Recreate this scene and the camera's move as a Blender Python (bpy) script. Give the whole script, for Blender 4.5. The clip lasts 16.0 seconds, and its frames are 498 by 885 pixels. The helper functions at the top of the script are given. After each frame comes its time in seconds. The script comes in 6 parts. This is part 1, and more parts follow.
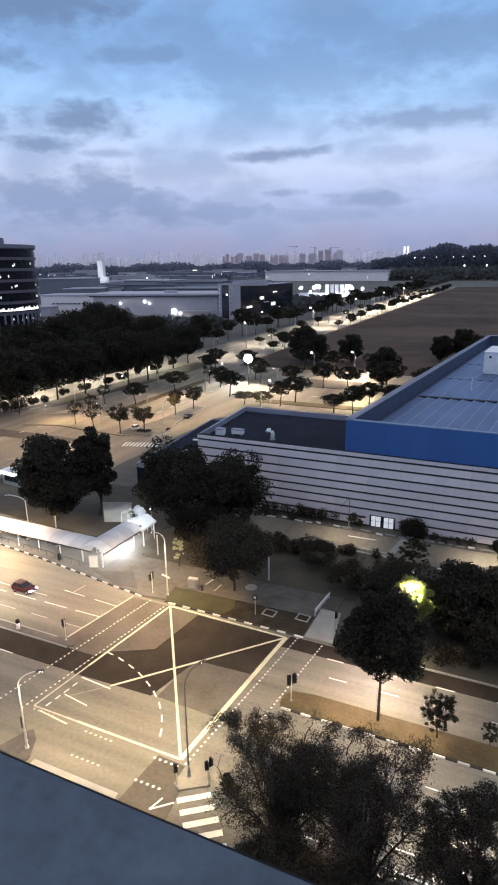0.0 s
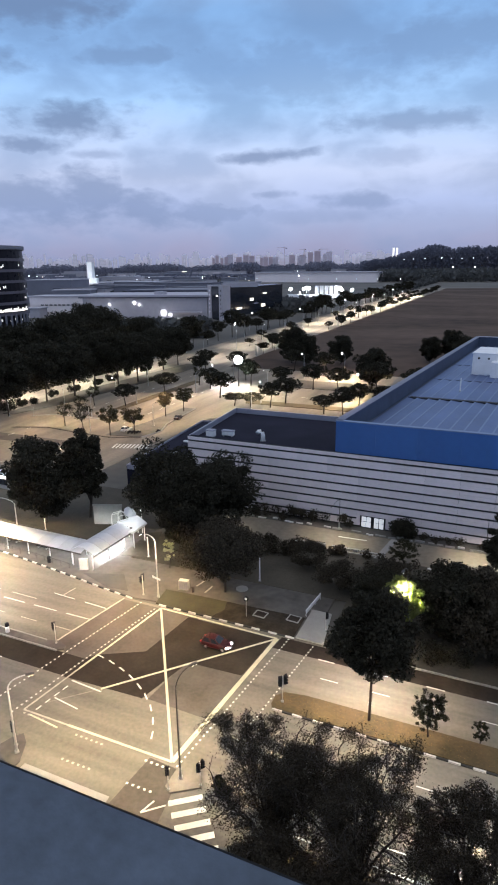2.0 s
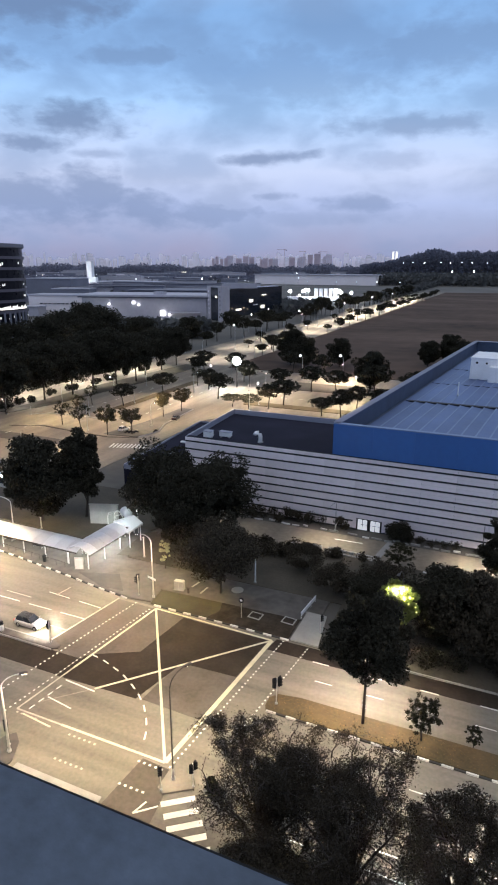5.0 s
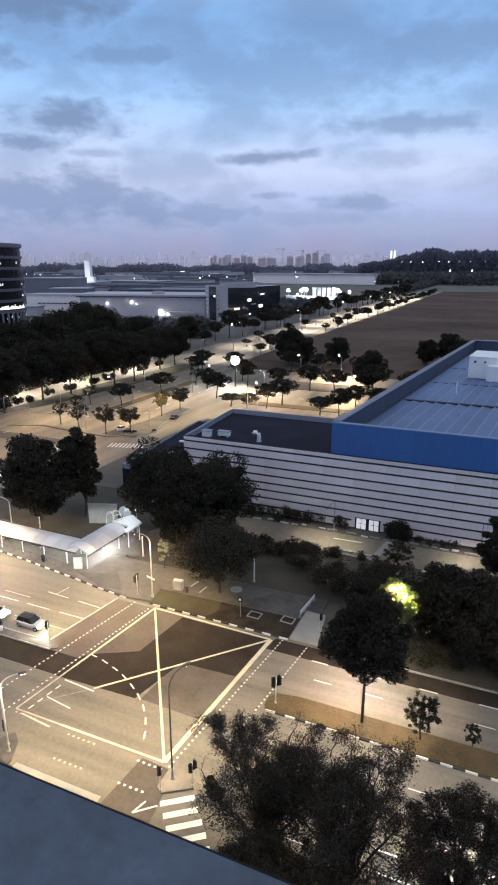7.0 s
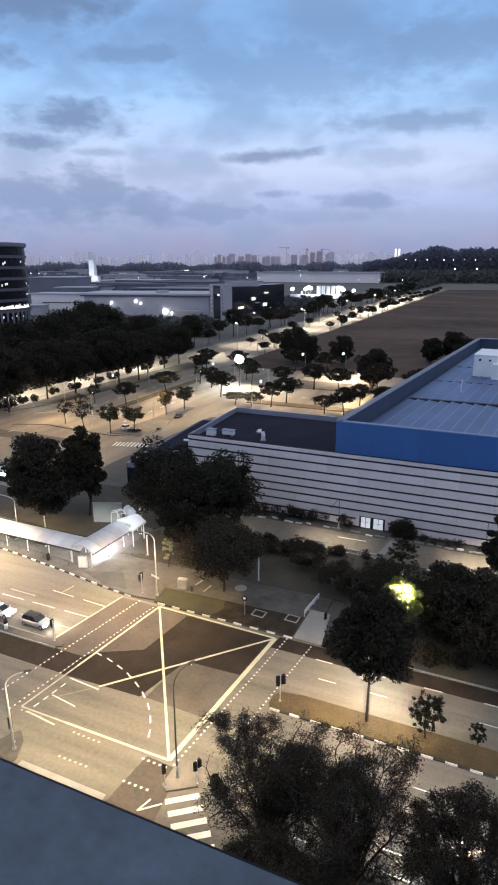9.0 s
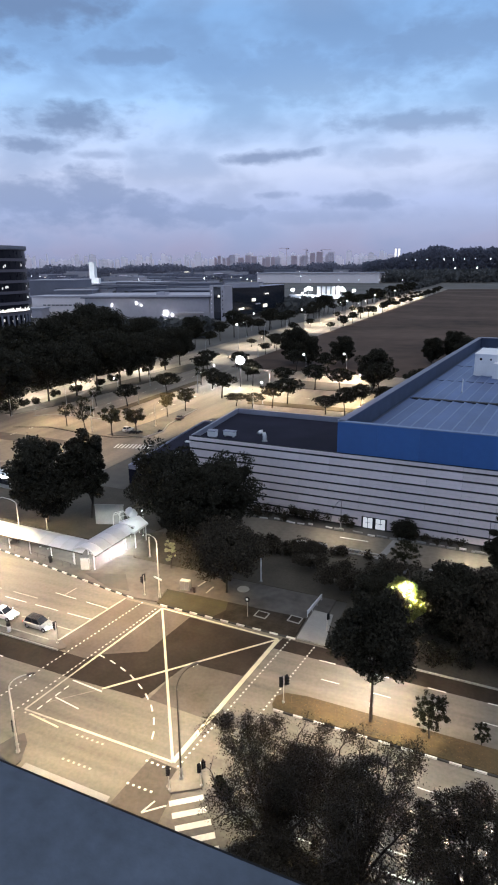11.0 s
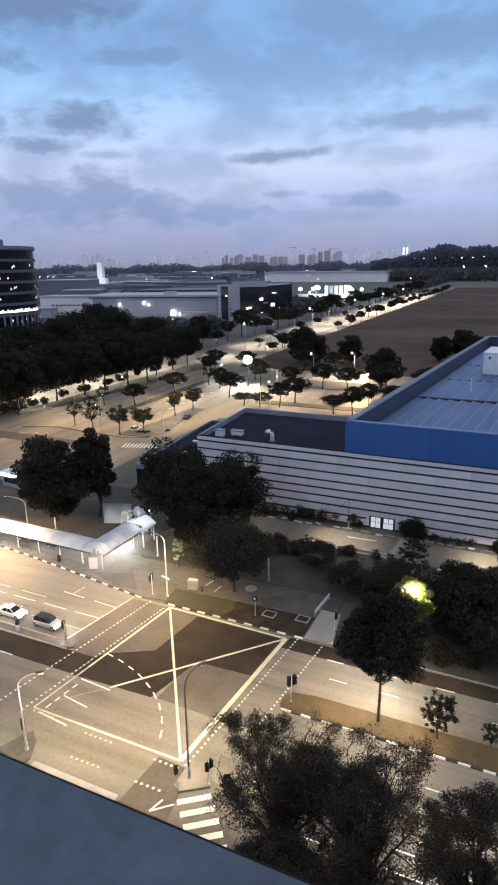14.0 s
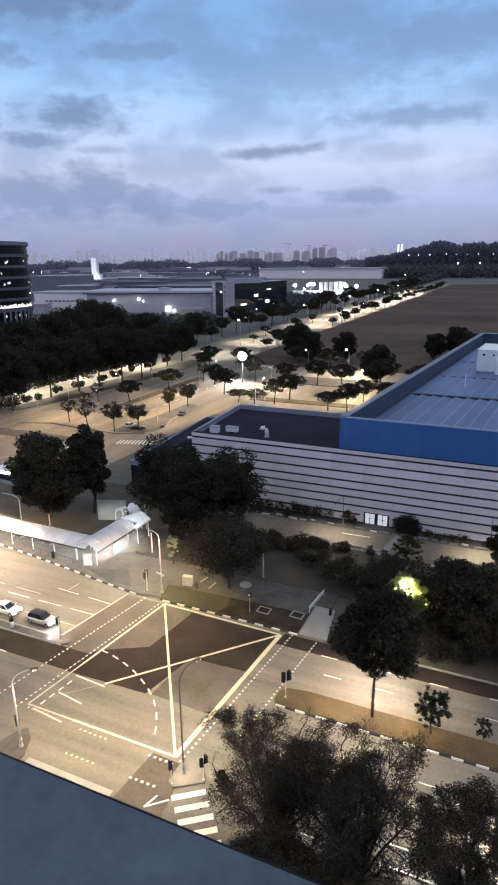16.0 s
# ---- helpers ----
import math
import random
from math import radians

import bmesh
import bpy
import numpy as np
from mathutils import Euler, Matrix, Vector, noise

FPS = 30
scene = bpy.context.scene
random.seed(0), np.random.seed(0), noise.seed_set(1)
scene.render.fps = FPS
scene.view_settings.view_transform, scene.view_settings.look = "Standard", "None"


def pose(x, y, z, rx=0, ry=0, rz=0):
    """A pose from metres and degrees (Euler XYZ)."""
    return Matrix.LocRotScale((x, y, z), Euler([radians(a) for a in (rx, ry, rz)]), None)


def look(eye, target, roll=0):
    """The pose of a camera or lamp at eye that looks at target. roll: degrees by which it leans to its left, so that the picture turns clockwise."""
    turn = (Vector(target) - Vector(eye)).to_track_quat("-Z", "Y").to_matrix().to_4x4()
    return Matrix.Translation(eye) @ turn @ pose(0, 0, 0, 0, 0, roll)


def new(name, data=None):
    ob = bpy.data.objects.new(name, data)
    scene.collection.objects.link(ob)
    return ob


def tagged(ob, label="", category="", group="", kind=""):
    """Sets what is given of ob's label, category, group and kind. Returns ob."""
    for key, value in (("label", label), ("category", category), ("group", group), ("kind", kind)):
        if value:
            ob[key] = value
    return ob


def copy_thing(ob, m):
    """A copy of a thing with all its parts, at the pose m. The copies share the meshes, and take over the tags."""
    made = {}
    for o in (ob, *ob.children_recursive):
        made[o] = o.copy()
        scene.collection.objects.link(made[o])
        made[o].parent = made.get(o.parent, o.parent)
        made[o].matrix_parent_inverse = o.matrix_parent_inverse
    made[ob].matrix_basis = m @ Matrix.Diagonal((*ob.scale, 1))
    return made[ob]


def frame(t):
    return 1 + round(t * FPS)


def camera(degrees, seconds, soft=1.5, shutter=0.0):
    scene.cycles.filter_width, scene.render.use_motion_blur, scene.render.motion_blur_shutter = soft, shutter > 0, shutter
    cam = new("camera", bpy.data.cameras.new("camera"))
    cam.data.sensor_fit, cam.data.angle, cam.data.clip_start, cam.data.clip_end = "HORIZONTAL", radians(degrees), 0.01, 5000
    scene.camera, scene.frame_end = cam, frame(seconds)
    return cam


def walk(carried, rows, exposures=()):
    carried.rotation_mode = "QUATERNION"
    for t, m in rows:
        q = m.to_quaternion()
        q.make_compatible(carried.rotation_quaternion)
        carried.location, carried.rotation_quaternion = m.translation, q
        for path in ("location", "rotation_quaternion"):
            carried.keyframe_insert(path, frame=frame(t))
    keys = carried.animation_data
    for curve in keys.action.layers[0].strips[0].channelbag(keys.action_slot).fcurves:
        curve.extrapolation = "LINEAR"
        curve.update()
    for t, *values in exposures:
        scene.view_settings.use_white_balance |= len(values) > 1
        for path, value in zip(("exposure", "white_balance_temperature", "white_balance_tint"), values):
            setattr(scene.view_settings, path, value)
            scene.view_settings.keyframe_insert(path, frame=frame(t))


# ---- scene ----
cam = camera(45.3, 16.0, soft=2.0, shutter=0.4)
EYE = (0.0, 0.0, 48.0)
TURNS = [
    (0, 24.3, -16.6, 0.7), (0.5, 24.097, -16.626, 0.767), (1, 23.819, -16.575, 0.872),
    (1.5, 23.364, -16.391, 0.703), (2, 23.355, -16.49, 0.645), (2.5, 23.476, -16.435, 0.312),
    (3, 23.373, -16.387, 0.27), (3.5, 23.427, -16.298, 0.127), (4, 23.53, -16.296, -0.125),
    (6.5, 23.119, -16.444, -0.05), (7, 23.165, -16.425, -0.082), (7.5, 23.045, -16.429, 0.092),
    (8, 23.052, -16.371, 0.2), (8.5, 23.472, -16.51, 0.196), (9, 23.541, -16.543, 0.092),
    (11.5, 23.566, -16.412, 0.724), (12, 23.584, -16.485, 0.857), (12.5, 23.571, -16.49, 0.737),
    (13, 23.797, -16.494, 0.731), (13.5, 24.031, -16.564, 0.682), (14, 24.234, -16.496, 0.787),
    (14.5, 23.731, -16.399, 0.654), (15, 24.032, -16.547, 0.587), (15.5, 24.167, -16.678, 0.371),
    (16, 23.75, -16.837, 0.613)]
walk(cam, [(t, pose(*EYE, 90 + pitch, roll, yaw)) for t, yaw, pitch, roll in TURNS], exposures=[(0, 0.0), (16, 0.0)])

# ---- world and light ----
WARM = (1.0, 0.68, 0.36)
YELLOW = (1.0, 0.75, 0.43)
ORANGE = (1.0, 0.69, 0.39)
NEUTRAL = (1.0, 0.77, 0.54)
WHITE = (0.92, 0.97, 1.0)
PALE = (1.0, 0.90, 0.76)


def make_world():
    w = bpy.data.worlds.new("dusk_sky")
    scene.world = w
    w.use_nodes = True
    nt = w.node_tree
    nt.nodes.clear()
    N, K = nt.nodes.new, nt.links.new
    out, bg = N("ShaderNodeOutputWorld"), N("ShaderNodeBackground")
    bg.inputs["Strength"].default_value = 1.22
    K(bg.outputs[0], out.inputs[0])
    tc = N("ShaderNodeTexCoord")
    sep = N("ShaderNodeSeparateXYZ")
    K(tc.outputs["Generated"], sep.inputs[0])

    def m(op, a, b=None, c=None):
        n = N("ShaderNodeMath")
        n.operation = op
        for k, v in enumerate((a, b, c)):
            if v is None:
                continue
            if isinstance(v, (int, float)):
                n.inputs[k].default_value = v
            else:
                K(v, n.inputs[k])
        return n.outputs[0]

    az = m("MULTIPLY", m("ARCTAN2", sep.outputs[0], sep.outputs[1]), 57.2958)
    el = m("MULTIPLY", m("ARCSINE", sep.outputs[2]), 57.2958)
    flat = N("ShaderNodeCombineXYZ")
    K(m("MULTIPLY", az, 0.5), flat.inputs[0])
    K(m("MULTIPLY", el, 1.0), flat.inputs[1])

    def fbm(scale, detail, rough, offset, warp=0.0):
        v = N("ShaderNodeVectorMath")
        v.operation = "ADD"
        K(flat.outputs[0], v.inputs[0])
        v.inputs[1].default_value = (offset, offset * 0.7, 0.0)
        n = N("ShaderNodeTexNoise")
        n.noise_dimensions = "2D"
        n.inputs["Scale"].default_value, n.inputs["Detail"].default_value = scale, detail
        n.inputs["Roughness"].default_value, n.inputs["Distortion"].default_value = rough, warp
        K(v.outputs[0], n.inputs["Vector"])
        return n.outputs["Fac"]

    n1, n2, n3 = fbm(0.22, 5, 0.45, 11.0, 0.2), fbm(0.55, 4, 0.5, 47.0, 0.2), fbm(1.5, 4, 0.55, 83.0, 0.1)
    # clear dusk sky by height: pinkish grey at the horizon, pale band, deeper blue above
    ramp = N("ShaderNodeValToRGB")
    K(m("DIVIDE", m("ADD", el, m("MULTIPLY", m("SUBTRACT", n1, 0.5), 3.0)), 40.0), ramp.inputs[0])
    stops = [(0.0, (0.265, 0.28, 0.42)), (0.03, (0.30, 0.31, 0.47)), (0.085, (0.335, 0.395, 0.60)), (0.125, (0.40, 0.48, 0.73)), (0.19, (0.52, 0.60, 0.82)),
             (0.25, (0.46, 0.59, 0.85)), (0.325, (0.36, 0.565, 0.88)), (0.40, (0.265, 0.465, 0.80)), (0.48, (0.215, 0.39, 0.69)), (1.0, (0.60, 0.63, 0.70))]
    while len(ramp.color_ramp.elements) < len(stops):
        ramp.color_ramp.elements.new(0.5)
    for e, (p, c) in zip(ramp.color_ramp.elements, stops):
        e.position, e.color = p, (*c, 1)
    # broad grey-blue veils, thicker overhead and towards the north
    veil = N("ShaderNodeMapRange")
    veil.interpolation_type = "SMOOTHSTEP"
    veil.inputs["From Min"].default_value, veil.inputs["From Max"].default_value = 0.36, 0.70
    K(m("ADD", n1, m("MULTIPLY", m("SUBTRACT", n2, 0.5), 0.25)), veil.inputs["Value"])
    cover = m("MULTIPLY", veil.outputs[0], 0.42)
    # single cloud banks: azimuth, elevation, half width, half height, tilt, density
    banks = [(-41.5, 19.4, 9.0, 2.2, 0.0, 0.95), (-33.5, 16.3, 8.0, 0.95, 0.06, 0.72), (-44.8, 15.5, 4.5, 1.0, 0.05, 0.80), (-20.0, 15.2, 12.0, 2.6, -0.03, 0.55), (-8.0, 16.5, 9.0, 2.4, 0.05, 0.62),
             (-38.6, 11.7, 5.8, 1.4, 0.03, 0.97), (-41.7, 9.7, 3.2, 0.9, 0.0, 0.95), (-36.4, 9.2, 3.0, 0.4, 0.0, 0.55), (-46.8, 11.2, 3.0, 1.2, 0.0, 0.8), (-21.8, 9.1, 5.9, 0.52, 0.08, 0.92),
             (-9.2, 11.4, 7.5, 1.0, 0.0, 0.72), (-11.5, 8.9, 3.6, 0.85, 0.0, 0.42), (-42.0, 5.5, 8.0, 2.3, 0.0, 0.90), (-36.8, 5.9, 4.2, 2.4, 0.0, 0.90), (-32.5, 4.9, 5.0, 1.7, -0.10, 0.88),
             (-27.0, 4.6, 6.5, 1.05, -0.05, 0.80), (-21.5, 6.0, 2.0, 0.45, 0.0, 0.75), (-13.6, 5.4, 3.8, 0.85, 0.0, 0.78), (-22.0, 4.3, 15.0, 0.7, 0.0, 0.45)]
    for a, e, wa, he, tilt, dens in banks:
        da = m("SUBTRACT", az, a)
        de = m("SUBTRACT", m("SUBTRACT", el, e), m("MULTIPLY", da, tilt))
        x2 = m("POWER", m("DIVIDE", da, wa), 2.0)
        y2 = m("POWER", m("ABSOLUTE", m("DIVIDE", de, he)), 2.0)
        d = m("SQRT", m("ADD", x2, y2))
        d = m("ADD", d, m("ADD", m("MULTIPLY", m("SUBTRACT", n2, 0.5), 1.25), m("MULTIPLY", m("SUBTRACT", n3, 0.5), 0.75)))
        mr = N("ShaderNodeMapRange")
        mr.interpolation_type = "SMOOTHSTEP"
        mr.inputs["From Min"].default_value, mr.inputs["From Max"].default_value = 1.40, 0.25
        mr.inputs["To Min"].default_value, mr.inputs["To Max"].default_value = 0.0, dens * 0.80
        K(d, mr.inputs["Value"])
        cover = m("MAXIMUM", cover, mr.outputs[0])
    cloud = N("ShaderNodeValToRGB")
    K(m("DIVIDE", el, 40.0), cloud.inputs[0])
    for e, (p, c) in zip(cloud.color_ramp.elements, [(0.10, (0.195, 0.26, 0.435)), (0.30, (0.125, 0.185, 0.325))]):
        e.position, e.color = p, (*c, 1)
    mix = N("ShaderNodeMix")
    mix.data_type = "RGBA"
    K(cover, mix.inputs[0])
    K(ramp.outputs[0], mix.inputs[6])
    K(cloud.outputs[0], mix.inputs[7])
    K(mix.outputs[2], bg.inputs[0])


make_world()


def spot(place, watts, colour, degrees=150, blend=0.5, radius=0.25, target=None):
    d = bpy.data.lights.new("street_light", "SPOT")
    d.energy, d.color, d.spot_size, d.spot_blend, d.shadow_soft_size = watts, colour, radians(degrees), blend, radius
    ob = new("street_light", d)
    ob.matrix_basis = look(place, target or (place[0], place[1], 0.0))
    return ob


def glow(place, watts, colour, radius=0.3):
    d = bpy.data.lights.new("lamp_light", "POINT")
    d.energy, d.color, d.shadow_soft_size = watts, colour, radius
    ob = new("lamp_light", d)
    ob.location = place
    return ob


# ---- materials ----
def mat(name, colour, rough=0.8, metal=0.0, spread=0.25, fine=8.0, broad=0.35, bump=0.15, stain=None, emit=0.0, vary=0.0, spec=0.5, stretch=(1, 1, 1)):
    """Procedural surface: broad stains and fine grain in colour, gloss and relief. spread: how far the colour wanders."""
    m = bpy.data.materials.new(name)
    m.use_nodes = True
    nt = m.node_tree
    b = nt.nodes["Principled BSDF"]
    N, K = nt.nodes.new, nt.links.new
    b.inputs["Metallic"].default_value = metal
    b.inputs["Specular IOR Level"].default_value = spec
    tc = N("ShaderNodeTexCoord")

    def noise_of(scale, detail):
        n = N("ShaderNodeTexNoise")
        n.inputs["Scale"].default_value, n.inputs["Detail"].default_value = scale, detail
        v = N("ShaderNodeVectorMath")
        v.operation = "MULTIPLY"
        K(tc.outputs["Object"], v.inputs[0])
        v.inputs[1].default_value = stretch if scale == broad else (1, 1, 1)
        K(v.outputs[0], n.inputs["Vector"])
        return n.outputs["Fac"]

    a, c = noise_of(broad, 5), noise_of(fine, 4)
    s = N("ShaderNodeMath")
    s.operation = "MULTIPLY_ADD"
    K(c, s.inputs[0])
    s.inputs[1].default_value = 0.35
    half = N("ShaderNodeMath")
    half.operation = "MULTIPLY"
    K(a, half.inputs[0])
    half.inputs[1].default_value = 0.65
    K(half.outputs[0], s.inputs[2])
    ramp = N("ShaderNodeValToRGB")
    K(s.outputs[0], ramp.inputs[0])
    dark = stain or tuple(v * (1 - spread) for v in colour)
    lite = tuple(min(1, v * (1 + spread)) for v in colour)
    for e, (p, col) in zip(ramp.color_ramp.elements, [(0.32, dark), (0.68, lite)]):
        e.position, e.color = p, (*col, 1)
    colour_out = ramp.outputs[0]
    if vary:
        info, hsv = N("ShaderNodeObjectInfo"), N("ShaderNodeHueSaturation")
        r = N("ShaderNodeMapRange")
        K(info.outputs["Random"], r.inputs["Value"])
        r.inputs["To Min"].default_value, r.inputs["To Max"].default_value = 1 - vary, 1 + vary
        K(r.outputs[0], hsv.inputs["Value"])
        K(colour_out, hsv.inputs["Color"])
        colour_out = hsv.outputs[0]
    K(colour_out, b.inputs["Base Color"])
    rr = N("ShaderNodeMapRange")
    K(c, rr.inputs["Value"])
    rr.inputs["To Min"].default_value, rr.inputs["To Max"].default_value = max(0.02, rough - 0.12), min(1, rough + 0.12)
    K(rr.outputs[0], b.inputs["Roughness"])
    if bump:
        bp = N("ShaderNodeBump")
        bp.inputs["Strength"].default_value, bp.inputs["Distance"].default_value = bump, 0.03
        K(c, bp.inputs["Height"])
        K(bp.outputs[0], b.inputs["Normal"])
    if emit:
        K(colour_out, b.inputs["Emission Color"])
        b.inputs["Emission Strength"].default_value = emit
    return m


def lamp_mat(name, colour, strength):
    m = bpy.data.materials.new(name)
    m.use_nodes = True
    b = m.node_tree.nodes["Principled BSDF"]
    b.inputs["Base Color"].default_value = (*colour, 1)
    b.inputs["Emission Color"].default_value = (*colour, 1)
    b.inputs["Emission Strength"].default_value = strength
    return m


def leaf_mat(name, colour, spread=0.45):
    m = bpy.data.materials.new(name)
    m.use_nodes = True
    nt = m.node_tree
    b = nt.nodes["Principled BSDF"]
    N, K = nt.nodes.new, nt.links.new
    geo, ramp = N("ShaderNodeNewGeometry"), N("ShaderNodeValToRGB")
    K(geo.outputs["Random Per Island"], ramp.inputs[0])
    for e, (p, k) in zip(ramp.color_ramp.elements, [(0.0, 1 - spread), (1.0, 1 + spread)]):
        e.position, e.color = p, (*(v * k for v in colour), 1)
    K(ramp.outputs[0], b.inputs["Base Color"])
    b.inputs["Roughness"].default_value = 0.75
    b.inputs["Specular IOR Level"].default_value = 0.08
    t = N("ShaderNodeBsdfTranslucent")
    K(ramp.outputs[0], t.inputs[0])
    mx = N("ShaderNodeMixShader")
    mx.inputs[0].default_value = 0.25
    K(b.outputs[0], mx.inputs[1])
    K(t.outputs[0], mx.inputs[2])
    K(mx.outputs[0], nt.nodes["Material Output"].inputs[0])
    return m


ASPHALT = mat("worn asphalt", (0.182, 0.163, 0.137), 0.85, spread=0.30, fine=2.2, broad=0.55, bump=0.25, stretch=(0.06, 1, 1), spec=0.3)
ASPHALT_DARK = mat("fresh asphalt", (0.036, 0.028, 0.022), 0.9, spread=0.35, fine=2.2, broad=0.25, bump=0.25, spec=0.12)
ASPHALT_MID = mat("patched asphalt", (0.112, 0.098, 0.084), 0.9, spread=0.30, fine=2.2, broad=0.2, bump=0.25, spec=0.15)
ASPHALT_FAR = mat("sandy worn asphalt", (0.20, 0.17, 0.13), 0.85, spread=0.38, fine=1.2, broad=0.22, bump=0.2, stretch=(1, 0.12, 1))
ASPHALT_WORN = mat("ghost of worn paint", (0.27, 0.245, 0.20), 0.85, spread=0.35, fine=5, broad=1.0, bump=0.1)
PAVING_PATCH = mat("grey asphalt patch", (0.066, 0.060, 0.055), 0.88, spread=0.35, fine=2.0, broad=0.3, bump=0.2)
PAVING = mat("concrete paving", (0.094, 0.085, 0.076), 0.85, spread=0.4, fine=1.0, broad=0.25)
ISLAND = mat("tan concrete island", (0.22, 0.195, 0.16), 0.85, spread=0.25, fine=3, broad=0.5)
CONCRETE = mat("pale concrete", (0.30, 0.29, 0.27), 0.8, spread=0.18, fine=5, broad=0.4)
GRASS = mat("dry grass", (0.085, 0.060, 0.026), 0.95, spread=0.45, fine=3.5, broad=0.25, bump=0.9)
# tree shade at this end of the verge is put into the soil colour
SOIL_SHADED = mat("soil darkened as in tree shade", (0.042, 0.034, 0.026), 0.95, spread=0.5, fine=3.0, broad=0.5, bump=0.8, spec=0.1)
GRASS_DARK = mat("dark grass", (0.066, 0.057, 0.042), 0.95, spread=0.45, fine=2.5, broad=0.15, bump=0.9)
GRASS_OLIVE = mat("olive grass", (0.045, 0.038, 0.017), 0.95, spread=0.45, fine=3.5, broad=0.25, bump=0.9)
FIELD = mat("bare brown field", (0.090, 0.062, 0.047), 0.95, spread=0.5, fine=0.09, broad=0.012, bump=0.6, stretch=(0.7, 1.3, 1), spec=0.1)
GROUND = mat("dark scrub ground", (0.10, 0.092, 0.08), 0.95, spread=0.4, fine=0.3, broad=0.01, bump=0.6)
PAINT_WHITE = mat("worn white road paint", (0.72, 0.70, 0.64), 0.7, spread=0.15, fine=6, broad=1.2, bump=0.1)
PAINT_YELLOW = mat("worn yellow road paint", (0.63, 0.585, 0.42), 0.7, spread=0.18, fine=6, broad=0.8, bump=0.1)
PAINT_WORN = mat("badly worn road paint", (0.44, 0.41, 0.34), 0.8, spread=0.3, fine=6, broad=1.2, bump=0.1)
KERB_WHITE = mat("white kerb paint", (0.70, 0.69, 0.65), 0.75, spread=0.18, fine=7, broad=1.5, vary=0.12)
KERB_BLACK = mat("black kerb paint", (0.03, 0.03, 0.03), 0.7, spread=0.3, fine=7, broad=1.5)
PANEL = mat("grey metal cladding", (0.82, 0.74, 0.77), 0.5, 0.0, spread=0.10, fine=1.5, broad=0.12, bump=0.05, vary=0.06)
DARK_GAP = mat("dark cladding joint", (0.02, 0.02, 0.025), 0.7, spread=0.2)
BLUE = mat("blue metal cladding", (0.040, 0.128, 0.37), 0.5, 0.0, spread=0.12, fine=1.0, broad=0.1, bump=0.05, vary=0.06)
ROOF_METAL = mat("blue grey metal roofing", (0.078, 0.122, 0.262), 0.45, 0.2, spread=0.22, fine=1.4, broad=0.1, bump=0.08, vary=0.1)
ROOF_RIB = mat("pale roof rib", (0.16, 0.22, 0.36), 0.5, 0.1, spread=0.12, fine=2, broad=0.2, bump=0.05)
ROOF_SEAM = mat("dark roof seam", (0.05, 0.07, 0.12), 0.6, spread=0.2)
ROOF_DARK = mat("dark bitumen roof", (0.020, 0.020, 0.034), 0.95, spec=0.1, spread=0.3, fine=1.5, broad=0.12)
COPING = mat("grey side coping", (0.16, 0.17, 0.235), 0.6, 0.1, spread=0.15, fine=2, broad=0.2)
PARAPET = mat("grey parapet coping", (0.26, 0.27, 0.34), 0.55, 0.1, spread=0.12, fine=2, broad=0.2)
WHITE_METAL = mat("white painted metal", (0.80, 0.80, 0.82), 0.5, spread=0.08, fine=3, broad=0.4, bump=0.05)
SHELTER_ROOF = mat("white shelter roofing", (0.66, 0.67, 0.70), 0.45, spread=0.1, fine=3, broad=0.3, bump=0.05, vary=0.16)
STEEL = mat("galvanised steel", (0.45, 0.45, 0.44), 0.45, 0.6, spread=0.15, fine=8, broad=1)
STEEL_WHITE = mat("pale painted pole", (0.62, 0.60, 0.55), 0.5, spread=0.1, fine=8, broad=1)
STEEL_DARK = mat("dark painted steel", (0.06, 0.05, 0.045), 0.5, 0.3, spread=0.2, fine=8, broad=1)
BLACK = mat("black housing", (0.012, 0.012, 0.013), 0.7, spread=0.2, spec=0.25)
GLASS_DARK = mat("dark window glass", (0.018, 0.022, 0.03), 0.12, spread=0.2, bump=0.0)
BARK = mat("grey brown bark", (0.048, 0.037, 0.030), 0.9, spread=0.35, fine=9, broad=1.2, bump=0.8)
LEDGE = mat("weathered painted ledge", (0.126, 0.158, 0.208), 0.85, spread=0.36, fine=22, broad=2.4, bump=0.10)
LEAF_DARK = leaf_mat("dark green leaves", (0.041, 0.038, 0.027))
LEAF_WARM = leaf_mat("olive green leaves", (0.042, 0.040, 0.022))
LEAF_GREY = leaf_mat("greyish leaves", (0.062, 0.052, 0.038))
LEAF_TWIG = leaf_mat("sparse brownish leaves", (0.050, 0.041, 0.029))
# lighter olive carries the lamplight on the island crowns
LEAF_OLIVE_LIT = leaf_mat("olive leaves lightened as by lamps", (0.085, 0.072, 0.038))
# cream tone puts strong lamplight into the leaf colour
LEAF_LAMPLIT = leaf_mat("leaves paled as by lamplight", (0.34, 0.34, 0.22), 0.25)
# green raised far above the other leaves, adding lamplight to the colour
LEAF_GREEN_LIT = leaf_mat("green leaves brightened by lamplight", (0.17, 0.18, 0.06), 0.25)
LAMP_GLASS = lamp_mat("lit lamp glass", (1.0, 0.93, 0.80), 14.0)
LAMP_WHITE = lamp_mat("lit white lamp", (0.95, 0.98, 1.0), 30.0)
LAMP_FAR = lamp_mat("small far lamp", (0.95, 0.97, 1.0), 9.0)
LAMP_FAR_WARM = lamp_mat("small far warm lamp", (1.0, 0.84, 0.66), 7.0)
TUBE = lamp_mat("lit white tube", (0.95, 0.98, 1.0), 9.0)
WINDOW_LIT = lamp_mat("lit window", (1.0, 0.92, 0.78), 1.6)
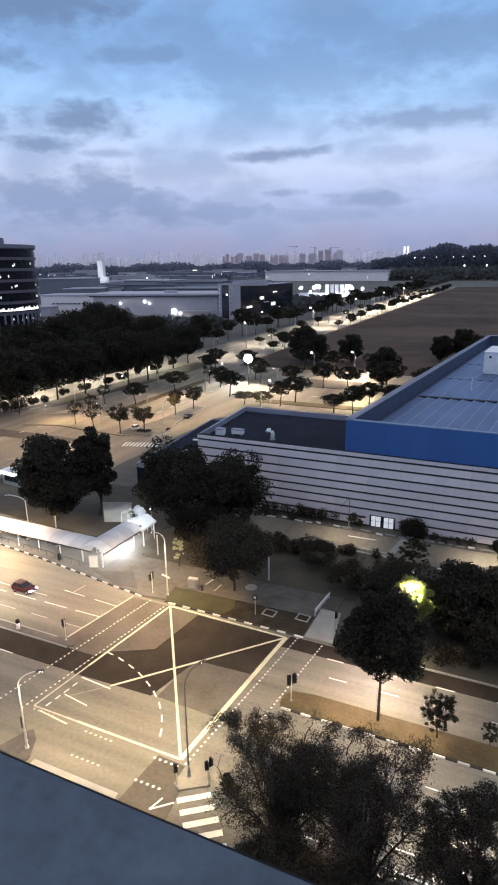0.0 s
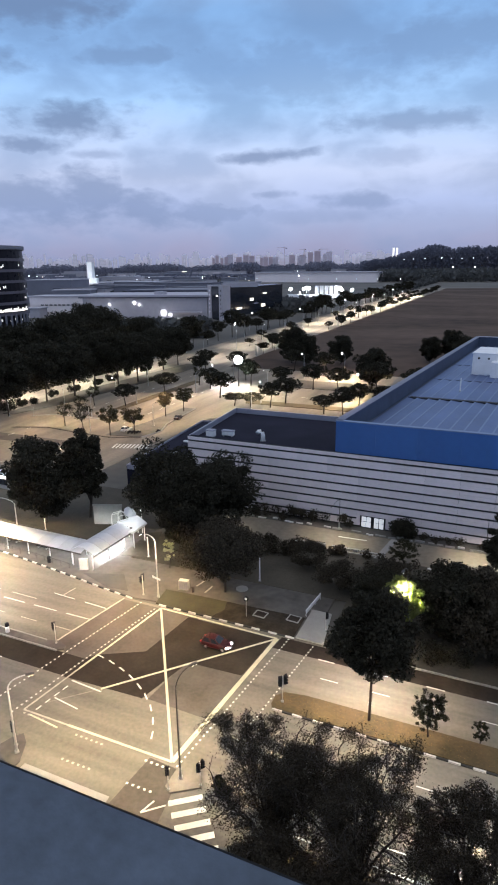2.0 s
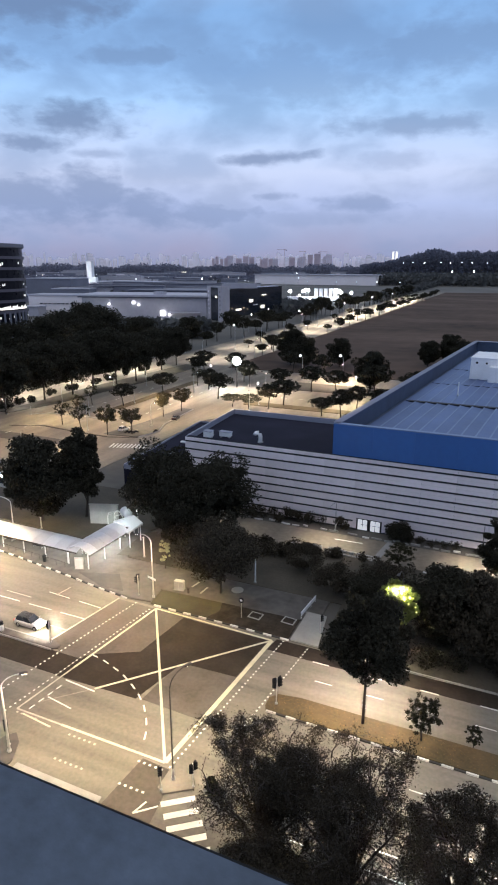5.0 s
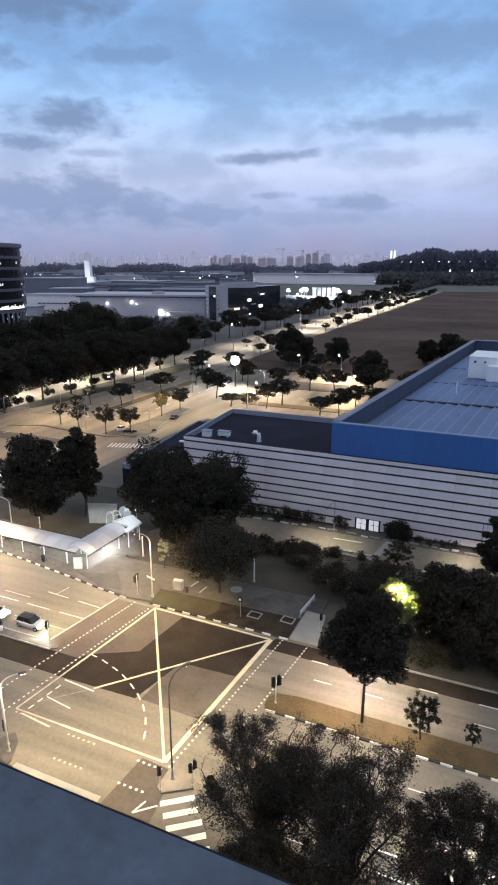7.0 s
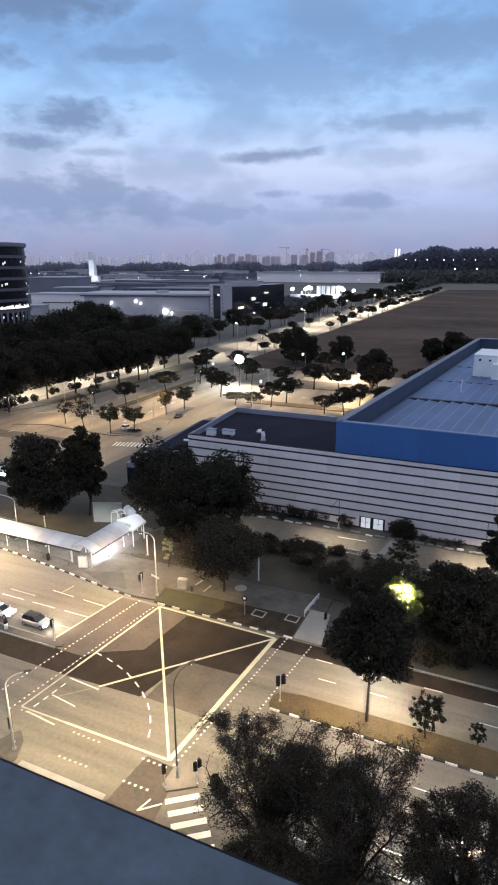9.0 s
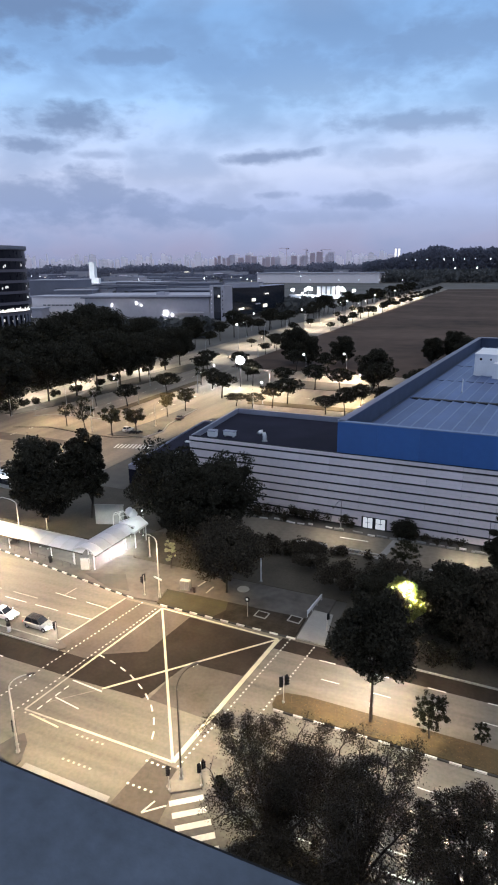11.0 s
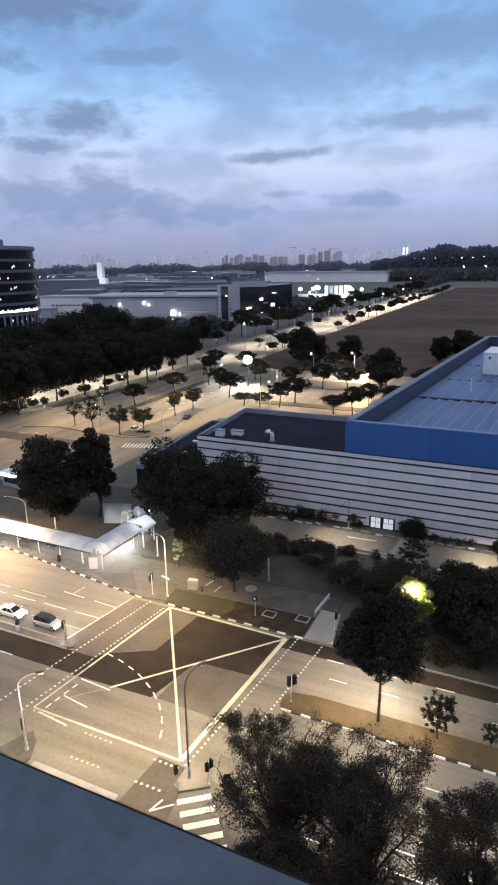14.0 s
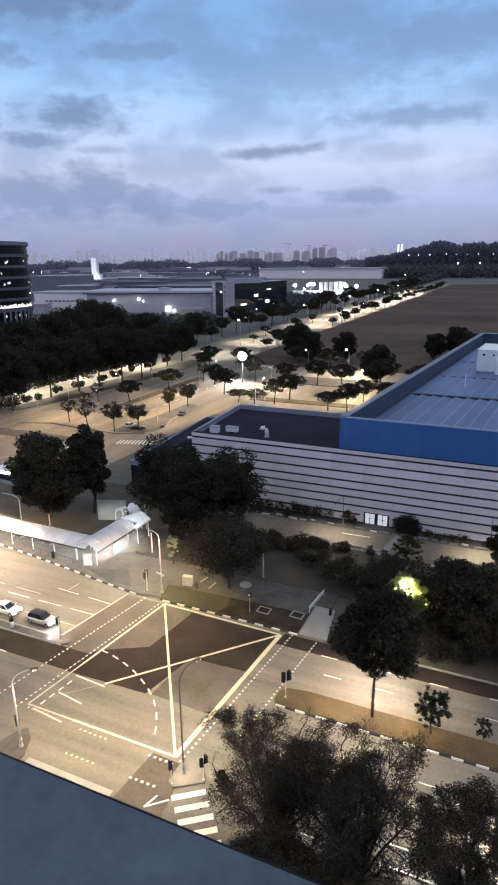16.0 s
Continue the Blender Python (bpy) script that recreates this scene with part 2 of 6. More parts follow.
DOOR_LIT = lamp_mat("lit glazed door", (0.92, 0.95, 1.0), 0.5)


# ---- mesh helpers ----
class Shape:
    """Collects corners and faces of one mesh."""

    def __init__(self):
        self.v, self.f = [], []

    def add(self, v, f):
        k = len(self.v)
        self.v += [tuple(p) for p in v]
        self.f += [tuple(i + k for i in q) for q in f]
        return self

    def box(self, x0, y0, z0, x1, y1, z1):
        v = [(x, y, z) for z in (z0, z1) for x, y in ((x0, y0), (x1, y0), (x1, y1), (x0, y1))]
        return self.add(v, [(3, 2, 1, 0), (4, 5, 6, 7), (0, 1, 5, 4), (1, 2, 6, 5), (2, 3, 7, 6), (3, 0, 4, 7)])

    def slab(self, poly, z0, z1):
        """An upright prism over a polygon that runs counter-clockwise."""
        n = len(poly)
        if sum(poly[i - 1][0] * poly[i][1] - poly[i][0] * poly[i - 1][1] for i in range(n)) < 0:
            poly = poly[::-1]
        v = [(x, y, z0) for x, y in poly] + [(x, y, z1) for x, y in poly]
        return self.add(v, [tuple(range(n))[::-1], tuple(range(n, 2 * n))] + [(i, (i + 1) % n, n + (i + 1) % n, n + i) for i in range(n)])

    def tube(self, pts, radii, n=8):
        """A round bar along points, capped."""
        pts = [Vector(p) for p in pts]
        rings = []
        for i, p in enumerate(pts):
            d = (pts[min(i + 1, len(pts) - 1)] - pts[max(i - 1, 0)]).normalized()
            a = d.orthogonal().normalized() if abs(d.z) < 0.99 else Vector((1, 0, 0))
            b = d.cross(a).normalized()
            a = b.cross(d)
            r = radii[i] if isinstance(radii, (list, tuple)) else radii
            rings.append([p + (a * math.cos(k * math.tau / n) + b * math.sin(k * math.tau / n)) * r for k in range(n)])
        v = [q for ring in rings for q in ring]
        f = [(i * n + k, i * n + (k + 1) % n, (i + 1) * n + (k + 1) % n, (i + 1) * n + k) for i in range(len(rings) - 1) for k in range(n)]
        f += [tuple(range(n))[::-1], tuple((len(rings) - 1) * n + k for k in range(n))]
        return self.add(v, f)

    def strip(self, pts, half, z0, z1):
        """A flat band of even width along a line on the ground."""
        for (xa, ya), (xb, yb) in zip(pts, pts[1:]):
            d = math.hypot(xb - xa, yb - ya)
            nx, ny = -(yb - ya) / d * half, (xb - xa) / d * half
            self.slab([(xa - nx, ya - ny), (xb - nx, yb - ny), (xb + nx, yb + ny), (xa + nx, ya + ny)], z0, z1)
        return self

    def mesh(self, name, material, smooth=False, bevel=0.0):
        me = bpy.data.meshes.new(name)
        me.from_pydata(self.v, [], self.f)
        if bevel:
            bm = bmesh.new()
            bm.from_mesh(me)
            bmesh.ops.bevel(bm, geom=bm.edges[:], offset=bevel, segments=2, affect="EDGES", clamp_overlap=True)
            bm.to_mesh(me)
            bm.free()
        if smooth:
            me.polygons.foreach_set("use_smooth", [True] * len(me.polygons))
        me.materials.append(material)
        return me


def part(name, shape, material, parent=None, label="", at=None, smooth=False, bevel=0.0):
    me = shape if isinstance(shape, bpy.types.Mesh) else shape.mesh(name, material, smooth, bevel)
    ob = new(name, me)
    ob.parent = parent
    if at is not None:
        ob.matrix_basis = at
    return tagged(ob, label)


def thing(name, label, category, group="", at=None, kind=""):
    ob = tagged(new(name), label, category, group, kind)
    ob.empty_display_size = 0.3
    if at is not None:
        ob.matrix_basis = at
    return ob


def structure(name, shape, material, label, category, **more):
    return tagged(part(name, shape, material, **more), label, category, kind="structure")

# ---- ground and roads ----
structure("ground", Shape().slab([(-4700, -600), (3000, -600), (3000, 4750), (-4700, 4750)], -1.0, -0.06), GROUND, "dark scrub and grass reaching the horizon", "ground")
NORTH_KERB = [(-320, 79), (-82, 70.7), (-73.1, 69.6), (-60.4, 67.7), (-54, 66.6), (-48, 65.9), (-43, 65.8), (400, 65.5)]
structure("road", Shape().slab(NORTH_KERB[::-1] + [(-320, 35.2), (-44, 35.2), (-42.5, 30), (-42.5, -60), (-16, -60), (-16, 28), (-13, 37.4), (400, 37.4)], -0.5, 0.0),
          ASPHALT, "worn grey asphalt main road lit by street lamps", "road")
for poly, m, why in [
        ([(-38, 64.9), (-24.9, 64.7), (-25.8, 56.2), (-33.1, 55.9), (-34.9, 48.1), (-46.1, 47.7), (-45.6, 51.8), (-44.6, 52.9), (-39.3, 55.8)], ASPHALT_DARK, "darker fresh"),
        ([(-140, 50.9), (-49.7, 51.5), (-45.7, 51.5), (-46.2, 47.8), (-140, 47.2)], ASPHALT_DARK, "darker fresh"),
        ([(-24.0, 65.4), (120, 65.4), (120, 62.8), (-24.4, 62.8)], ASPHALT_DARK, "darker fresh"),
        ([(-29.3, 41.0), (-30.1, 33), (-24.4, 33), (-25.0, 37.7), (-25.6, 40.8)], ASPHALT_MID, "patched"),
        ([(-49.4, 65.4), (-51.6, 52.9), (-46.6, 50.5), (-44.4, 52.0), (-43.0, 65.3)], ASPHALT_MID, "patched"),
        ([(-43.0, 65.3), (-36.5, 65.3), (-38, 54), (-44.4, 52.0)], ASPHALT_MID, "patched"),
        ([(-24.4, 65.3), (-24.5, 62.6), (-25.5, 56.2), (-25.9, 48), (-34.2, 48.3), (-33.4, 56.5), (-27, 58)], ASPHALT_MID, "patched")]:
    structure("asphalt_patch", Shape().slab(poly, -0.3, 0.006 if m is ASPHALT_DARK else 0.003), m, why + " asphalt patch in the main road", "road patch")
structure("asphalt_patch", Shape().slab([(-60.1, 69.4), (-53.6, 71.6), (-50.0, 67.4), (-54.2, 67.3)], -0.2, 0.14), PAVING_PATCH, "grey asphalt patch in the pavement", "pavement patch")
structure("avenue", Shape().slab([(-182, 81), (-90, 81), (-88, 170), (120, 170), (120, 266), (-126, 266), (-126, 1300), (-172, 1300), (-172, 300), (-182, 266)], -0.5, 0.0),
          ASPHALT_FAR, "sandy worn asphalt avenue under warm street lamps", "road")
structure("service_road", Shape().slab([(-60, 92.8), (160, 92.6), (160, 101.2), (-60, 101.0)], -0.5, 0.004), ASPHALT_FAR, "sandy service road along the clad building", "road")
structure("pavement", Shape().slab([(-320, 79.3), (-82, 71.0), (-73.1, 69.9), (-60.4, 68.0), (-54, 66.9), (-48, 66.2), (-44.5, 66.6), (-45, 70.2), (-20, 71), (-20, 77.2), (-56, 77), (-58, 88), (-66, 88), (-66, 78), (-320, 86)], -0.3, 0.13),
          PAVING, "grey concrete pavement behind the kerb", "pavement")
structure("verge", Shape().slab([(-44.3, 66.2), (-35.0, 66.1), (-34.0, 68.4), (-34.6, 70.5), (-44.8, 70.1)], -0.3, 0.12), GRASS_OLIVE, "strip of olive grass behind the kerb", "verge")
structure("verge", Shape().slab([(-35.0, 66.1), (-25, 65.9), (-22.6, 66.1), (-22.6, 70.9), (-34.6, 70.5), (-34.0, 68.4)], -0.3, 0.118), SOIL_SHADED, "strip of soil behind the kerb, tree shade in its colour", "verge")
structure("verge", Shape().slab([(-18.2, 65.8), (300, 65.8), (300, 92.3), (-56, 92.5), (-55.8, 77.2), (-18.2, 77.3)], -0.3, 0.11), GRASS_DARK, "shaded grass verge under trees", "verge")
structure("verge", Shape().slab([(-200, 87), (-66.2, 80), (-66.2, 88.2), (-58, 88.2), (-56.2, 92.3), (-62, 104), (-86, 104), (-86, 100)], -0.3, 0.10), GRASS_DARK, "shaded grass verge under trees", "verge")
structure("crossing_ramp", Shape().slab([(-22.3, 66.0), (-18.4, 65.9), (-19.3, 73.2), (-22.2, 73.3)], -0.3, 0.14), CONCRETE, "pale concrete ramp at the pedestrian crossing", "pavement")
structure("median", Shape().slab([(-20.4, 52.4), (-20.7, 53.0), (-20.7, 54.4), (-19.9, 55.3), (-17.3, 55.7), (200, 55.7), (200, 52.2)], -0.3, 0.14), GRASS, "dry brown grass median with painted kerb", "median")
structure("median", Shape().slab([(-160, 52.7), (-53, 52.6), (-51.2, 53.2), (-49.7, 52.6), (-49.5, 52.0), (-50.2, 51.6), (-160, 51.4)], -0.3, 0.16), PAVING, "narrow concrete median with a rounded end", "median")
structure("corner_island", Shape().slab([(-26.0, 41.2), (-24.9, 41.3), (-23.0, 40.6), (-22.7, 39.7), (-25.2, 38.0), (-26.0, 38.5)], -0.3, 0.14), ISLAND, "concrete corner island with signals", "island")
structure("corner_island", Shape().slab([(-80, 35.0), (-45.2, 35.2), (-44.3, 37.6), (-43.6, 38.5), (-42.4, 37.6), (-41.2, 35.4), (-42.3, 28), (-80, 28)], -0.3, 0.14), PAVING, "worn street corner with signals", "island")
# pale slab: the brightness right under the lamp is put into its colour
structure("corner_lit_pavement", Shape().slab([(-40.6, 35.5), (-30.3, 35.5), (-29.9, 29), (-41, 29)], -0.3, 0.02), CONCRETE, "concrete apron of the side street, paled as under the lamp", "pavement")
structure("verge", Shape().slab([(-15.6, 20), (-15.6, 28), (-12.7, 37.1), (200, 37.1), (200, 20)], -0.3, 0.14), GRASS, "grass verge beside the near carriageway", "verge")
structure("verge", Shape().slab([(-158, 150), (-153.8, 150.5), (-148.5, 168), (-145.6, 195), (-141, 231), (-141, 268), (-151, 268), (-157.5, 196)], -0.3, 0.12), GRASS_DARK, "dark grass strip under roadside trees", "verge")
structure("verge", Shape().slab([(-126, 170), (-122.5, 170), (-121, 226), (-125, 228)], -0.3, 0.12), GRASS, "planted median of the avenue", "median")
structure("verge", Shape().slab([(-108, 140.5), (-96.5, 142), (-94.6, 150), (-97.5, 158), (-99, 180), (-103.5, 180), (-104.5, 158)], -0.3, 0.12), PAVING, "worn paved island with young trees", "island")
structure("verge", Shape().slab([(-140.5, 138), (-130.6, 141.6), (-118.2, 139.9), (-105.5, 139), (-109, 153.5), (-121.7, 155.2), (-131.3, 155.6), (-140.8, 154.6), (-145.5, 150.2)], -0.3, 0.10), ASPHALT_FAR, "worn sandy traffic island between the slip roads", "island")
structure("verge", Shape().slab([(-86, 194.5), (110, 194.5), (110, 199.5), (-88, 200)], -0.3, 0.12), GRASS, "planted median of the cross street", "median")
structure("verge", Shape().slab([(-84, 228), (110, 226), (110, 244), (-86, 244)], -0.3, 0.12), GRASS_DARK, "planted strip along the cross street", "median")
structure("far_track", Shape().strip([(-176, 1860), (40, 1700), (500, 1690)], 14, 0.0, 0.3), CONCRETE, "pale far track at the end of the field", "track")
structure("field", Shape().slab([(-127, 268), (900, 268), (900, 1620), (-128, 1300)], -0.3, 0.10), FIELD, "wide bare brown field", "field")


rl = np.random.default_rng(77)
lit_n = 900
lp = np.stack([rl.uniform(-19.5, 22, lit_n), 52.6 + 2.9 * rl.uniform(0, 1, lit_n), np.full(lit_n, 0.15)], 1)
la = rl.uniform(0, math.tau, lit_n)
lu = np.stack([np.cos(la), np.sin(la), rl.uniform(-0.2, 0.4, lit_n)], 1) * rl.uniform(0.03, 0.08, (lit_n, 1))
lw = np.stack([-np.sin(la), np.cos(la), rl.uniform(0, 0.4, lit_n)], 1) * 0.05
lv = np.stack([lp - lu, lp + lw, lp + lu, lp - lw], 1).reshape(-1, 3)
me = bpy.data.meshes.new("leaf_litter")
me.from_pydata(lv.tolist(), [], np.arange(lit_n * 4).reshape(-1, 4).tolist())
me.materials.append(leaf_mat("dry fallen leaves", (0.17, 0.115, 0.05), 0.4))
tagged(new("leaf_litter", me), "dry fallen leaves on the grass median", "leaf litter", kind="stuff")


# ---- kerbs: painted blocks ----
def kerb(label, pts, length=1.2, width=0.22, height=0.17, painted=True):
    ob = thing("kerb", label, "kerb", kind="structure")
    white = Shape().box(-length / 2 + 0.01, -width / 2, -0.2, length / 2 - 0.01, width / 2, height).mesh("kerb_block", KERB_WHITE, bevel=0.02)
    black = Shape().box(-length / 2 + 0.01, -width / 2, -0.2, length / 2 - 0.01, width / 2, height).mesh("kerb_block", KERB_BLACK, bevel=0.02)
    plain = Shape().box(-length / 2 + 0.01, -width / 2, -0.2, length / 2 - 0.01, width / 2, height).mesh("kerb_block", CONCRETE, bevel=0.02)
    k = 0
    for (xa, ya), (xb, yb) in zip(pts, pts[1:]):
        d = math.hypot(xb - xa, yb - ya)
        n = max(1, round(d / length))
        for i in range(n):
            s = (i + 0.5) / n
            me = (white if k % 2 == 0 else black) if painted else plain
            part("kerb_block", me, None, ob, at=pose(xa + (xb - xa) * s, ya + (yb - ya) * s, 0, 0, 0, math.degrees(math.atan2(yb - ya, xb - xa))))
            k += 1
    return ob


kerb("black and white painted kerb along the junction", [(-43.6, 66.0), (-22.4, 65.75)], 1.25)
kerb("black and white painted kerb of the lit road", [(-100, 72.5), (-82, 70.85), (-73.1, 69.75), (-60.4, 67.85), (-54, 66.75), (-48.4, 66.0)], 1.2)
kerb("plain concrete kerb below the trees", [(-18.3, 65.65), (-13.5, 65.6)], 1.2, painted=False)
kerb("plain concrete kerb below the trees", [(-8.6, 65.6), (30, 65.5)], 1.2, painted=False)
kerb("black and white painted median kerb", [(-20.3, 52.25), (26, 52.05)], 1.2)
kerb("plain pale concrete median kerb", [(-90, 51.3), (-50.2, 51.45)], 1.2, painted=False)
kerb("plain pale concrete median kerb", [(-90, 52.8), (-53, 52.75)], 1.2, painted=False)


# ---- road markings ----
def line(label, pts, half, m, z=0.012, name="road_marking"):
    return structure(name, Shape().strip(pts, half, 0.002, z), m, label, "road marking")


def dashes(label, pts, dash, gap, half, m=PAINT_WHITE, z=0.014, start=0.0):
    """A broken line whose pieces are parts."""
    ob = thing("broken_line", label, "road marking", kind="structure")
    me = Shape().box(-dash / 2, -half, -0.004, dash / 2, half, 0.0).mesh("dash", m)
    s0 = start
    for (xa, ya), (xb, yb) in zip(pts, pts[1:]):
        d = math.hypot(xb - xa, yb - ya)
        s = s0
        while s + dash <= d + 1e-6:
            k = (s + dash / 2) / d
            part("dash", me, None, ob, at=pose(xa + (xb - xa) * k, ya + (yb - ya) * k, z, 0, 0, math.degrees(math.atan2(yb - ya, xb - xa))))
            s += dash + gap
        s0 = s - d
    return ob


BT, BR, BB, BL = (-42.9, 65.4), (-24.5, 64.9), (-26.95, 41.4), (-46.3, 41.4)
line("yellow edge of the box junction", [BT, BR], 0.14, PAINT_YELLOW)
line("broad yellow edge of the box junction", [BR, BB], 0.27, PAINT_YELLOW, 0.013)
line("yellow edge of the box junction", [BB, (-40, 41.4)], 0.14, PAINT_YELLOW)
line("worn yellow edge of the box junction", [(-40, 41.4), BL], 0.11, PAINT_WORN)
line("worn pale edge of the box junction", [BL, (-45.13, 49.7)], 0.12, PAINT_WORN, 0.013)
line("pale yellow edge of the box junction", [(-45.13, 49.7), BT], 0.15, PAINT_YELLOW, 0.013)
line("worn end of a box junction diagonal", [(-40.3, 47.6), (-44.6, 43.4)], 0.07, ASPHALT_WORN, 0.010)
line("yellow diagonal of the box junction", [BT, BB], 0.15, PAINT_YELLOW, 0.015)
line("yellow diagonal of the box junction", [BR, (-40.3, 47.6)], 0.15, PAINT_YELLOW, 0.016)
dashes("row of white dots of the pedestrian crossing", [(-50.8, 40.7), (-46.4, 66.0)], 0.24, 0.42, 0.10)
dashes("row of white dots of the pedestrian crossing", [(-47.3, 40.5), (-43.6, 65.2)], 0.24, 0.42, 0.10, z=0.018)
dashes("row of white dots of the pedestrian crossing", [(-26.2, 41.0), (-23.0, 65.6)], 0.24, 0.42, 0.10, z=0.018)
dashes("row of white dots of the pedestrian crossing", [(-22.0, 46.5), (-19.5, 65.3)], 0.24, 0.42, 0.10)
dashes("row of white dots of the pedestrian crossing", [(-46, 41.0), (-42.8, 41.0)], 0.26, 0.40, 0.12, PAINT_WORN)
dashes("worn row of dots of the pedestrian crossing", [(-38.4, 40.6), (-34.2, 40.57)], 0.26, 0.40, 0.12, PAINT_WORN)
dashes("row of white dots of the pedestrian crossing", [(-29.6, 40.53), (-26.3, 40.5)], 0.26, 0.40, 0.12)
dashes("worn row of dots of the pedestrian crossing", [(-37.6, 37.4), (-33.4, 37.45)], 0.26, 0.40, 0.12, PAINT_WORN)
dashes("row of white dots of the pedestrian crossing", [(-29.8, 37.47), (-26.3, 37.5)], 0.26, 0.40, 0.12)
line("white stop line across the lanes", [(-51.7, 53.2), (-49.5, 65.6)], 0.13, PAINT_WORN)
line("white line of the turning pocket", [(-44.5, 47.5), (-40.0, 47.2)], 0.1, PAINT_WHITE)
line("white line of the turning pocket", [(-44.4, 44.3), (-40.7, 43.8)], 0.08, PAINT_WHITE)
line("pale line beside the box junction", [(-45.2, 41.05), (-40.9, 40.65)], 0.1, PAINT_YELLOW)
dashes("dashed white line of the turning pocket", [(-45.0, 41.9), (-44.2, 47.2)], 0.75, 0.55, 0.09)
dashes("curved dashed guide line through the junction", [(-44.7, 52.8), (-42.6, 52.4), (-40.7, 51.8), (-38.8, 51.1), (-37.1, 50.2), (-35.2, 49.0), (-33.4, 47.5), (-32.1, 46.0), (-31.0, 44.3), (-30.1, 42.1)], 1.1, 1.0, 0.09, z=0.02)
for y, half, dash, gap, start, x0 in [(62.75, 0.1, 2.1, 4.55, 0.6, -18.7), (59.35, 0.07, 2.2, 3.9, 1.4, -18.2), (47.9, 0.07, 2.2, 3.9, 1.0, -17)]:
    dashes("dashed white lane line", [(x0, y), (90, y)], dash, gap, half, start=start, z=0.02)
dashes("dashed white lane line", [(-14, 40.45), (60, 40.45)], 2.0, 2.0, 0.08, start=0.4)
line("white edge line of the near carriageway", [(-13, 38.4), (120, 38.4)], 0.07, PAINT_WHITE)
dashes("dashed white lane line", [(-50.8, 59.0), (-120, 58.8)], 4.2, 1.7, 0.07)
dashes("dashed white lane line", [(-50.3, 62.25), (-62, 62.9)], 4.1, 1.9, 0.07)
dashes("faded dashed lane line", [(-61.8, 60.5), (-120, 61.3)], 4.9, 2.4, 0.07, PAINT_WORN)
dashes("dashed white lane line", [(-51.4, 55.8), (-120, 55.9)], 3.0, 3.0, 0.06, PAINT_WORN)
dashes("dashed white lane line", [(-120, 47.6), (-52, 47.7)], 2.4, 3.6, 0.09, start=1.7, z=0.02)
dashes("dashed white lane line", [(-120, 43.8), (-52, 43.9)], 2.4, 3.6, 0.07, start=1.7)
line("worn cross line in the lane", [(-58.7, 62.9), (-58.3, 65.2)], 0.08, PAINT_WORN)
zebra = thing("zebra_crossing", "white zebra bars across the slip lane", "road marking", kind="structure")
bar = Shape().box(-1.62, -0.31, -0.004, 1.62, 0.31, 0.0).mesh("zebra_bar", PAINT_WHITE)
for i in range(5):
    part("zebra_bar", bar, None, zebra, at=pose(-23.45 + 0.92 * i, 37.95 - 1.02 * i, 0.02, 0, 0, 36))
line("white give-way mark", [(-24.9, 36.75), (-26.65, 35.2), (-26.15, 36.75)], 0.09, PAINT_WHITE)
dashes("dashed white lane line", [(-137, 100), (-131, 240)], 2.5, 5.0, 0.1)
dashes("dashed white lane line", [(-112, 100), (-109, 240)], 2.5, 5.0, 0.1)
line("pale kerb line of the traffic island", [(-145.9, 150.6), (-140.8, 155.0), (-131.3, 156.0), (-121.7, 155.6)], 0.3, CONCRETE, 0.2)
# dark strip painted for the thin shadow of the island kerb
line("dark line along the traffic island, kerb shadow in colour", [(-141.6, 137.2), (-130.6, 141.2), (-118.2, 139.5), (-105.0, 138.6), (-96.4, 141.6)], 0.28, ASPHALT_DARK, 0.02)
line("pale edge line of the slip road", [(-118.9, 108.9), (-113.7, 112.5), (-111.8, 120.1)], 0.15, PAINT_WORN)
line("pale kerb line of the paved island", [(-96.3, 141.8), (-94.4, 150), (-97.3, 158), (-98.8, 180)], 0.2, CONCRETE, 0.2)
structure("asphalt_patch", Shape().slab([(-150, 131), (-127.2, 131.5), (-112.1, 131), (-103, 131.6), (-101, 127.5), (-127, 125.5), (-150, 124)], -0.2, 0.006), ASPHALT_MID, "darker band of patched asphalt in the avenue", "road patch")
dashes("dashed white lane line", [(-85, 181), (100, 181)], 2.5, 5.0, 0.1)
dashes("dashed white lane line", [(-85, 211), (100, 211)], 2.5, 5.0, 0.1)
dashes("dashed white line of the service road", [(-25.4, 98.6), (-19.6, 98.8)], 5.2, 6.0, 0.16, start=0.2)
ladder = thing("crossing_bars", "white bars of a far pedestrian crossing", "road marking", kind="structure")
bar = Shape().box(-0.25, -2.0, -0.004, 0.25, 2.0, 0.0).mesh("crossing_bar", PAINT_WHITE)
for i in range(10):
    part("crossing_bar", bar, None, ladder, at=pose(-98.6 + 1.0 * i, 132.0 + 0.3 * i, 0.02, 0, 0, 15))


# ---- clad building ----
FACE_Y = 104.5
SLANT = math.tan(radians(6.2))


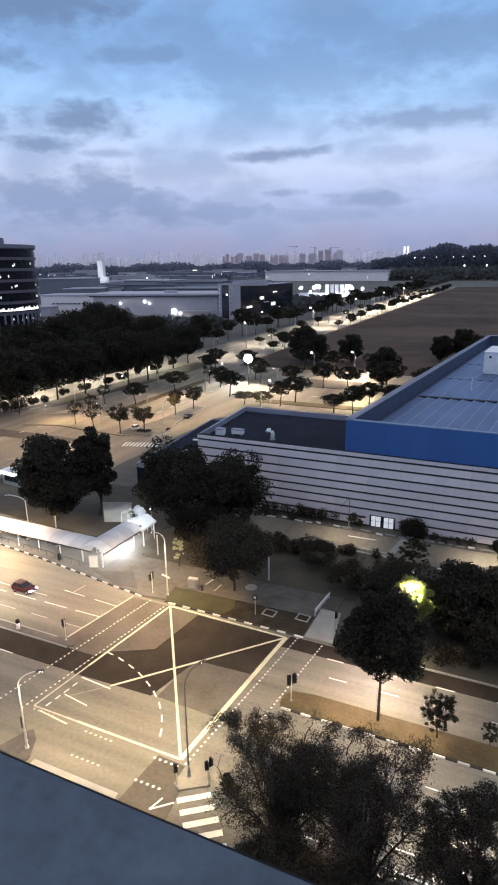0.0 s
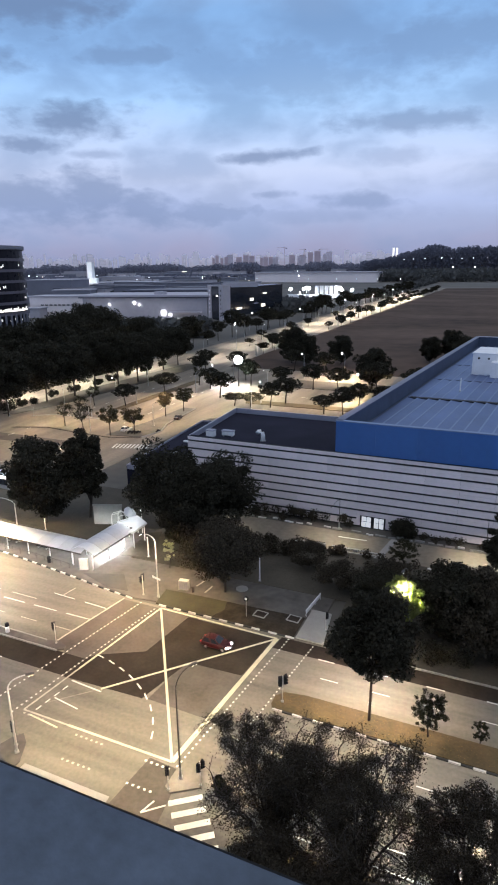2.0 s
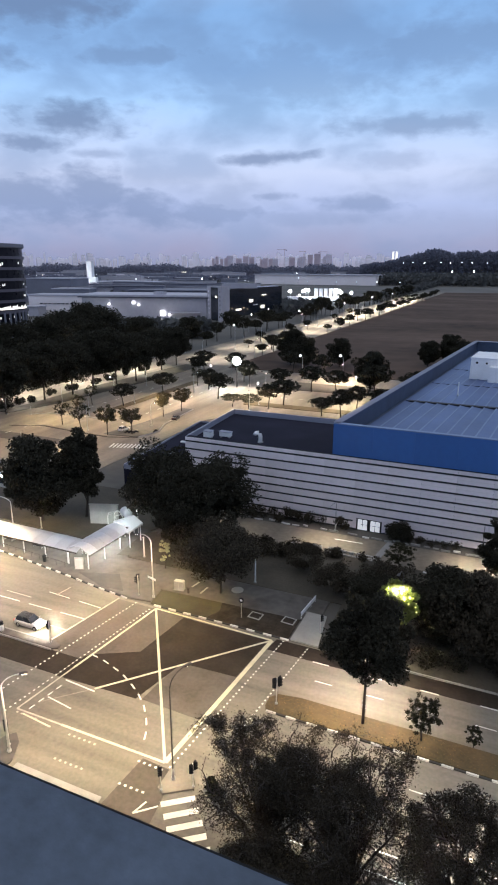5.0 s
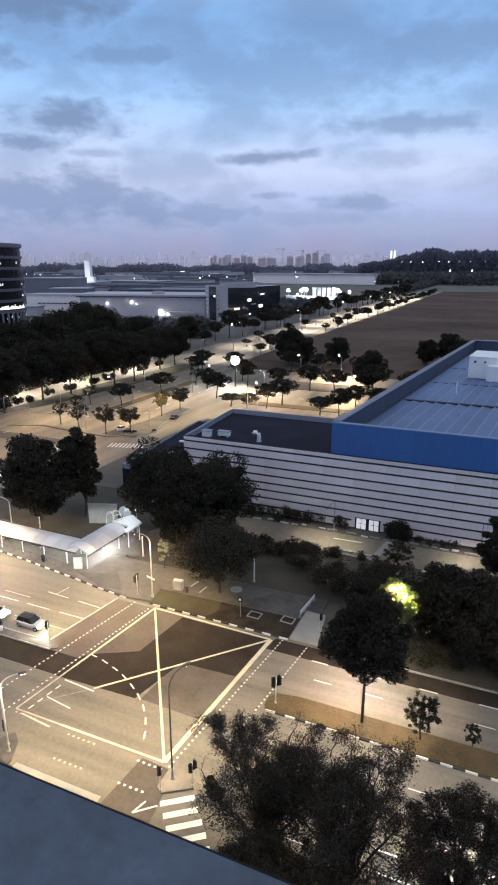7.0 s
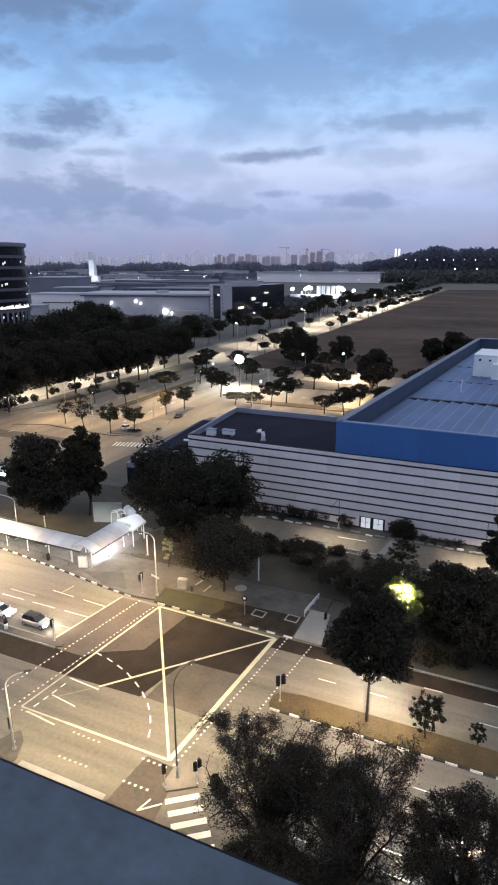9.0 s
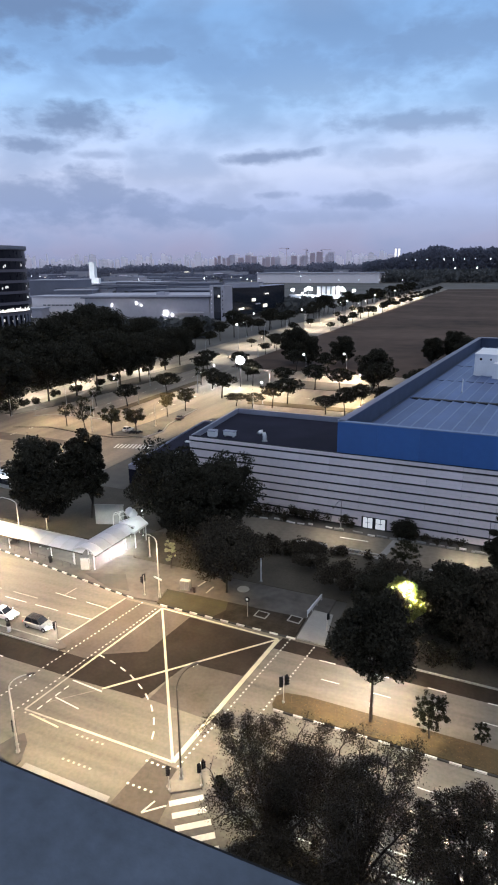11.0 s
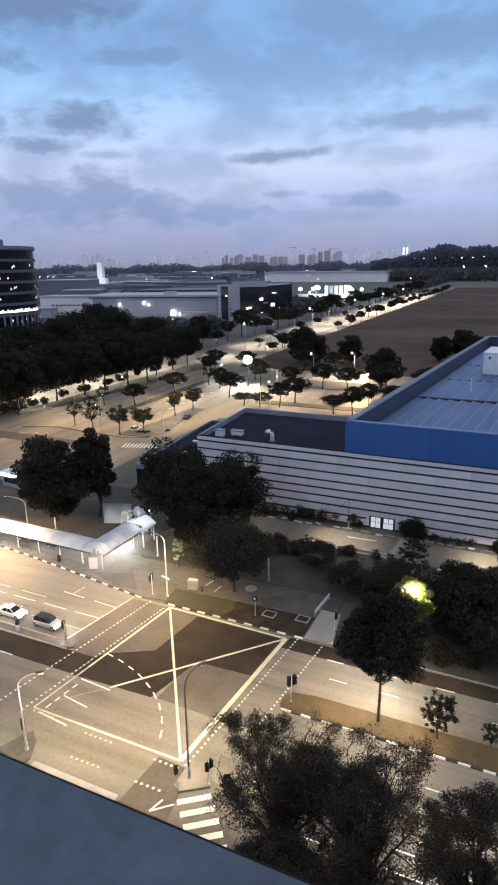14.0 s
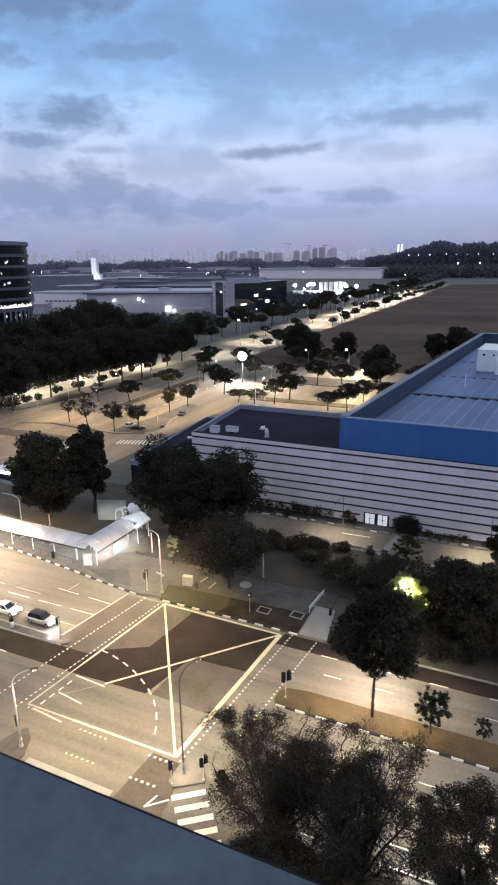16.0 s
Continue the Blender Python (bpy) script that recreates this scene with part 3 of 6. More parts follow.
def building():
    ob = thing("clad_building", "long industrial building with grey striped cladding and a blue upper box", "building")
    x1 = 150.0
    low = [(-59.0, FACE_Y), (-27.2, FACE_Y), (-24.4, 130.4), (-60.3, 130.4)]
    part("low_wing_core", Shape().slab([(-58.9, FACE_Y + 0.1), (-27.3, FACE_Y + 0.1), (-24.6, 130.2), (-60.1, 130.2)], -0.3, 13.3), ROOF_DARK, ob, "flat dark roof of the low wing")
    for a, b in zip(low, low[1:] + low[:1]):
        if a[0] == -27.2:
            continue
        front = a[1] == b[1] == FACE_Y
        part("parapet", Shape().strip([(a[0], a[1] + 0.3), (b[0], b[1] + 0.3)] if front else [a, b], 0.22, 13.0, 14.45), ROOF_DARK if front else PARAPET, ob, "grey metal parapet", bevel=0.03)
    back = 252.0
    dx = (back - FACE_Y) * SLANT
    box = [(-27.4, FACE_Y + 0.1), (x1, FACE_Y + 0.1), (x1 + dx, back), (-27.4 + dx, back)]
    part("main_core", Shape().slab(box, -0.3, 16.6), ROOF_SEAM, ob, "core of the tall hall")
    for a, b in zip(box, box[1:] + box[:1]):
        # side and rear bands darker: shade of their inner faces put into colour
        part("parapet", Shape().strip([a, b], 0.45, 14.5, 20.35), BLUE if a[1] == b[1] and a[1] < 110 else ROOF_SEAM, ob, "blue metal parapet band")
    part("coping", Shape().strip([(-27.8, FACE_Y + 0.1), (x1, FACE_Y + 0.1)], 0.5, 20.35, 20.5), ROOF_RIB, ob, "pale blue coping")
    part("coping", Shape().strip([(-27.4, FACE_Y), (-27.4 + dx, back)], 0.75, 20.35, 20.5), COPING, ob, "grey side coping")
    part("coping", Shape().strip([box[3], box[2]], 1.0, 20.35, 20.5), PARAPET, ob, "pale rear coping")
    # blue band of single sheets on the face
    sheet = Shape().box(0.01, -0.06, 14.55, 7.39, 0.0, 20.33).mesh("blue_panel", BLUE)
    for i in range(24):
        part("blue_panel", sheet, None, ob, at=pose(-27.8 + 7.4 * i, FACE_Y - 0.35, 0))
    # roof sheets between seams
    for j, (ya, yb) in enumerate([(106.5, 145.3), (146.5, 172.6), (173.2, 200.0), (200.6, 250)]):
        for i in range(-1, 68):
            xa = -23.2 + 2.6 * i + (ya - FACE_Y) * SLANT
            k = (yb - ya) * SLANT
            dip, ridge = 16.7, 17.02
            v = [(xa + f * 2.34 + g * k, ya + g * (yb - ya), z) for z in (16.55, None) for g in (0, 1) for f in (0, 1)]
            v = [(x, y, z if z else (ridge if n % 2 == 0 else dip)) for n, (x, y, z) in enumerate(v)]
            part("roof_sheet", Shape().add(v, [(0, 2, 3, 1), (4, 5, 7, 6), (0, 1, 5, 4), (2, 6, 7, 3), (0, 4, 6, 2), (1, 3, 7, 5)]), ROOF_METAL, ob)
    for i in range(69):
        xa = -23.7 + 2.6 * i + 2.0 * SLANT
        k = 145.5 * SLANT
        part("standing_seam", Shape().slab([(xa + 0.2, 106.5), (xa + 0.5, 106.5), (xa + 0.5 + k, 252 - 2), (xa + 0.2 + k, 252 - 2)], 16.6, 17.08), ROOF_RIB, ob, "pale raised roof seam")
    for y in (145.9, 172.9, 200.3):
        part("valley_gutter", Shape().strip([(-25.2 + (y - FACE_Y) * SLANT, y), (152 + (y - FACE_Y) * SLANT, y)], 0.6 if y < 150 else 0.25, 16.6, 17.12 if y < 150 else 16.94), DARK_GAP if y < 150 else ROOF_SEAM, ob, "dark cross gutter")
    # cladding rows
    gaps = [14.45, 13.4, 11.75, 9.95, 8.2, 6.6, 5.05, 3.4, 1.7, 0.1]
    part("face_backing", Shape().box(-59.2, FACE_Y - 0.12, 0, x1, FACE_Y + 0.05, 14.4), DARK_GAP, ob, "dark joints behind the cladding")
    for z1, z0 in zip(gaps, gaps[1:]):
        zm = (z0 + z1) / 2
        me = Shape().box(0.012, -0.16, z0 + 0.2, 5.988, 0.0, zm - 0.012).box(0.012, -0.16, zm + 0.012, 5.988, 0.0, z1 - 0.2).mesh("cladding_panel", PANEL)
        for i in range(30):
            if z1 < 4 and -24 < -59.3 + 6 * i < -18:
                continue
            part("cladding_panel", me, None, ob, at=pose(-59.3 + 6 * i, FACE_Y - 0.12, 0))
    side = Shape().box(0.0, -0.1, 0.2, 0.1, 25.6, 14.3).mesh("side_panel", PANEL)
    part("side_panel", side, None, ob, at=pose(-59.2, FACE_Y, 0, 0, 0, 2.6))
    # lit loading doors in a gap of the cladding
    for x in (-22.3, -19.9):
        part("lit_door", Shape().box(x, FACE_Y - 0.22, 0.15, x + 1.75, FACE_Y - 0.13, 2.2), DOOR_LIT, ob, "brightly lit glazed door")
        part("door_frame", Shape().box(x + 0.82, FACE_Y - 0.27, 0.15, x + 0.93, FACE_Y - 0.2, 2.2).box(x, FACE_Y - 0.27, 1.2, x + 1.75, FACE_Y - 0.2, 1.28), BLACK, ob, "dark door frame")
    part("door_surround", Shape().box(-22.6, FACE_Y - 0.25, 0.1, -22.36, FACE_Y - 0.1, 2.3).box(-20.45, FACE_Y - 0.25, 0.1, -20.0, FACE_Y - 0.1, 2.24).box(-18.1, FACE_Y - 0.3, 0.1, -17.8, FACE_Y - 0.1, 2.3).box(-22.6, FACE_Y - 0.25, 2.22, -17.8, FACE_Y - 0.1, 2.34), DARK_GAP, ob, "dark door surround")
    for xa, xb, za, zb in ((-23.29, -17.31, 2.4, 3.2), (-23.29, -22.63, 0.3, 2.36), (-17.77, -17.31, 0.3, 2.36)):
        part("door_panel", Shape().box(xa, FACE_Y - 0.28, za, xb, FACE_Y - 0.12, zb), PANEL, ob)
    return ob


building()
annex = thing("annex", "low annex with a dark flat roof beside the clad building", "building")
part("wall_block", Shape().slab([(-75.3, 104.5), (-60.4, 104.5), (-61.6, 146), (-78.1, 146)], -0.3, 5.6), ROOF_DARK, annex, "dark flat roof and walls")
part("parapet", Shape().strip([(-60.5, 104.6), (-75.2, 104.6), (-78.0, 146), (-61.6, 146)], 0.14, 5.0, 6.0), PARAPET, annex, "thin pale parapet edge")
for x, y, sx, sy in [(-72.8, 109.5, 0.9, 0.35), (-70.2, 117, 0.9, 0.35), (-71.5, 126, 1.4, 0.4)]:
    part("skylight", Shape().box(x - sx, y - sy, 5.6, x + sx, y + sy, 5.95), WHITE_METAL, annex, "small white skylight", bevel=0.05)


def vent(x, y, sx, sy, h, label):
    ob = thing("roof_vent", label, "roof vent", "roof vents", at=pose(x, y, 13.3))
    part("casing", Shape().box(-sx, -sy, 0.25, sx, sy, h), WHITE_METAL, ob, bevel=0.08)
    part("cap", Shape().box(-sx - 0.1, -sy - 0.1, h, sx + 0.1, sy + 0.1, h + 0.12), PARAPET, ob, bevel=0.03)
    for a in (-1, 1):
        part("foot", Shape().box(a * sx * 0.7 - 0.1, -sy, 0, a * sx * 0.7 + 0.1, sy, 0.25), STEEL, ob)


vent(-56.0, 108.4, 0.9, 0.7, 1.5, "white boxy roof ventilator on the dark roof")
vent(-52.8, 110.2, 1.3, 0.55, 1.2, "long white roof ventilator on the dark roof")
duct = thing("roof_duct", "white gooseneck duct on the dark roof", "roof duct", at=pose(-44.6, 109.6, 13.3))
part("pipe", Shape().tube([(0, 0, 0), (0, 0, 1.3), (-0.15, 0, 1.75), (-0.55, 0, 2.0), (-1.0, 0, 1.9), (-1.3, 0, 1.5)], 0.42, 12), WHITE_METAL, duct, smooth=True)
part("flange", Shape().tube([(0, 0, 0), (0, 0, 0.15)], 0.6, 12), STEEL, duct)
plant = thing("plant_room", "white boxy plant room on the metal roof", "plant room", at=pose(-9.2, 184, 16.85, 0, 0, -6))
part("walls", Shape().box(0, 0, 0, 22, 14, 6.2), WHITE_METAL, plant, bevel=0.1)
part("vent_hole", Shape().tube([(1.7, -0.05, 4.9), (1.7, 0.05, 4.9)], 0.35, 10), BLACK, plant)
part("coping", Shape().box(-0.15, -0.15, 6.2, 22.15, 14.15, 6.4), WHITE_METAL, plant)
part("lower_box", Shape().box(5.5, -3.5, 0, 20, -0.02, 4.4), WHITE_METAL, plant, bevel=0.1)
part("vent_hole", Shape().tube([(4.4, -0.05, 4.9), (4.4, 0.05, 4.9)], 0.3, 10), BLACK, plant)
pole = thing("roof_pole", "slim white pole on the metal roof", "pole", at=pose(-10.2, 158, 16.85))
part("shaft", Shape().tube([(0, 0, 0), (0, 0, 3.4)], 0.12, 8), WHITE_METAL, pole)
part("foot", Shape().tube([(0, 0, 0), (0, 0, 0.15)], 0.3, 8), STEEL, pole)

# ---- ledge of the building that the camera stands in ----
structure("window_ledge", Shape().box(-14, -0.6, 46.45, 30, 0.868, 46.8), LEDGE, "blue-grey painted concrete ledge below the window", "ledge", bevel=0.003)
# black strip stands in for the shading of the ledge's rounded edge
structure("ledge_edge_shade", Shape().box(-14, 0.8683, 46.60, 30, 0.8735, 46.797), BLACK, "dark strip drawn as the shaded edge of the ledge", "ledge trim")
structure("wall_camera_side", Shape().box(-14, -14, -0.3, 30, -0.6, 47.0).box(-14, -14, 50.5, 30, -0.6, 54), LEDGE, "plain wall of the high block", "wall")


# ---- trees ----
def crown_mesh(name, rng, height, radius, low, clumps, leaves, size, material, flat=0.8, open_=0.0, scatter=0.74, clump=(0.13, 0.36), core=0.45):
    """Clumps of small leaves round limb ends, with an uneven outline and gaps."""
    mid, tall = (height + low) / 2, (height - low) / 2
    u = rng.normal(size=(clumps, 3))
    u /= np.linalg.norm(u, axis=1)[:, None]
    r = rng.uniform(0.35 + open_, 0.95, clumps) ** 0.6
    c = u * r[:, None] * np.array([radius, radius, tall]) * rng.uniform(scatter, 1.88 - scatter, (clumps, 1))
    c[:, 2] += mid
    cr = rng.uniform(*clump, clumps) * radius * (1 - 0.4 * open_)
    k = rng.integers(0, clumps, leaves)
    d = rng.normal(size=(leaves, 3))
    d /= np.linalg.norm(d, axis=1)[:, None]
    p = c[k] + d * (cr[k] * rng.uniform(core, 1.1, leaves) ** 0.7)[:, None] * np.array([1, 1, flat])
    a = rng.normal(size=(leaves, 3))
    a /= np.linalg.norm(a, axis=1)[:, None]
    b = np.cross(a, rng.normal(size=(leaves, 3)))
    b /= np.linalg.norm(b, axis=1)[:, None]
    s = (size * rng.uniform(0.6, 1.4, leaves))[:, None]
    v = np.stack([p - a * s, p + b * s * 0.55, p + a * s, p - b * s * 0.55], 1).reshape(-1, 3)
    me = bpy.data.meshes.new(name)
    me.from_pydata(v.tolist(), [], np.arange(leaves * 4).reshape(-1, 4).tolist())
    me.materials.append(material)
    return me, c


def tree(label, seed, height, radius, trunk, clumps, leaves, size, material, flat=0.8, open_=0.0, thick=0.03, limbs=7, at=None, name="tree", group="", twigs=0, scatter=0.74, bark=None, clump=(0.13, 0.36), core=0.45):
    bark = bark or BARK
    rng = np.random.default_rng(seed)
    ob = thing(name, label, "tree", group, at=at)
    me, c = crown_mesh("crown", rng, height, radius, trunk * 0.85, clumps, leaves, size, material, flat, open_, scatter, clump, core)
    part("crown", me, None, ob)
    r = height * thick * 0.5
    lean = rng.normal(size=2) * 0.25
    top = Vector((lean[0], lean[1], trunk))
    part("trunk", Shape().tube([(0, 0, -0.2), (lean[0] * 0.3, lean[1] * 0.3, trunk * 0.4), top, top + Vector((lean[0], lean[1], (height - trunk) * 0.5))], [r * 1.25, r, r * 0.85, r * 0.3], 9), bark, ob, smooth=True)
    for k in range(limbs):
        e = Vector(c[k % len(c)])
        mid = top.lerp(e, 0.5) + Vector(rng.normal(size=3) * 0.06 * radius)
        part("limb", Shape().tube([top - Vector((0, 0, trunk * 0.12 * (k % 3))), mid, e], [r * 0.6, r * 0.36, r * 0.12], 6), bark, ob, smooth=True)
    if twigs:
        sh = Shape()
        ends = np.array(c[:limbs])
        for k in range(limbs, min(len(c), limbs + twigs)):
            e = Vector(c[k])
            n = Vector(ends[int(np.argmin(((ends - c[k]) ** 2).sum(1)))])
            a = top.lerp(n, rng.uniform(0.55, 0.95))
            b = a.lerp(e, 0.55) + Vector(rng.normal(size=3) * 0.14)
            sh.tube([a, b, e], [0.095, 0.065, 0.035], 4)
            for q in range(3):
                d = Vector(rng.normal(size=3)).normalized()
                sh.tube([b.lerp(e, rng.uniform(0, 1)), e + d * radius * 0.12], [0.035, 0.015], 3)
        tagged(part("twig_mass", sh, bark, ob), kind="stuff")
    return ob


def bend(a, m, b, n, wob, rng):
    """A curved branch from a over m to b in n steps."""
    pts = []
    for k in range(n + 1):
        t = k / n
        p = a * (1 - t) ** 2 + m * 2 * t * (1 - t) + b * t * t
        pts.append(p + (Vector(rng.normal(size=3)) * wob if 0 < k < n else Vector()))
    return pts


def airy_tree(label, seed, height, spread, fork, leaves, size, material, bark, at, group, toward):
    """A wide tree of arching limbs, fine twigs and wispy leaf sprays, fuller on the side it grows toward."""
    rng = np.random.default_rng(seed)
    ob = thing("tree", label, "tree", group, at=at)
    grow = Vector((toward[0], toward[1], 0.0))
    top = Vector((0.15, 0.1, fork))
    part("trunk", Shape().tube([(0, 0, -0.2), (0.05, 0.0, fork * 0.5), top], [0.36, 0.29, 0.24], 10), bark, ob, smooth=True)
    twig, spots, weight = Shape(), [], []
    for k in range(17):
        q = math.tau * (k + rng.uniform(-0.3, 0.3)) / 17
        far = spread * rng.uniform(0.55, 1.0) if k % 3 else spread * rng.uniform(0.15, 0.4)
        end = Vector((math.cos(q) * far, math.sin(q) * far, height * rng.uniform(0.72, 0.97) - rng.uniform(0.1, 0.52) * height * (far / spread) ** 2)) + grow * 0.5
        mid = top.lerp(end, 0.45) + Vector((0, 0, height * rng.uniform(0.06, 0.16)))
        pts = bend(top - Vector((0, 0, 0.25 * (k % 4))), mid, end, 7, 0.09, rng)
        part("limb", Shape().tube(pts, [0.15 - 0.017 * j for j in range(8)], 6), bark, ob, smooth=True)
        for j in range(11):
            i = int(rng.integers(2, 8))
            out = (pts[i] - top).normalized() + Vector(rng.normal(size=3)) * 0.75 + Vector((0, 0, 0.25))
            tip = pts[i] + out.normalized() * spread * rng.uniform(0.14, 0.34)
            tip.z = min(tip.z, height)
            sub = bend(pts[i], pts[i].lerp(tip, 0.5) + Vector((0, 0, 0.3)), tip, 4, 0.06, rng)
            full = 1.0 if rng.random() < 0.62 else 0.12
            twig.tube(sub, [0.06, 0.05, 0.04, 0.03, 0.018], 4)
            for n in range(5):
                a = sub[int(rng.integers(1, 5))]
                b = a + Vector(rng.normal(size=3)).normalized() * rng.uniform(0.5, 1.2)
                twig.tube([a, b], [0.025, 0.01], 3)
                side = (b.x * grow.x + b.y * grow.y) / max(grow.length, 0.01) / spread
                for f in (0.5, 1.0):
                    spots.append(a.lerp(b, f))
                    weight.append(min(1.0, max(0.3, 0.5 + 0.8 * side)) * (0.45 + 0.55 * b.z / height) * rng.uniform(0.1, 1.0) * full)
    tagged(part("twig_mass", twig, bark, ob), kind="stuff")
    c, w = np.array(spots), np.array(weight)
    k = rng.choice(len(c), leaves, p=w / w.sum())
    p = c[k] + rng.normal(size=(leaves, 3)) * np.array([0.30, 0.30, 0.2])
    a = rng.normal(size=(leaves, 3))
    a /= np.linalg.norm(a, axis=1)[:, None]
    b = np.cross(a, rng.normal(size=(leaves, 3)))
    b /= np.linalg.norm(b, axis=1)[:, None]
    z = (size * rng.uniform(0.6, 1.4, leaves))[:, None]
    v = np.stack([p - a * z, p + b * z * 0.5, p + a * z, p - b * z * 0.5], 1).reshape(-1, 3)
    me = bpy.data.meshes.new("crown")
    me.from_pydata(v.tolist(), [], np.arange(leaves * 4).reshape(-1, 4).tolist())
    me.materials.append(material)
    part("crown", me, None, ob)
    return ob


def put(src, x, y, scale, turn, tall=1.0, z=0.0):
    return copy_thing(src, Matrix.Translation((x, y, z)) @ Matrix.Rotation(turn, 4, "Z") @ Matrix.Diagonal((scale, scale, scale * tall, 1)))

T_DENSE = tree("dense dark rounded tree at the verge", 1, 15, 6.2, 2.4, 95, 38000, 0.24, LEAF_DARK, scatter=0.83, at=pose(-80, 83.5, 0.1) @ Matrix.Scale(1.18, 4))
T_DENSE2 = tree("tall dark dense tree at the verge", 2, 16.5, 3.6, 3.0, 70, 26000, 0.23, LEAF_DARK, scatter=0.85, at=pose(-73.4, 88.5, 0.1) @ Matrix.Scale(1.12, 4))
T_WIDE = tree("wide dark spreading tree before the clad building", 3, 16.5, 8.4, 4.2, 70, 28000, 0.25, LEAF_DARK, at=pose(-54.0, 88.3, 0.1))
put(T_WIDE, -45.5, 90, 0.95, 2.2)
put(T_DENSE, -49, 84, 0.75, 1.0)
T_LOW = tree("low greyish tree on the shaded verge", 4, 9.0, 6.0, 2.4, 60, 14000, 0.19, LEAF_GREY, open_=0.15, at=pose(-41, 79, 0.1) @ Matrix.Diagonal((0.95, 0.95, 0.9, 1)))
tree("broad greyish tree with a clear trunk on the pavement edge", 34, 9.8, 6.2, 4.7, 75, 17000, 0.17, LEAF_GREY, open_=0.1, thick=0.03, at=pose(-36.0, 72.9, 0.1), name="tree")
put(T_LOW, -26.5, 85, 0.55, 2.1)
tree("dark green tree on the grass median", 5, 17.0, 4.95, 6.8, 52, 22000, 0.19, LEAF_DARK, thick=0.016, at=pose(-9.85, 54.6, 0.1))
put(T_LOW, 1, 72.5, 1.15, 0.4, 1.1)
put(T_LOW, 9.5, 71, 1.15, 3.4, 1.1)
put(T_LOW, -13, 80, 0.72, 0.3)
put(T_LOW, -1, 82, 0.62, 1.3)
put(T_LOW, 8, 82, 0.65, 2.3)
put(T_LOW, -20, 80, 0.6, 4.3)
put(T_DENSE, -3.6, 73.0, 0.7, 2.4, 0.9)
put(T_LOW, 16, 76, 1.1, 1.9, 1.1)
put(T_DENSE, -13, 74, 0.55, 0.9, 0.8)
T_SMALL = tree("small young tree on the grass median", 6, 5.4, 1.85, 1.2, 80, 5200, 0.095, LEAF_WARM, open_=0.05, clump=(0.10, 0.22), core=0.0, at=pose(-3.6, 54.6, 0.1))
put(T_SMALL, 1.5, 55.8, 0.5, 2.0)
T_NEAR = airy_tree("large airy tree with visible branches beside the road", 7, 12.3, 7.0, 1.9, 70000, 0.066, LEAF_TWIG, BARK, pose(-13.7, 35.0, 0.1), "near verge trees", (-0.3, 2.2))
put(T_NEAR, -6.6, 34.6, 1.06, 0.6, 0.97, 0.1)
put(T_NEAR, -11.6, 29.6, 0.66, -0.7, 1.0, 0.1)
T_NEAR2 = tree("dense dark tree beside the road", 17, 13.2, 4.9, 4.6, 200, 46000, 0.08, LEAF_TWIG, flat=0.8, open_=0.1, limbs=24, bark=BARK, clump=(0.09, 0.19), core=0.0, scatter=0.8, at=pose(1.5, 35.1, 0.1), group="near verge trees", twigs=200)
put(T_NEAR2, -10.8, 27.4, 1.0, 4.0, 0.78, 0.1)
tree("small green tree lit up by a street lamp in its crown", 19, 10.5, 2.7, 6.0, 44, 11000, 0.19, LEAF_GREEN_LIT, scatter=0.82, at=pose(-8.8, 68.5, 0.0))
# avenue and beyond
T_RAIN = tree("tall dark street tree along the avenue", 8, 22.0, 9.6, 6.4, 95, 20000, 0.36, LEAF_DARK, thick=0.028, at=pose(-153, 148, 0.1), group="avenue tree row")
rng = random.Random(4)
for x, y, s in [(-157, 171, 1.0), (-153.6, 183, 0.95), (-157, 200, 1.05), (-151, 208, 1.0), (-147, 217, 0.95), (-152, 232, 0.95), (-153, 248, 0.9), (-154, 264, 0.85),
                (-160, 135, 1.0), (-166, 120, 1.0), (-178, 160, 1.1), (-186, 185, 1.2), (-184, 205, 1.25), (-190, 225, 1.3), (-186, 250, 1.25), (-182, 275, 1.0),
                (-215, 275, 1.3), (-205, 262, 1.3), (-235, 300, 1.1), (-200, 305, 0.9)]:
    put(T_RAIN, x, y, s, rng.uniform(0, 6), 1.0)
T_UMB = tree("small umbrella-shaped tree in the avenue median", 9, 8.6, 4.0, 4.8, 34, 3000, 0.26, LEAF_DARK, flat=0.55, thick=0.035, clump=(0.16, 0.36), at=pose(-98.7, 199.5, 0.1) @ Matrix.Diagonal((1.35, 1.35, 1.15, 1)), group="avenue median trees")
T_THIN = tree("slender thin-leaved tree beside the avenue", 29, 8.6, 3.2, 3.8, 34, 1300, 0.17, LEAF_WARM, open_=0.1, thick=0.03, clump=(0.14, 0.34), core=0.0, limbs=12, at=pose(-116.5, 141.1, 0.1), group="avenue median trees")
T_OLIVE = tree("small leafy olive tree on the traffic island", 39, 8.8, 3.5, 4.2, 40, 2900, 0.2, LEAF_OLIVE_LIT, flat=0.62, thick=0.032, clump=(0.15, 0.32), limbs=10, at=pose(-106.1, 140.3, 0.1), group="avenue median trees")
for x, y, wide, tall in [(-100.0, 144.0, 1.05, 0.95), (-102.9, 166.7, 0.9, 0.95), (-101.2, 176.0, 1.0, 0.92)]:
    copy_thing(T_OLIVE, pose(x, y, 0.1, 0, 0, rng.uniform(0, 360)) @ Matrix.Diagonal((wide, wide, tall, 1)))
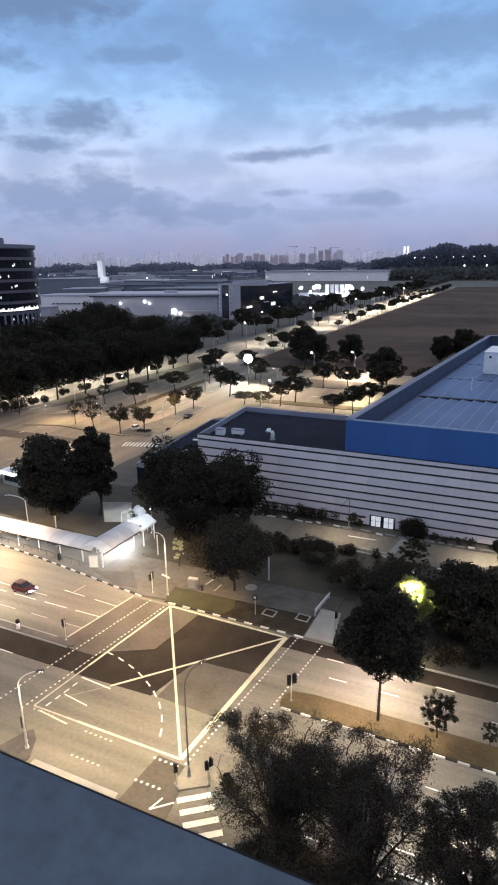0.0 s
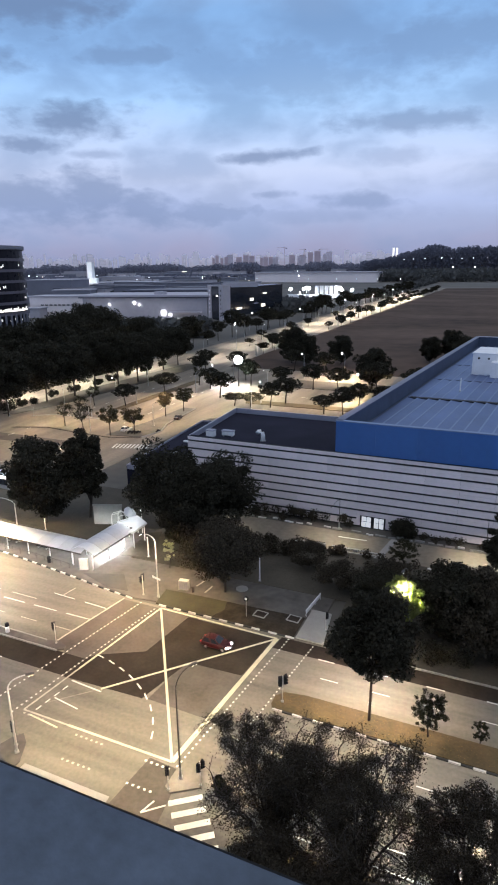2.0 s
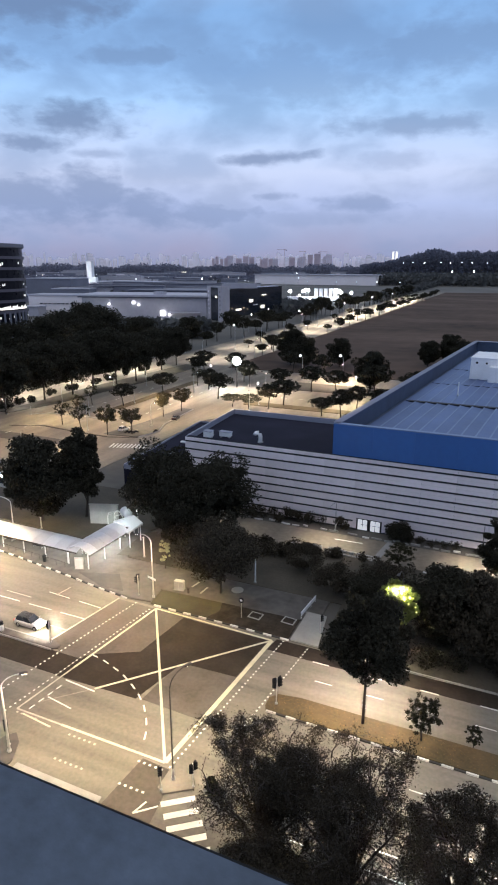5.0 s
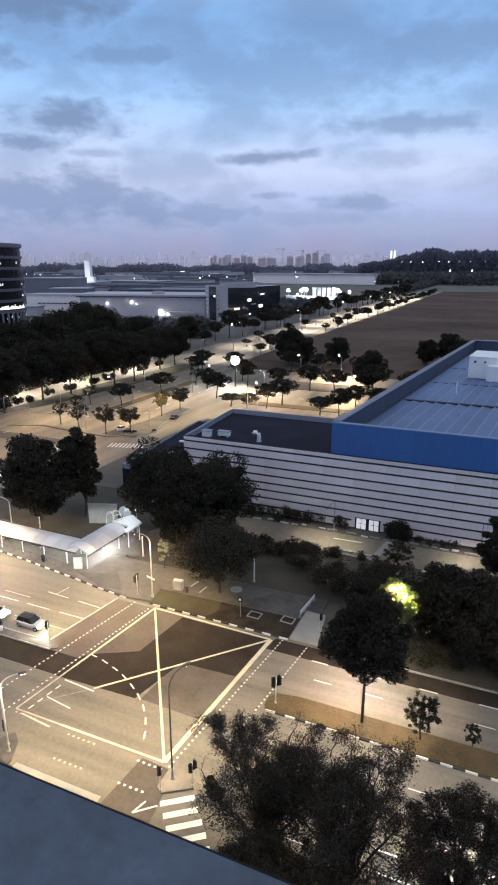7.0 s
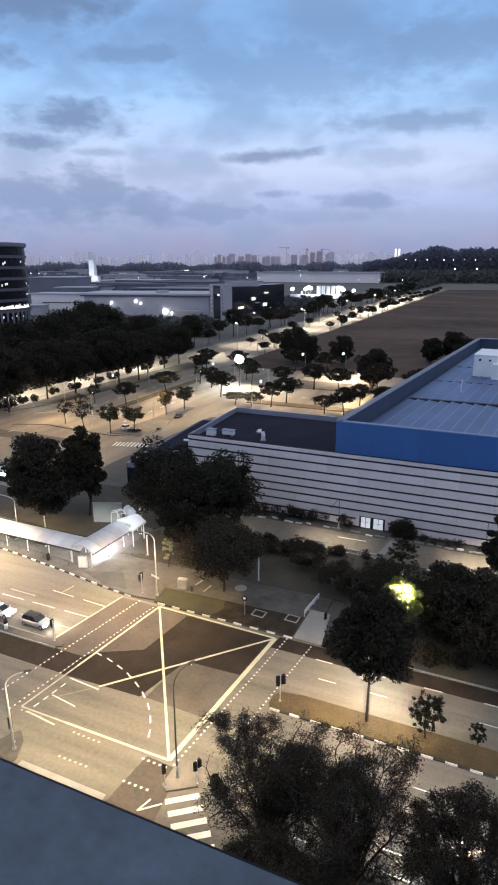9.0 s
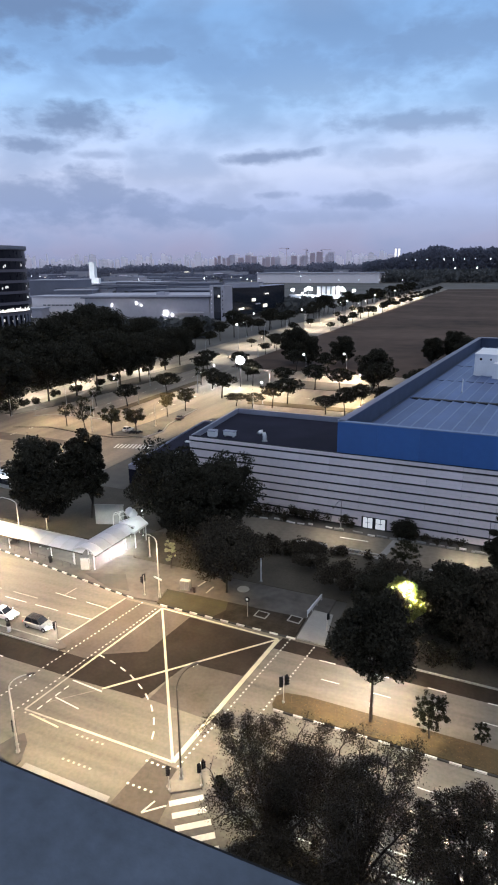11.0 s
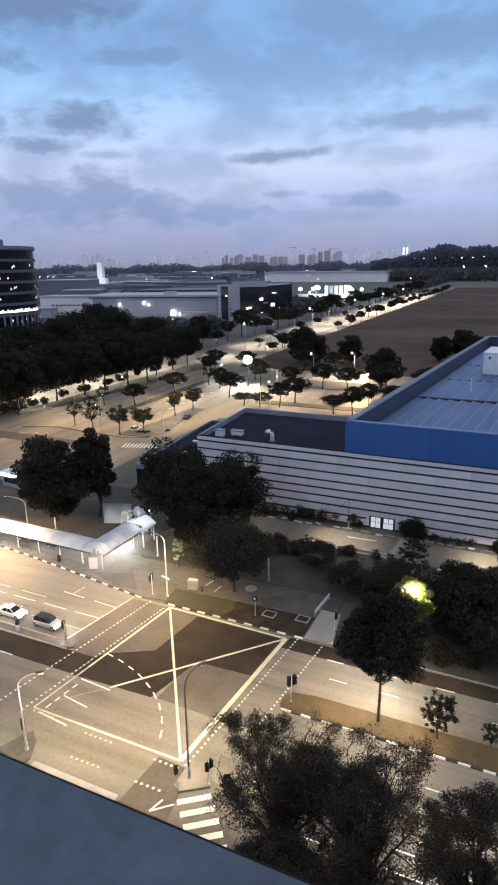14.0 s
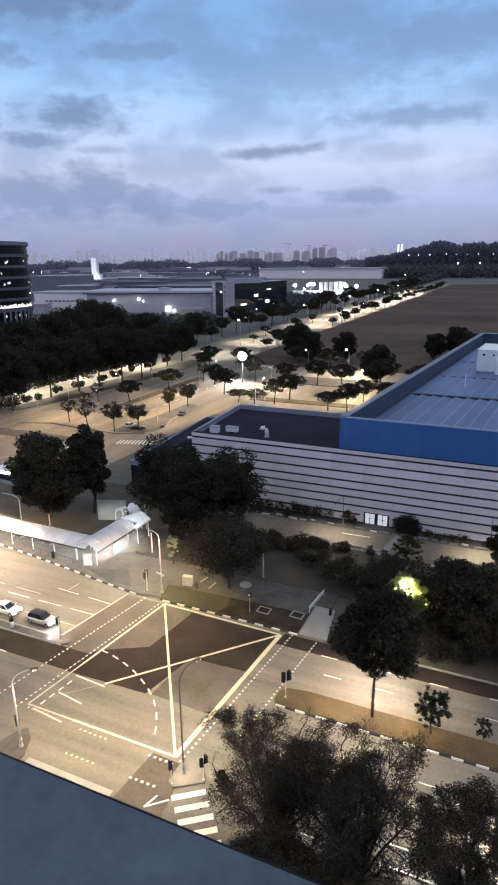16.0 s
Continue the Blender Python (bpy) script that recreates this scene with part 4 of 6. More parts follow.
# place, crown width and height of single trees
for x, y, wide, tall in [(-126.4, 144.5, 0.95, 0.9), (-131, 158, 0.8, 0.8), (-136, 172, 0.9, 0.85), (-118.4, 219.8, 1.1, 0.95)]:
    copy_thing(T_THIN, pose(x, y, 0.1, 0, 0, rng.uniform(0, 360)) @ Matrix.Diagonal((wide, wide, tall, 1)))
for x, y, wide, tall in [(-124.4, 174.8, 1.1, 0.93), (-122.9, 199.6, 1.4, 0.95), (-88.0, 189.4, 1.0, 0.55), (-81.5, 189.2, 1.1, 0.6), (-75.0, 191.3, 1.0, 1.05), (-72.1, 199.0, 1.4, 1.1), (-54.8, 189.0, 1.2, 0.72), (-48.4, 189.7, 1.0, 1.1),
                        (-97.3, 226.1, 1.15, 1.15), (-70.5, 227.0, 1.4, 1.2), (-45.0, 228.0, 1.6, 1.4), (-45.4, 199.6, 0.95, 1.05), (-84.0, 226.0, 1.2, 1.0), (-110.0, 214.0, 1.0, 1.0), (-104.0, 236.0, 1.2, 1.1), (-60.0, 226.5, 1.3, 1.1),
                        (-30.0, 226.0, 1.4, 1.3), (-36.0, 197.0, 1.2, 1.1), (-128.0, 240.0, 1.3, 1.1), (-134.0, 256.0, 1.3, 1.1), (-92.0, 266.0, 1.4, 1.2), (-76.0, 262.0, 1.4, 1.2), (-120.0, 262.0, 1.2, 1.0)]:
    copy_thing(T_UMB, pose(x, y, 0.1, 0, 0, rng.uniform(0, 360)) @ Matrix.Diagonal((wide, wide, tall, 1)) @ Matrix.Diagonal((1 / 1.35, 1 / 1.35, 1 / 1.15, 1)))
for x, y, s in [(-101, 288, 0.98), (-92, 284, 0.8), (-76.7, 293.1, 0.76), (-49.1, 238, 0.85), (-26, 320, 0.85), (-36, 312, 0.7), (-18, 305, 0.75)]:
    put(T_DENSE, x, y, s * 1.1, rng.uniform(0, 6))
for i in range(64):
    y = 300 + 13.5 * i + rng.uniform(-5, 5)
    for x, lo, hi in ((-129, 0.6, 1.0), (-151, 0.5, 0.8), (-177, 0.9, 1.6)):
        if rng.random() < {-129: 0.5, -151: 0.22, -177: 0.85}[x]:
            put(T_UMB, x + rng.uniform(-3, 3), y + rng.uniform(0, 9), rng.uniform(lo, hi), rng.uniform(0, 6), rng.uniform(0.9, 1.3))

LIGHTS = [
    # near junction
    ((-40.2, 37.4, 9.2), 8500, YELLOW), ((-46.6, 66.2, 10.6), 21000, WARM), ((-27.6, 43.6, 12.6), 18000, YELLOW), ((-82.0, 69.6, 8.5), 22000, WARM),
    ((-72, 38, 10), 8000, WARM), ((-9.95, 58.3, 6.6), 16500, NEUTRAL), ((1.6, 40.3, 7.1), 9000, (1.0, 0.88, 0.72)), ((-75, 55, 11), 30000, NEUTRAL), ((14, 42, 7.6), 7000, NEUTRAL),
    # avenue
    ((-138, 118, 11), 9500, ORANGE), ((-108, 122, 11), 14000, ORANGE), ((-130, 150, 11), 19000, ORANGE), ((-104, 160, 11), 20000, ORANGE), ((-113, 190, 11), 24000, NEUTRAL),
    ((-80, 182, 11), 30000, NEUTRAL), ((-50, 206, 11), 38000, NEUTRAL), ((-85, 210, 11), 28000, NEUTRAL), ((-20, 212, 11), 36000, NEUTRAL), ((-101.5, 221, 11.5), 40000, WHITE), ((-65, 252, 11), 60000, NEUTRAL),
    ((-168, 170, 11), 40000, PALE), ((-168, 205, 11), 44000, PALE), ((-165, 245, 11), 50000, PALE)]
LIGHTS += [((-146, 292 + 52 * i, 20), 52000 + 20000 * i, PALE) for i in range(14)]
LIGHTS += [((-350, 472, 8), 110000, WHITE), ((-290, 490, 8), 110000, WHITE), ((-265, 868, 16), 260000, WHITE)]
# assumed lights over the service road; their posts are added, not seen
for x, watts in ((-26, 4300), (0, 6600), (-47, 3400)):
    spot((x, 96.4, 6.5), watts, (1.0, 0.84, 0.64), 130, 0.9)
for place, watts, colour in LIGHTS:
    spot(place, watts, colour, 108 if place[2] > 19 else 150)
spot((-719, 885, 14), 70000, WHITE, 60, 0.5, 0.4, (-718, 928, 34))
spot((-8.8, 65.9, 12.3), 105000, (1.0, 0.98, 0.62), 52, 0.6, 0.45, (-8.9, 68.2, 7.0))
for x in (-90, -80, -70, -62):
    glow((x, 73.2, 2.5), 420, WHITE, 0.2)
glow((-60.4, 77.6, 2.5), 4600, WHITE, 0.2)
# added light, no lamp seen, that brightens the porch roof
glow((-59.0, 82.6, 5.4), 220, WHITE, 0.2)


# ---- street furniture ----
def street_lamp(x, y, h, ax, ay, label="tall pale street lamp with a curved arm", glowing=False, group="street lamps", thin=1.0, paint=None):
    """ax, ay: how far the arm reaches from the pole."""
    paint = paint or STEEL_WHITE
    ob = thing("street_lamp", label, "street lamp", group, at=pose(x, y, 0.02))
    part("base", Shape().tube([(0, 0, 0), (0, 0, 0.35)], 0.22, 10).tube([(0, 0, 0.35), (0, 0, 1.4)], 0.13, 10), STEEL, ob, smooth=True)
    part("pole", Shape().tube([(0, 0, 1.2), (0, 0, h * 0.6), (0, 0, h - min(1.9, h * 0.15))], [0.11 * thin, 0.09 * thin, 0.075 * thin], 8), paint, ob, smooth=True)
    rise = min(1.9, h * 0.15)
    turn = [math.pi / 2 * k / 8 for k in range(9)]
    arc = [(ax * (1 - math.cos(q)), ay * (1 - math.cos(q)), h - rise + rise * math.sin(q)) for q in turn]
    part("arm", Shape().tube(arc, [(0.075 - 0.003 * k) * thin for k in range(9)], 8), paint, ob, smooth=True)
    d = math.degrees(math.atan2(ay, ax))
    head = Shape().slab([(-0.25, -0.13), (0.35, -0.18), (0.6, -0.1), (0.6, 0.1), (0.35, 0.18), (-0.25, 0.13)], -0.05, 0.1)
    hd = part("head", head, STEEL_DARK, ob, at=pose(ax, ay, h, 0, 0, d), bevel=0.03)
    part("lens", Shape().slab([(0.0, -0.12), (0.45, -0.12), (0.45, 0.12), (0.0, 0.12)], -0.066, -0.053), LAMP_GLASS, hd)
    if glowing:
        part("glass_bowl", Shape().tube([(0.2, 0, -0.4), (0.2, 0, -0.3), (0.2, 0, 0.1), (0.2, 0, 0.2)], [0.12, 0.28, 0.28, 0.12], 10), LAMP_WHITE, hd, "bright glass bowl")
    return ob


street_lamp(-42.3, 36.2, 9.2, 1.7, 1.2)
street_lamp(-44.8, 67.8, 10.6, -1.5, -0.9)
street_lamp(-25.1, 39.9, 12.2, 0.9, 1.6, "tall thin dark street lamp with a curved arm", thin=0.75, paint=STEEL_DARK)
street_lamp(-78.6, 74.6, 8.6, -3.4, -1.0)
street_lamp(-10.3, 57.1, 6.9, 0.35, 1.2, "street lamp half hidden in the crown of the median tree", thin=0.7, paint=STEEL_DARK, glowing=True)
street_lamp(-8.6, 68.7, 12.7, -0.2, -2.6, "thin dark street lamp rising out of a tree crown", thin=0.7, paint=STEEL_DARK)
# three posts out of view, added to carry assumed lights on the road
street_lamp(-70.2, 36.0, 10.1, -1.8, 1.8)
street_lamp(-76, 52.1, 11.1, 0.8, 2.7)
street_lamp(14, 40.2, 7.8, 0.0, 1.8)
# added post for an assumed light, placed where the trees hide it
street_lamp(1.6, 37.8, 7.2, 0.0, 2.5, "added street lamp kept hidden in roadside trees", thin=0.7, paint=STEEL_DARK)
# added thin posts, none seen here, to carry the service road lights
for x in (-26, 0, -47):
    street_lamp(x, 101.9, 6.6, 0.0, -5.3, "added thin dark lamp beside the service road", thin=0.6, paint=STEEL_DARK, group="service road lamps")
PLAIN_LAMP = street_lamp(-99.9, 154.5, 7.6, 1.2, 0, "tall plain avenue lamp on a pole", False, "avenue lamps", 0.75, STEEL)
for x, y, s in [(-152.8, 147.9, 1), (-145.3, 167.0, 0.85), (-126.4, 157.9, 0.95), (-145.0, 150.9, 0.42), (-123.2, 180.1, 0.95), (-138.2, 211.3, 1.05), (-124.7, 124.9, 0.4), (-114.5, 141.8, 1.15), (-80, 186, 1), (-85, 214, 1.2), (-20, 214, 1.3), (-112, 205, 1.1)]:
    put(PLAIN_LAMP, x, y, s, rng.uniform(0, 6))
FAR_LAMP = street_lamp(-108, 232, 11, 1.5, 0, "tall avenue lamp with a lit head", True, "avenue lamps", 0.75, STEEL)
for x, y, s in [(-50, 209, 0.95), (-65, 255, 1), (-82, 250, 1), (-137, 187, 0.7), (-112.5, 219, 0.8), (-80.5, 196, 0.75), (-186, 431, 1.2), (-210, 538, 0.9)]:
    put(FAR_LAMP, x, y, s, rng.uniform(0, 6))
for i in range(16):
    for x in (-150, -128, -172):
        if x == -150 or i % 2 == 0:
            put(FAR_LAMP if x == -150 and i % 3 == 1 else PLAIN_LAMP, x, 285 + 42 * i + (0 if x == -150 else 20), 1.4, rng.uniform(0, 6))
mast = thing("floodlight_mast", "tall mast with glaring white floodlights at the far junction", "floodlight", at=pose(-101.5, 223, 0))
part("mast", Shape().tube([(0, 0, 0), (0, 0, 12)], [0.25, 0.14], 8), STEEL_DARK, mast)
ball = [(0.62 * math.sin(math.pi * k / 8) + 0.01, -0.62 * math.cos(math.pi * k / 8)) for k in range(9)]
# ring of extra lamps widens the head to imitate its round glare
for x, z in [(0.0, 0.0)] + [(1.25 * math.cos(math.tau * k / 8), 1.15 * math.sin(math.tau * k / 8)) for k in range(8)]:
    hd = part("floodlight", Shape().tube([(0, 0.6, 0), (0, 0.2, 0)], [0.3, 0.6], 12), STEEL, mast, at=pose(x, 0.1, 11.0 + z))
    part("glass", Shape().tube([(0, y - 0.3, 0) for r, y in ball], [r for r, y in ball], 14), LAMP_WHITE, hd, "glaring lamp glass")
part("crossbar", Shape().box(-2.2, 0.2, 11.3, 2.2, 0.35, 11.45), STEEL, mast)


def signal(x, y, turn, heads=1, size=1.0):
    h = 3.5
    ob = thing("traffic_signal", "black traffic signal on a thin pale pole", "traffic signal", "junction signals", at=pose(x, y, 0.1, 0, 0, turn) @ Matrix.Diagonal((size, size, size, 1)))
    part("foot", Shape().tube([(0, 0, 0), (0, 0, 0.18)], 0.16, 10), STEEL, ob)
    part("pole", Shape().tube([(0, 0, 0.1), (0, 0, h)], 0.055, 8), STEEL_WHITE, ob, smooth=True)
    for k in range(heads):
        sx = 0.0 if heads == 1 else (-0.3 if k == 0 else 0.32)
        hd = part("signal_head", Shape().box(sx - 0.2, -0.32, h - 1.15, sx + 0.2, -0.08, h + 0.05), BLACK, ob, bevel=0.05, at=pose(0, 0, 0, 0, 0, 35 * k))
        part("backboard", Shape().slab([(sx - 0.24, -0.11), (sx + 0.24, -0.11), (sx + 0.24, -0.08), (sx - 0.24, -0.08)], h - 1.2, h + 0.1), BLACK, hd)
        for j in range(3):
            part("visor", Shape().tube([(sx, -0.32, h - 0.15 - 0.36 * j), (sx, -0.5, h - 0.18 - 0.36 * j)], 0.13, 8), BLACK, hd)
    return ob


for x, y, turn, n, size in [(-19.6, 53.7, 35, 2, 1.0), (-51.2, 52.55, -95, 1, 0.9), (-47.2, 67.4, -95, 2, 0.95), (-25.5, 38.3, 10, 1, 0.8), (-22.9, 39.9, 60, 2, 0.8), (-19.0, 69.0, 80, 1, 0.8), (-43.0, 36.9, -60, 2, 0.85)]:
    signal(x, y, turn, n, size)
sign = thing("street_sign", "white street name plate on the lamp pole", "street sign", at=pose(-44.8, 67.72, 3.2, 0, 0, -16))
part("plate", Shape().box(-0.85, -0.15, 0, 0.85, -0.11, 0.32), WHITE_METAL, sign)
part("bracket", Shape().box(-0.1, -0.12, 0.05, 0.1, 0.0, 0.27), STEEL, sign)
stub = thing("service_post", "short dark service post beside the utility cabinet", "post", at=pose(-40.5, 70.9, 0.12))
part("shaft", Shape().box(-0.16, -0.14, 0, 0.16, 0.14, 0.85), STEEL_DARK, stub, bevel=0.03)
part("cap", Shape().box(-0.3, -0.18, 0.85, 0.3, 0.18, 1.0), STEEL_DARK, stub, bevel=0.03)
for k, (pa, pb) in enumerate([((-40.9, 72.7), (-40.5, 74.7)), ((-38.8, 71.5), (-38.6, 73.6))]):
    line("pale paved strip across the pavement", [pa, pb], 0.14, CONCRETE, 0.15, "paving_strip")
cabinet = thing("utility_cabinet", "grey roadside utility cabinet on the pavement", "utility cabinet", at=pose(-42.3, 71.3, 0.12, 0, 0, 8))
part("body", Shape().box(-0.75, -0.4, 0.1, 0.75, 0.4, 1.55), STEEL_WHITE, cabinet, bevel=0.03)
part("plinth", Shape().box(-0.8, -0.45, 0, 0.8, 0.45, 0.1), CONCRETE, cabinet)
part("door", Shape().box(-0.7, -0.43, 0.15, -0.02, -0.41, 1.5), STEEL, cabinet)
part("door", Shape().box(0.02, -0.43, 0.15, 0.7, -0.41, 1.5), STEEL, cabinet)


def post(x, y, h, r, label, name="post", m=STEEL_WHITE, lean=0.0):
    ob = thing(name, label, name.replace("_", " "), at=pose(x, y, 0.1))
    part("shaft", Shape().tube([(0, 0, 0), (lean, 0, h)], [r, r * 0.8], 8), m, ob, smooth=True)
    part("cap", Shape().tube([(lean, 0, h), (lean, 0, h + 0.08)], r * 1.3, 8), m, ob)
    part("foot", Shape().tube([(0, 0, 0), (0, 0, 0.12)], r * 2, 8), CONCRETE, ob)
    return ob


post(-32.4, 78.0, 4.6, 0.13, "white slim post on the shaded verge", "slim_post", WHITE_METAL)
post(-53.3, 78.4, 3.6, 0.12, "white slim post beside the walkway", "slim_post")
post(-77.6, 80.4, 2.2, 0.12, "short pale post behind the shelter", "slim_post")
disc = thing("round_sign", "small round black pedestrian signal with a white face on a grey pole", "road sign", at=pose(-30.4, 68.1, 0.1))
part("pole", Shape().tube([(0, 0, 0), (0, 0, 3.0)], 0.045, 8), STEEL, disc)
part("plate", Shape().tube([(0, 0.06, 2.8), (0, -0.12, 2.8)], 0.36, 18), BLACK, disc, "black round housing")
# white paint stands in for the lit face of the pedestrian signal
part("face", Shape().tube([(0, -0.125, 2.85), (0, -0.15, 2.85)], 0.2, 14), WHITE_METAL, disc, "white disc painted as the lit signal face")
cover = structure("manhole_cover", Shape().tube([(-34.0, 74.7, 0.05), (-34.0, 74.7, 0.165)], 0.95, 20), CONCRETE, "pale round manhole cover in the pavement", "manhole cover")
for x, y in [(-28.7, 69.3), (-23.9, 70.0)]:
    fr = thing("drain_cover", "square drain cover with a pale frame", "drain cover", at=pose(x, y, 0.12, 0, 0, -4))
    for a, b, c, d in [(-0.95, -0.8, 0.95, -0.62), (-0.95, 0.62, 0.95, 0.8), (-0.95, -0.62, -0.77, 0.62), (0.77, -0.62, 0.95, 0.62)]:
        part("frame", Shape().box(a, b, -0.05, c, d, 0.06), CONCRETE, fr)
    part("plate", Shape().box(-0.77, -0.62, -0.05, 0.77, 0.62, 0.04), ASPHALT_DARK, fr)
rail = thing("railing", "white tubular railing beside the crossing ramp", "railing", at=pose(-22.5, 71.2, 0.1, 0, 0, 84))
part("top_rail", Shape().tube([(0, 0, 1.0), (5.2, 0, 1.0)], 0.09, 8), WHITE_METAL, rail)
part("low_rail", Shape().tube([(0, 0, 0.5), (5.2, 0, 0.5)], 0.04, 8), WHITE_METAL, rail)
part("infill_panel", Shape().box(0.1, -0.03, 0.45, 5.1, 0.03, 0.98), WHITE_METAL, rail, "white infill panel")
for k in range(4):
    part("upright", Shape().tube([(1.73 * k, 0, 0), (1.73 * k, 0, 1.0)], 0.04, 8), WHITE_METAL, rail)
bollard = thing("keep_left_bollard", "black and white bollard on the narrow median", "bollard", at=pose(-59.2, 52.1, 0.15))
part("body", Shape().tube([(0, 0, 0), (0, 0, 0.9)], [0.28, 0.24], 10), WHITE_METAL, bollard, smooth=True)
part("top", Shape().tube([(0, 0, 0.9), (0, 0, 1.35)], [0.3, 0.26], 10), BLACK, bollard, smooth=True)
bin_ = thing("litter_bin", "dark litter bin on the pavement", "litter bin", at=pose(-67.8, 70.2, 0.13))
part("body", Shape().tube([(0, 0, 0), (0, 0, 1.0)], [0.3, 0.34], 12), BLACK, bin_, smooth=True)
part("lid", Shape().tube([(0, 0, 1.0), (0, 0, 1.2)], [0.36, 0.2], 12), BLACK, bin_)


# ---- covered walkway and bus shelter ----
def covered_way(label, a, b, width, z, rise, step, lit=True, wall=False):
    ob = thing("covered_walkway", label, "shelter")
    ax, ay = a
    d = math.hypot(b[0] - ax, b[1] - ay)
    turn = math.degrees(math.atan2(b[1] - ay, b[0] - ax))
    ob.matrix_basis = pose(ax, ay, 0, 0, 0, turn)
    n = round(d / step)
    s = d / n
    w = width / 2
    arc = [(-w + 2 * w * k / 8, z + rise * math.sin(math.pi * k / 8)) for k in range(9)]
    sh = Shape()
    v = [(x, y, q + t) for x in (0.02, s - 0.02) for t in (0, 0.06) for y, q in arc]
    f = []
    for k in range(8):
        f += [(k, k + 1, 18 + k + 1, 18 + k), (9 + k + 1, 9 + k, 27 + k, 27 + k + 1), (k + 1, k, 9 + k, 9 + k + 1), (18 + k, 18 + k + 1, 27 + k + 1, 27 + k)]
    f += [(0, 18, 27, 9), (8, 17, 35, 26)]
    me = sh.add(v, f).mesh("roof_panel", SHELTER_ROOF)
    for i in range(n):
        part("roof_panel", me, None, ob, at=pose(s * i, 0, 0))
    post_me = Shape().tube([(0, 0, 0.05), (0, 0, z)], 0.09, 8).mesh("post", WHITE_METAL)
    rib_me = Shape().tube([(0, y, q - 0.06) for y, q in arc], 0.06, 6).mesh("rib", WHITE_METAL)
    for i in range(0, n + 1, 2):
        for y in (-w + 0.5, w - 0.35):
            part("post", post_me, None, ob, at=pose(min(max(s * i, 0.1), d - 0.1), y, 0.06))
        part("rib", rib_me, None, ob, at=pose(min(max(s * i, 0.06), d - 0.06), 0, 0))
    for y in (-w, w):
        part("gutter", Shape().box(0, y - 0.08, z - 0.20, d, y + 0.08, z + 0.02), STEEL_DARK, ob, "dark eaves gutter")
    tube = Shape().box(-0.6, -0.08, z + rise * 0.62, 0.6, 0.08, z + rise * 0.62 + 0.07).mesh("tube_light", TUBE)
    for i in range(n):
        part("tube_light", tube, None, ob, at=pose(s * (i + 0.5), 0, 0))
    return ob


covered_way("long white barrel-roofed bus shelter lit from within", (-112, 73.9), (-61.3, 73.0), 4.5, 2.75, 0.6, 2.4)
covered_way("grey-white barrel-roofed covered walkway", (-61.25, 70.9), (-60.7, 81.4), 5.1, 2.8, 0.95, 2.1)
structure("shelter_floor", Shape().slab([(-112, 78.5), (-112, 73.8), (-64.2, 71.0), (-58.9, 70.7), (-58.2, 88), (-63.5, 88), (-64, 75.6)], 0.0, 0.16), PAVING, "grey paved floor under the covered walkway", "pavement")
back = thing("shelter_wall", "pale low panels along the back of the shelter", "wall", at=pose(-112, 76.2, 0.16, 0, 0, -1.0))
for i in (1, 4, 8, 12):
    part("panel", Shape().box(3.0 * i, -0.04, 0.2, 3.0 * i + 2.85, 0.04, 2.0), WHITE_METAL, back)
porch = thing("porch_roof", "bright white flat canopy at the end of the walkway", "canopy")
part("slab", Shape().slab([(-62.4, 82.4), (-60.6, 86.4), (-57.0, 84.0), (-57.0, 79.6), (-58.0, 79.6), (-58.3, 81.7)], 3.2, 3.5), WHITE_METAL, porch, bevel=0.04)
for x, y in [(-57.4, 80.2), (-57.4, 83.6), (-61.6, 83.0), (-60.4, 85.9)]:
    part("post", Shape().tube([(x, y, 0.1), (x, y, 3.2)], 0.09, 8), WHITE_METAL, porch)
barrel = thing("barrel_canopy", "small white curved canopy beside the steel arch", "canopy", at=pose(-62.3, 86.4, 0.1, 0, 0, -30))
part("shell", Shape().tube([(-1.0, 0, 3.6), (-0.9, 0, 3.6), (0.9, 0, 3.6), (1.0, 0, 3.6)], [0.7, 0.85, 0.85, 0.7], 14), WHITE_METAL, barrel, smooth=True)
for sx in (-0.8, 0.8):
    part("post", Shape().tube([(sx, 0, 0), (sx, 0, 3.0)], 0.09, 8), STEEL_WHITE, barrel)
arch = thing("arched_gate", "grey steel arch behind the walkway", "arch", at=pose(-63.4, 83.6, 0.1, 0, 0, -30))
for k in range(2):
    part("arch_tube", Shape().tube([(2.2 * math.cos(a), 1.3 * k, 2.4 + 2.0 * math.sin(a)) for a in [math.pi * i / 12 for i in range(13)]], 0.10, 8), STEEL_WHITE, arch, smooth=True)
    for sx in (-2.2, 2.2):
        part("leg", Shape().tube([(sx, 1.3 * k, 0), (sx, 1.3 * k, 2.4)], 0.10, 8), STEEL_WHITE, arch)
for a in (30, 60, 90, 120, 150):
    part("tie", Shape().tube([(2.2 * math.cos(radians(a)), 0, 2.4 + 2 * math.sin(radians(a))), (2.2 * math.cos(radians(a)), 1.3, 2.4 + 2 * math.sin(radians(a)))], 0.06, 6), STEEL_WHITE, arch)
wallp = thing("garden_wall", "pale wall panel under the trees beside the walkway", "wall", at=pose(-70.6, 86.2, 0.1, 0, 0, 20))
part("wall_panel", Shape().box(0, -0.12, 0, 5.6, 0.12, 3.9), CONCRETE, wallp, bevel=0.03)
part("coping", Shape().box(-0.1, -0.2, 3.9, 5.7, 0.2, 4.05), CONCRETE, wallp)
kiosk = thing("guard_kiosk", "small kiosk with a bright white flat roof among the trees", "kiosk", at=pose(-102.8, 95.6, 0.05, 0, 0, -5))
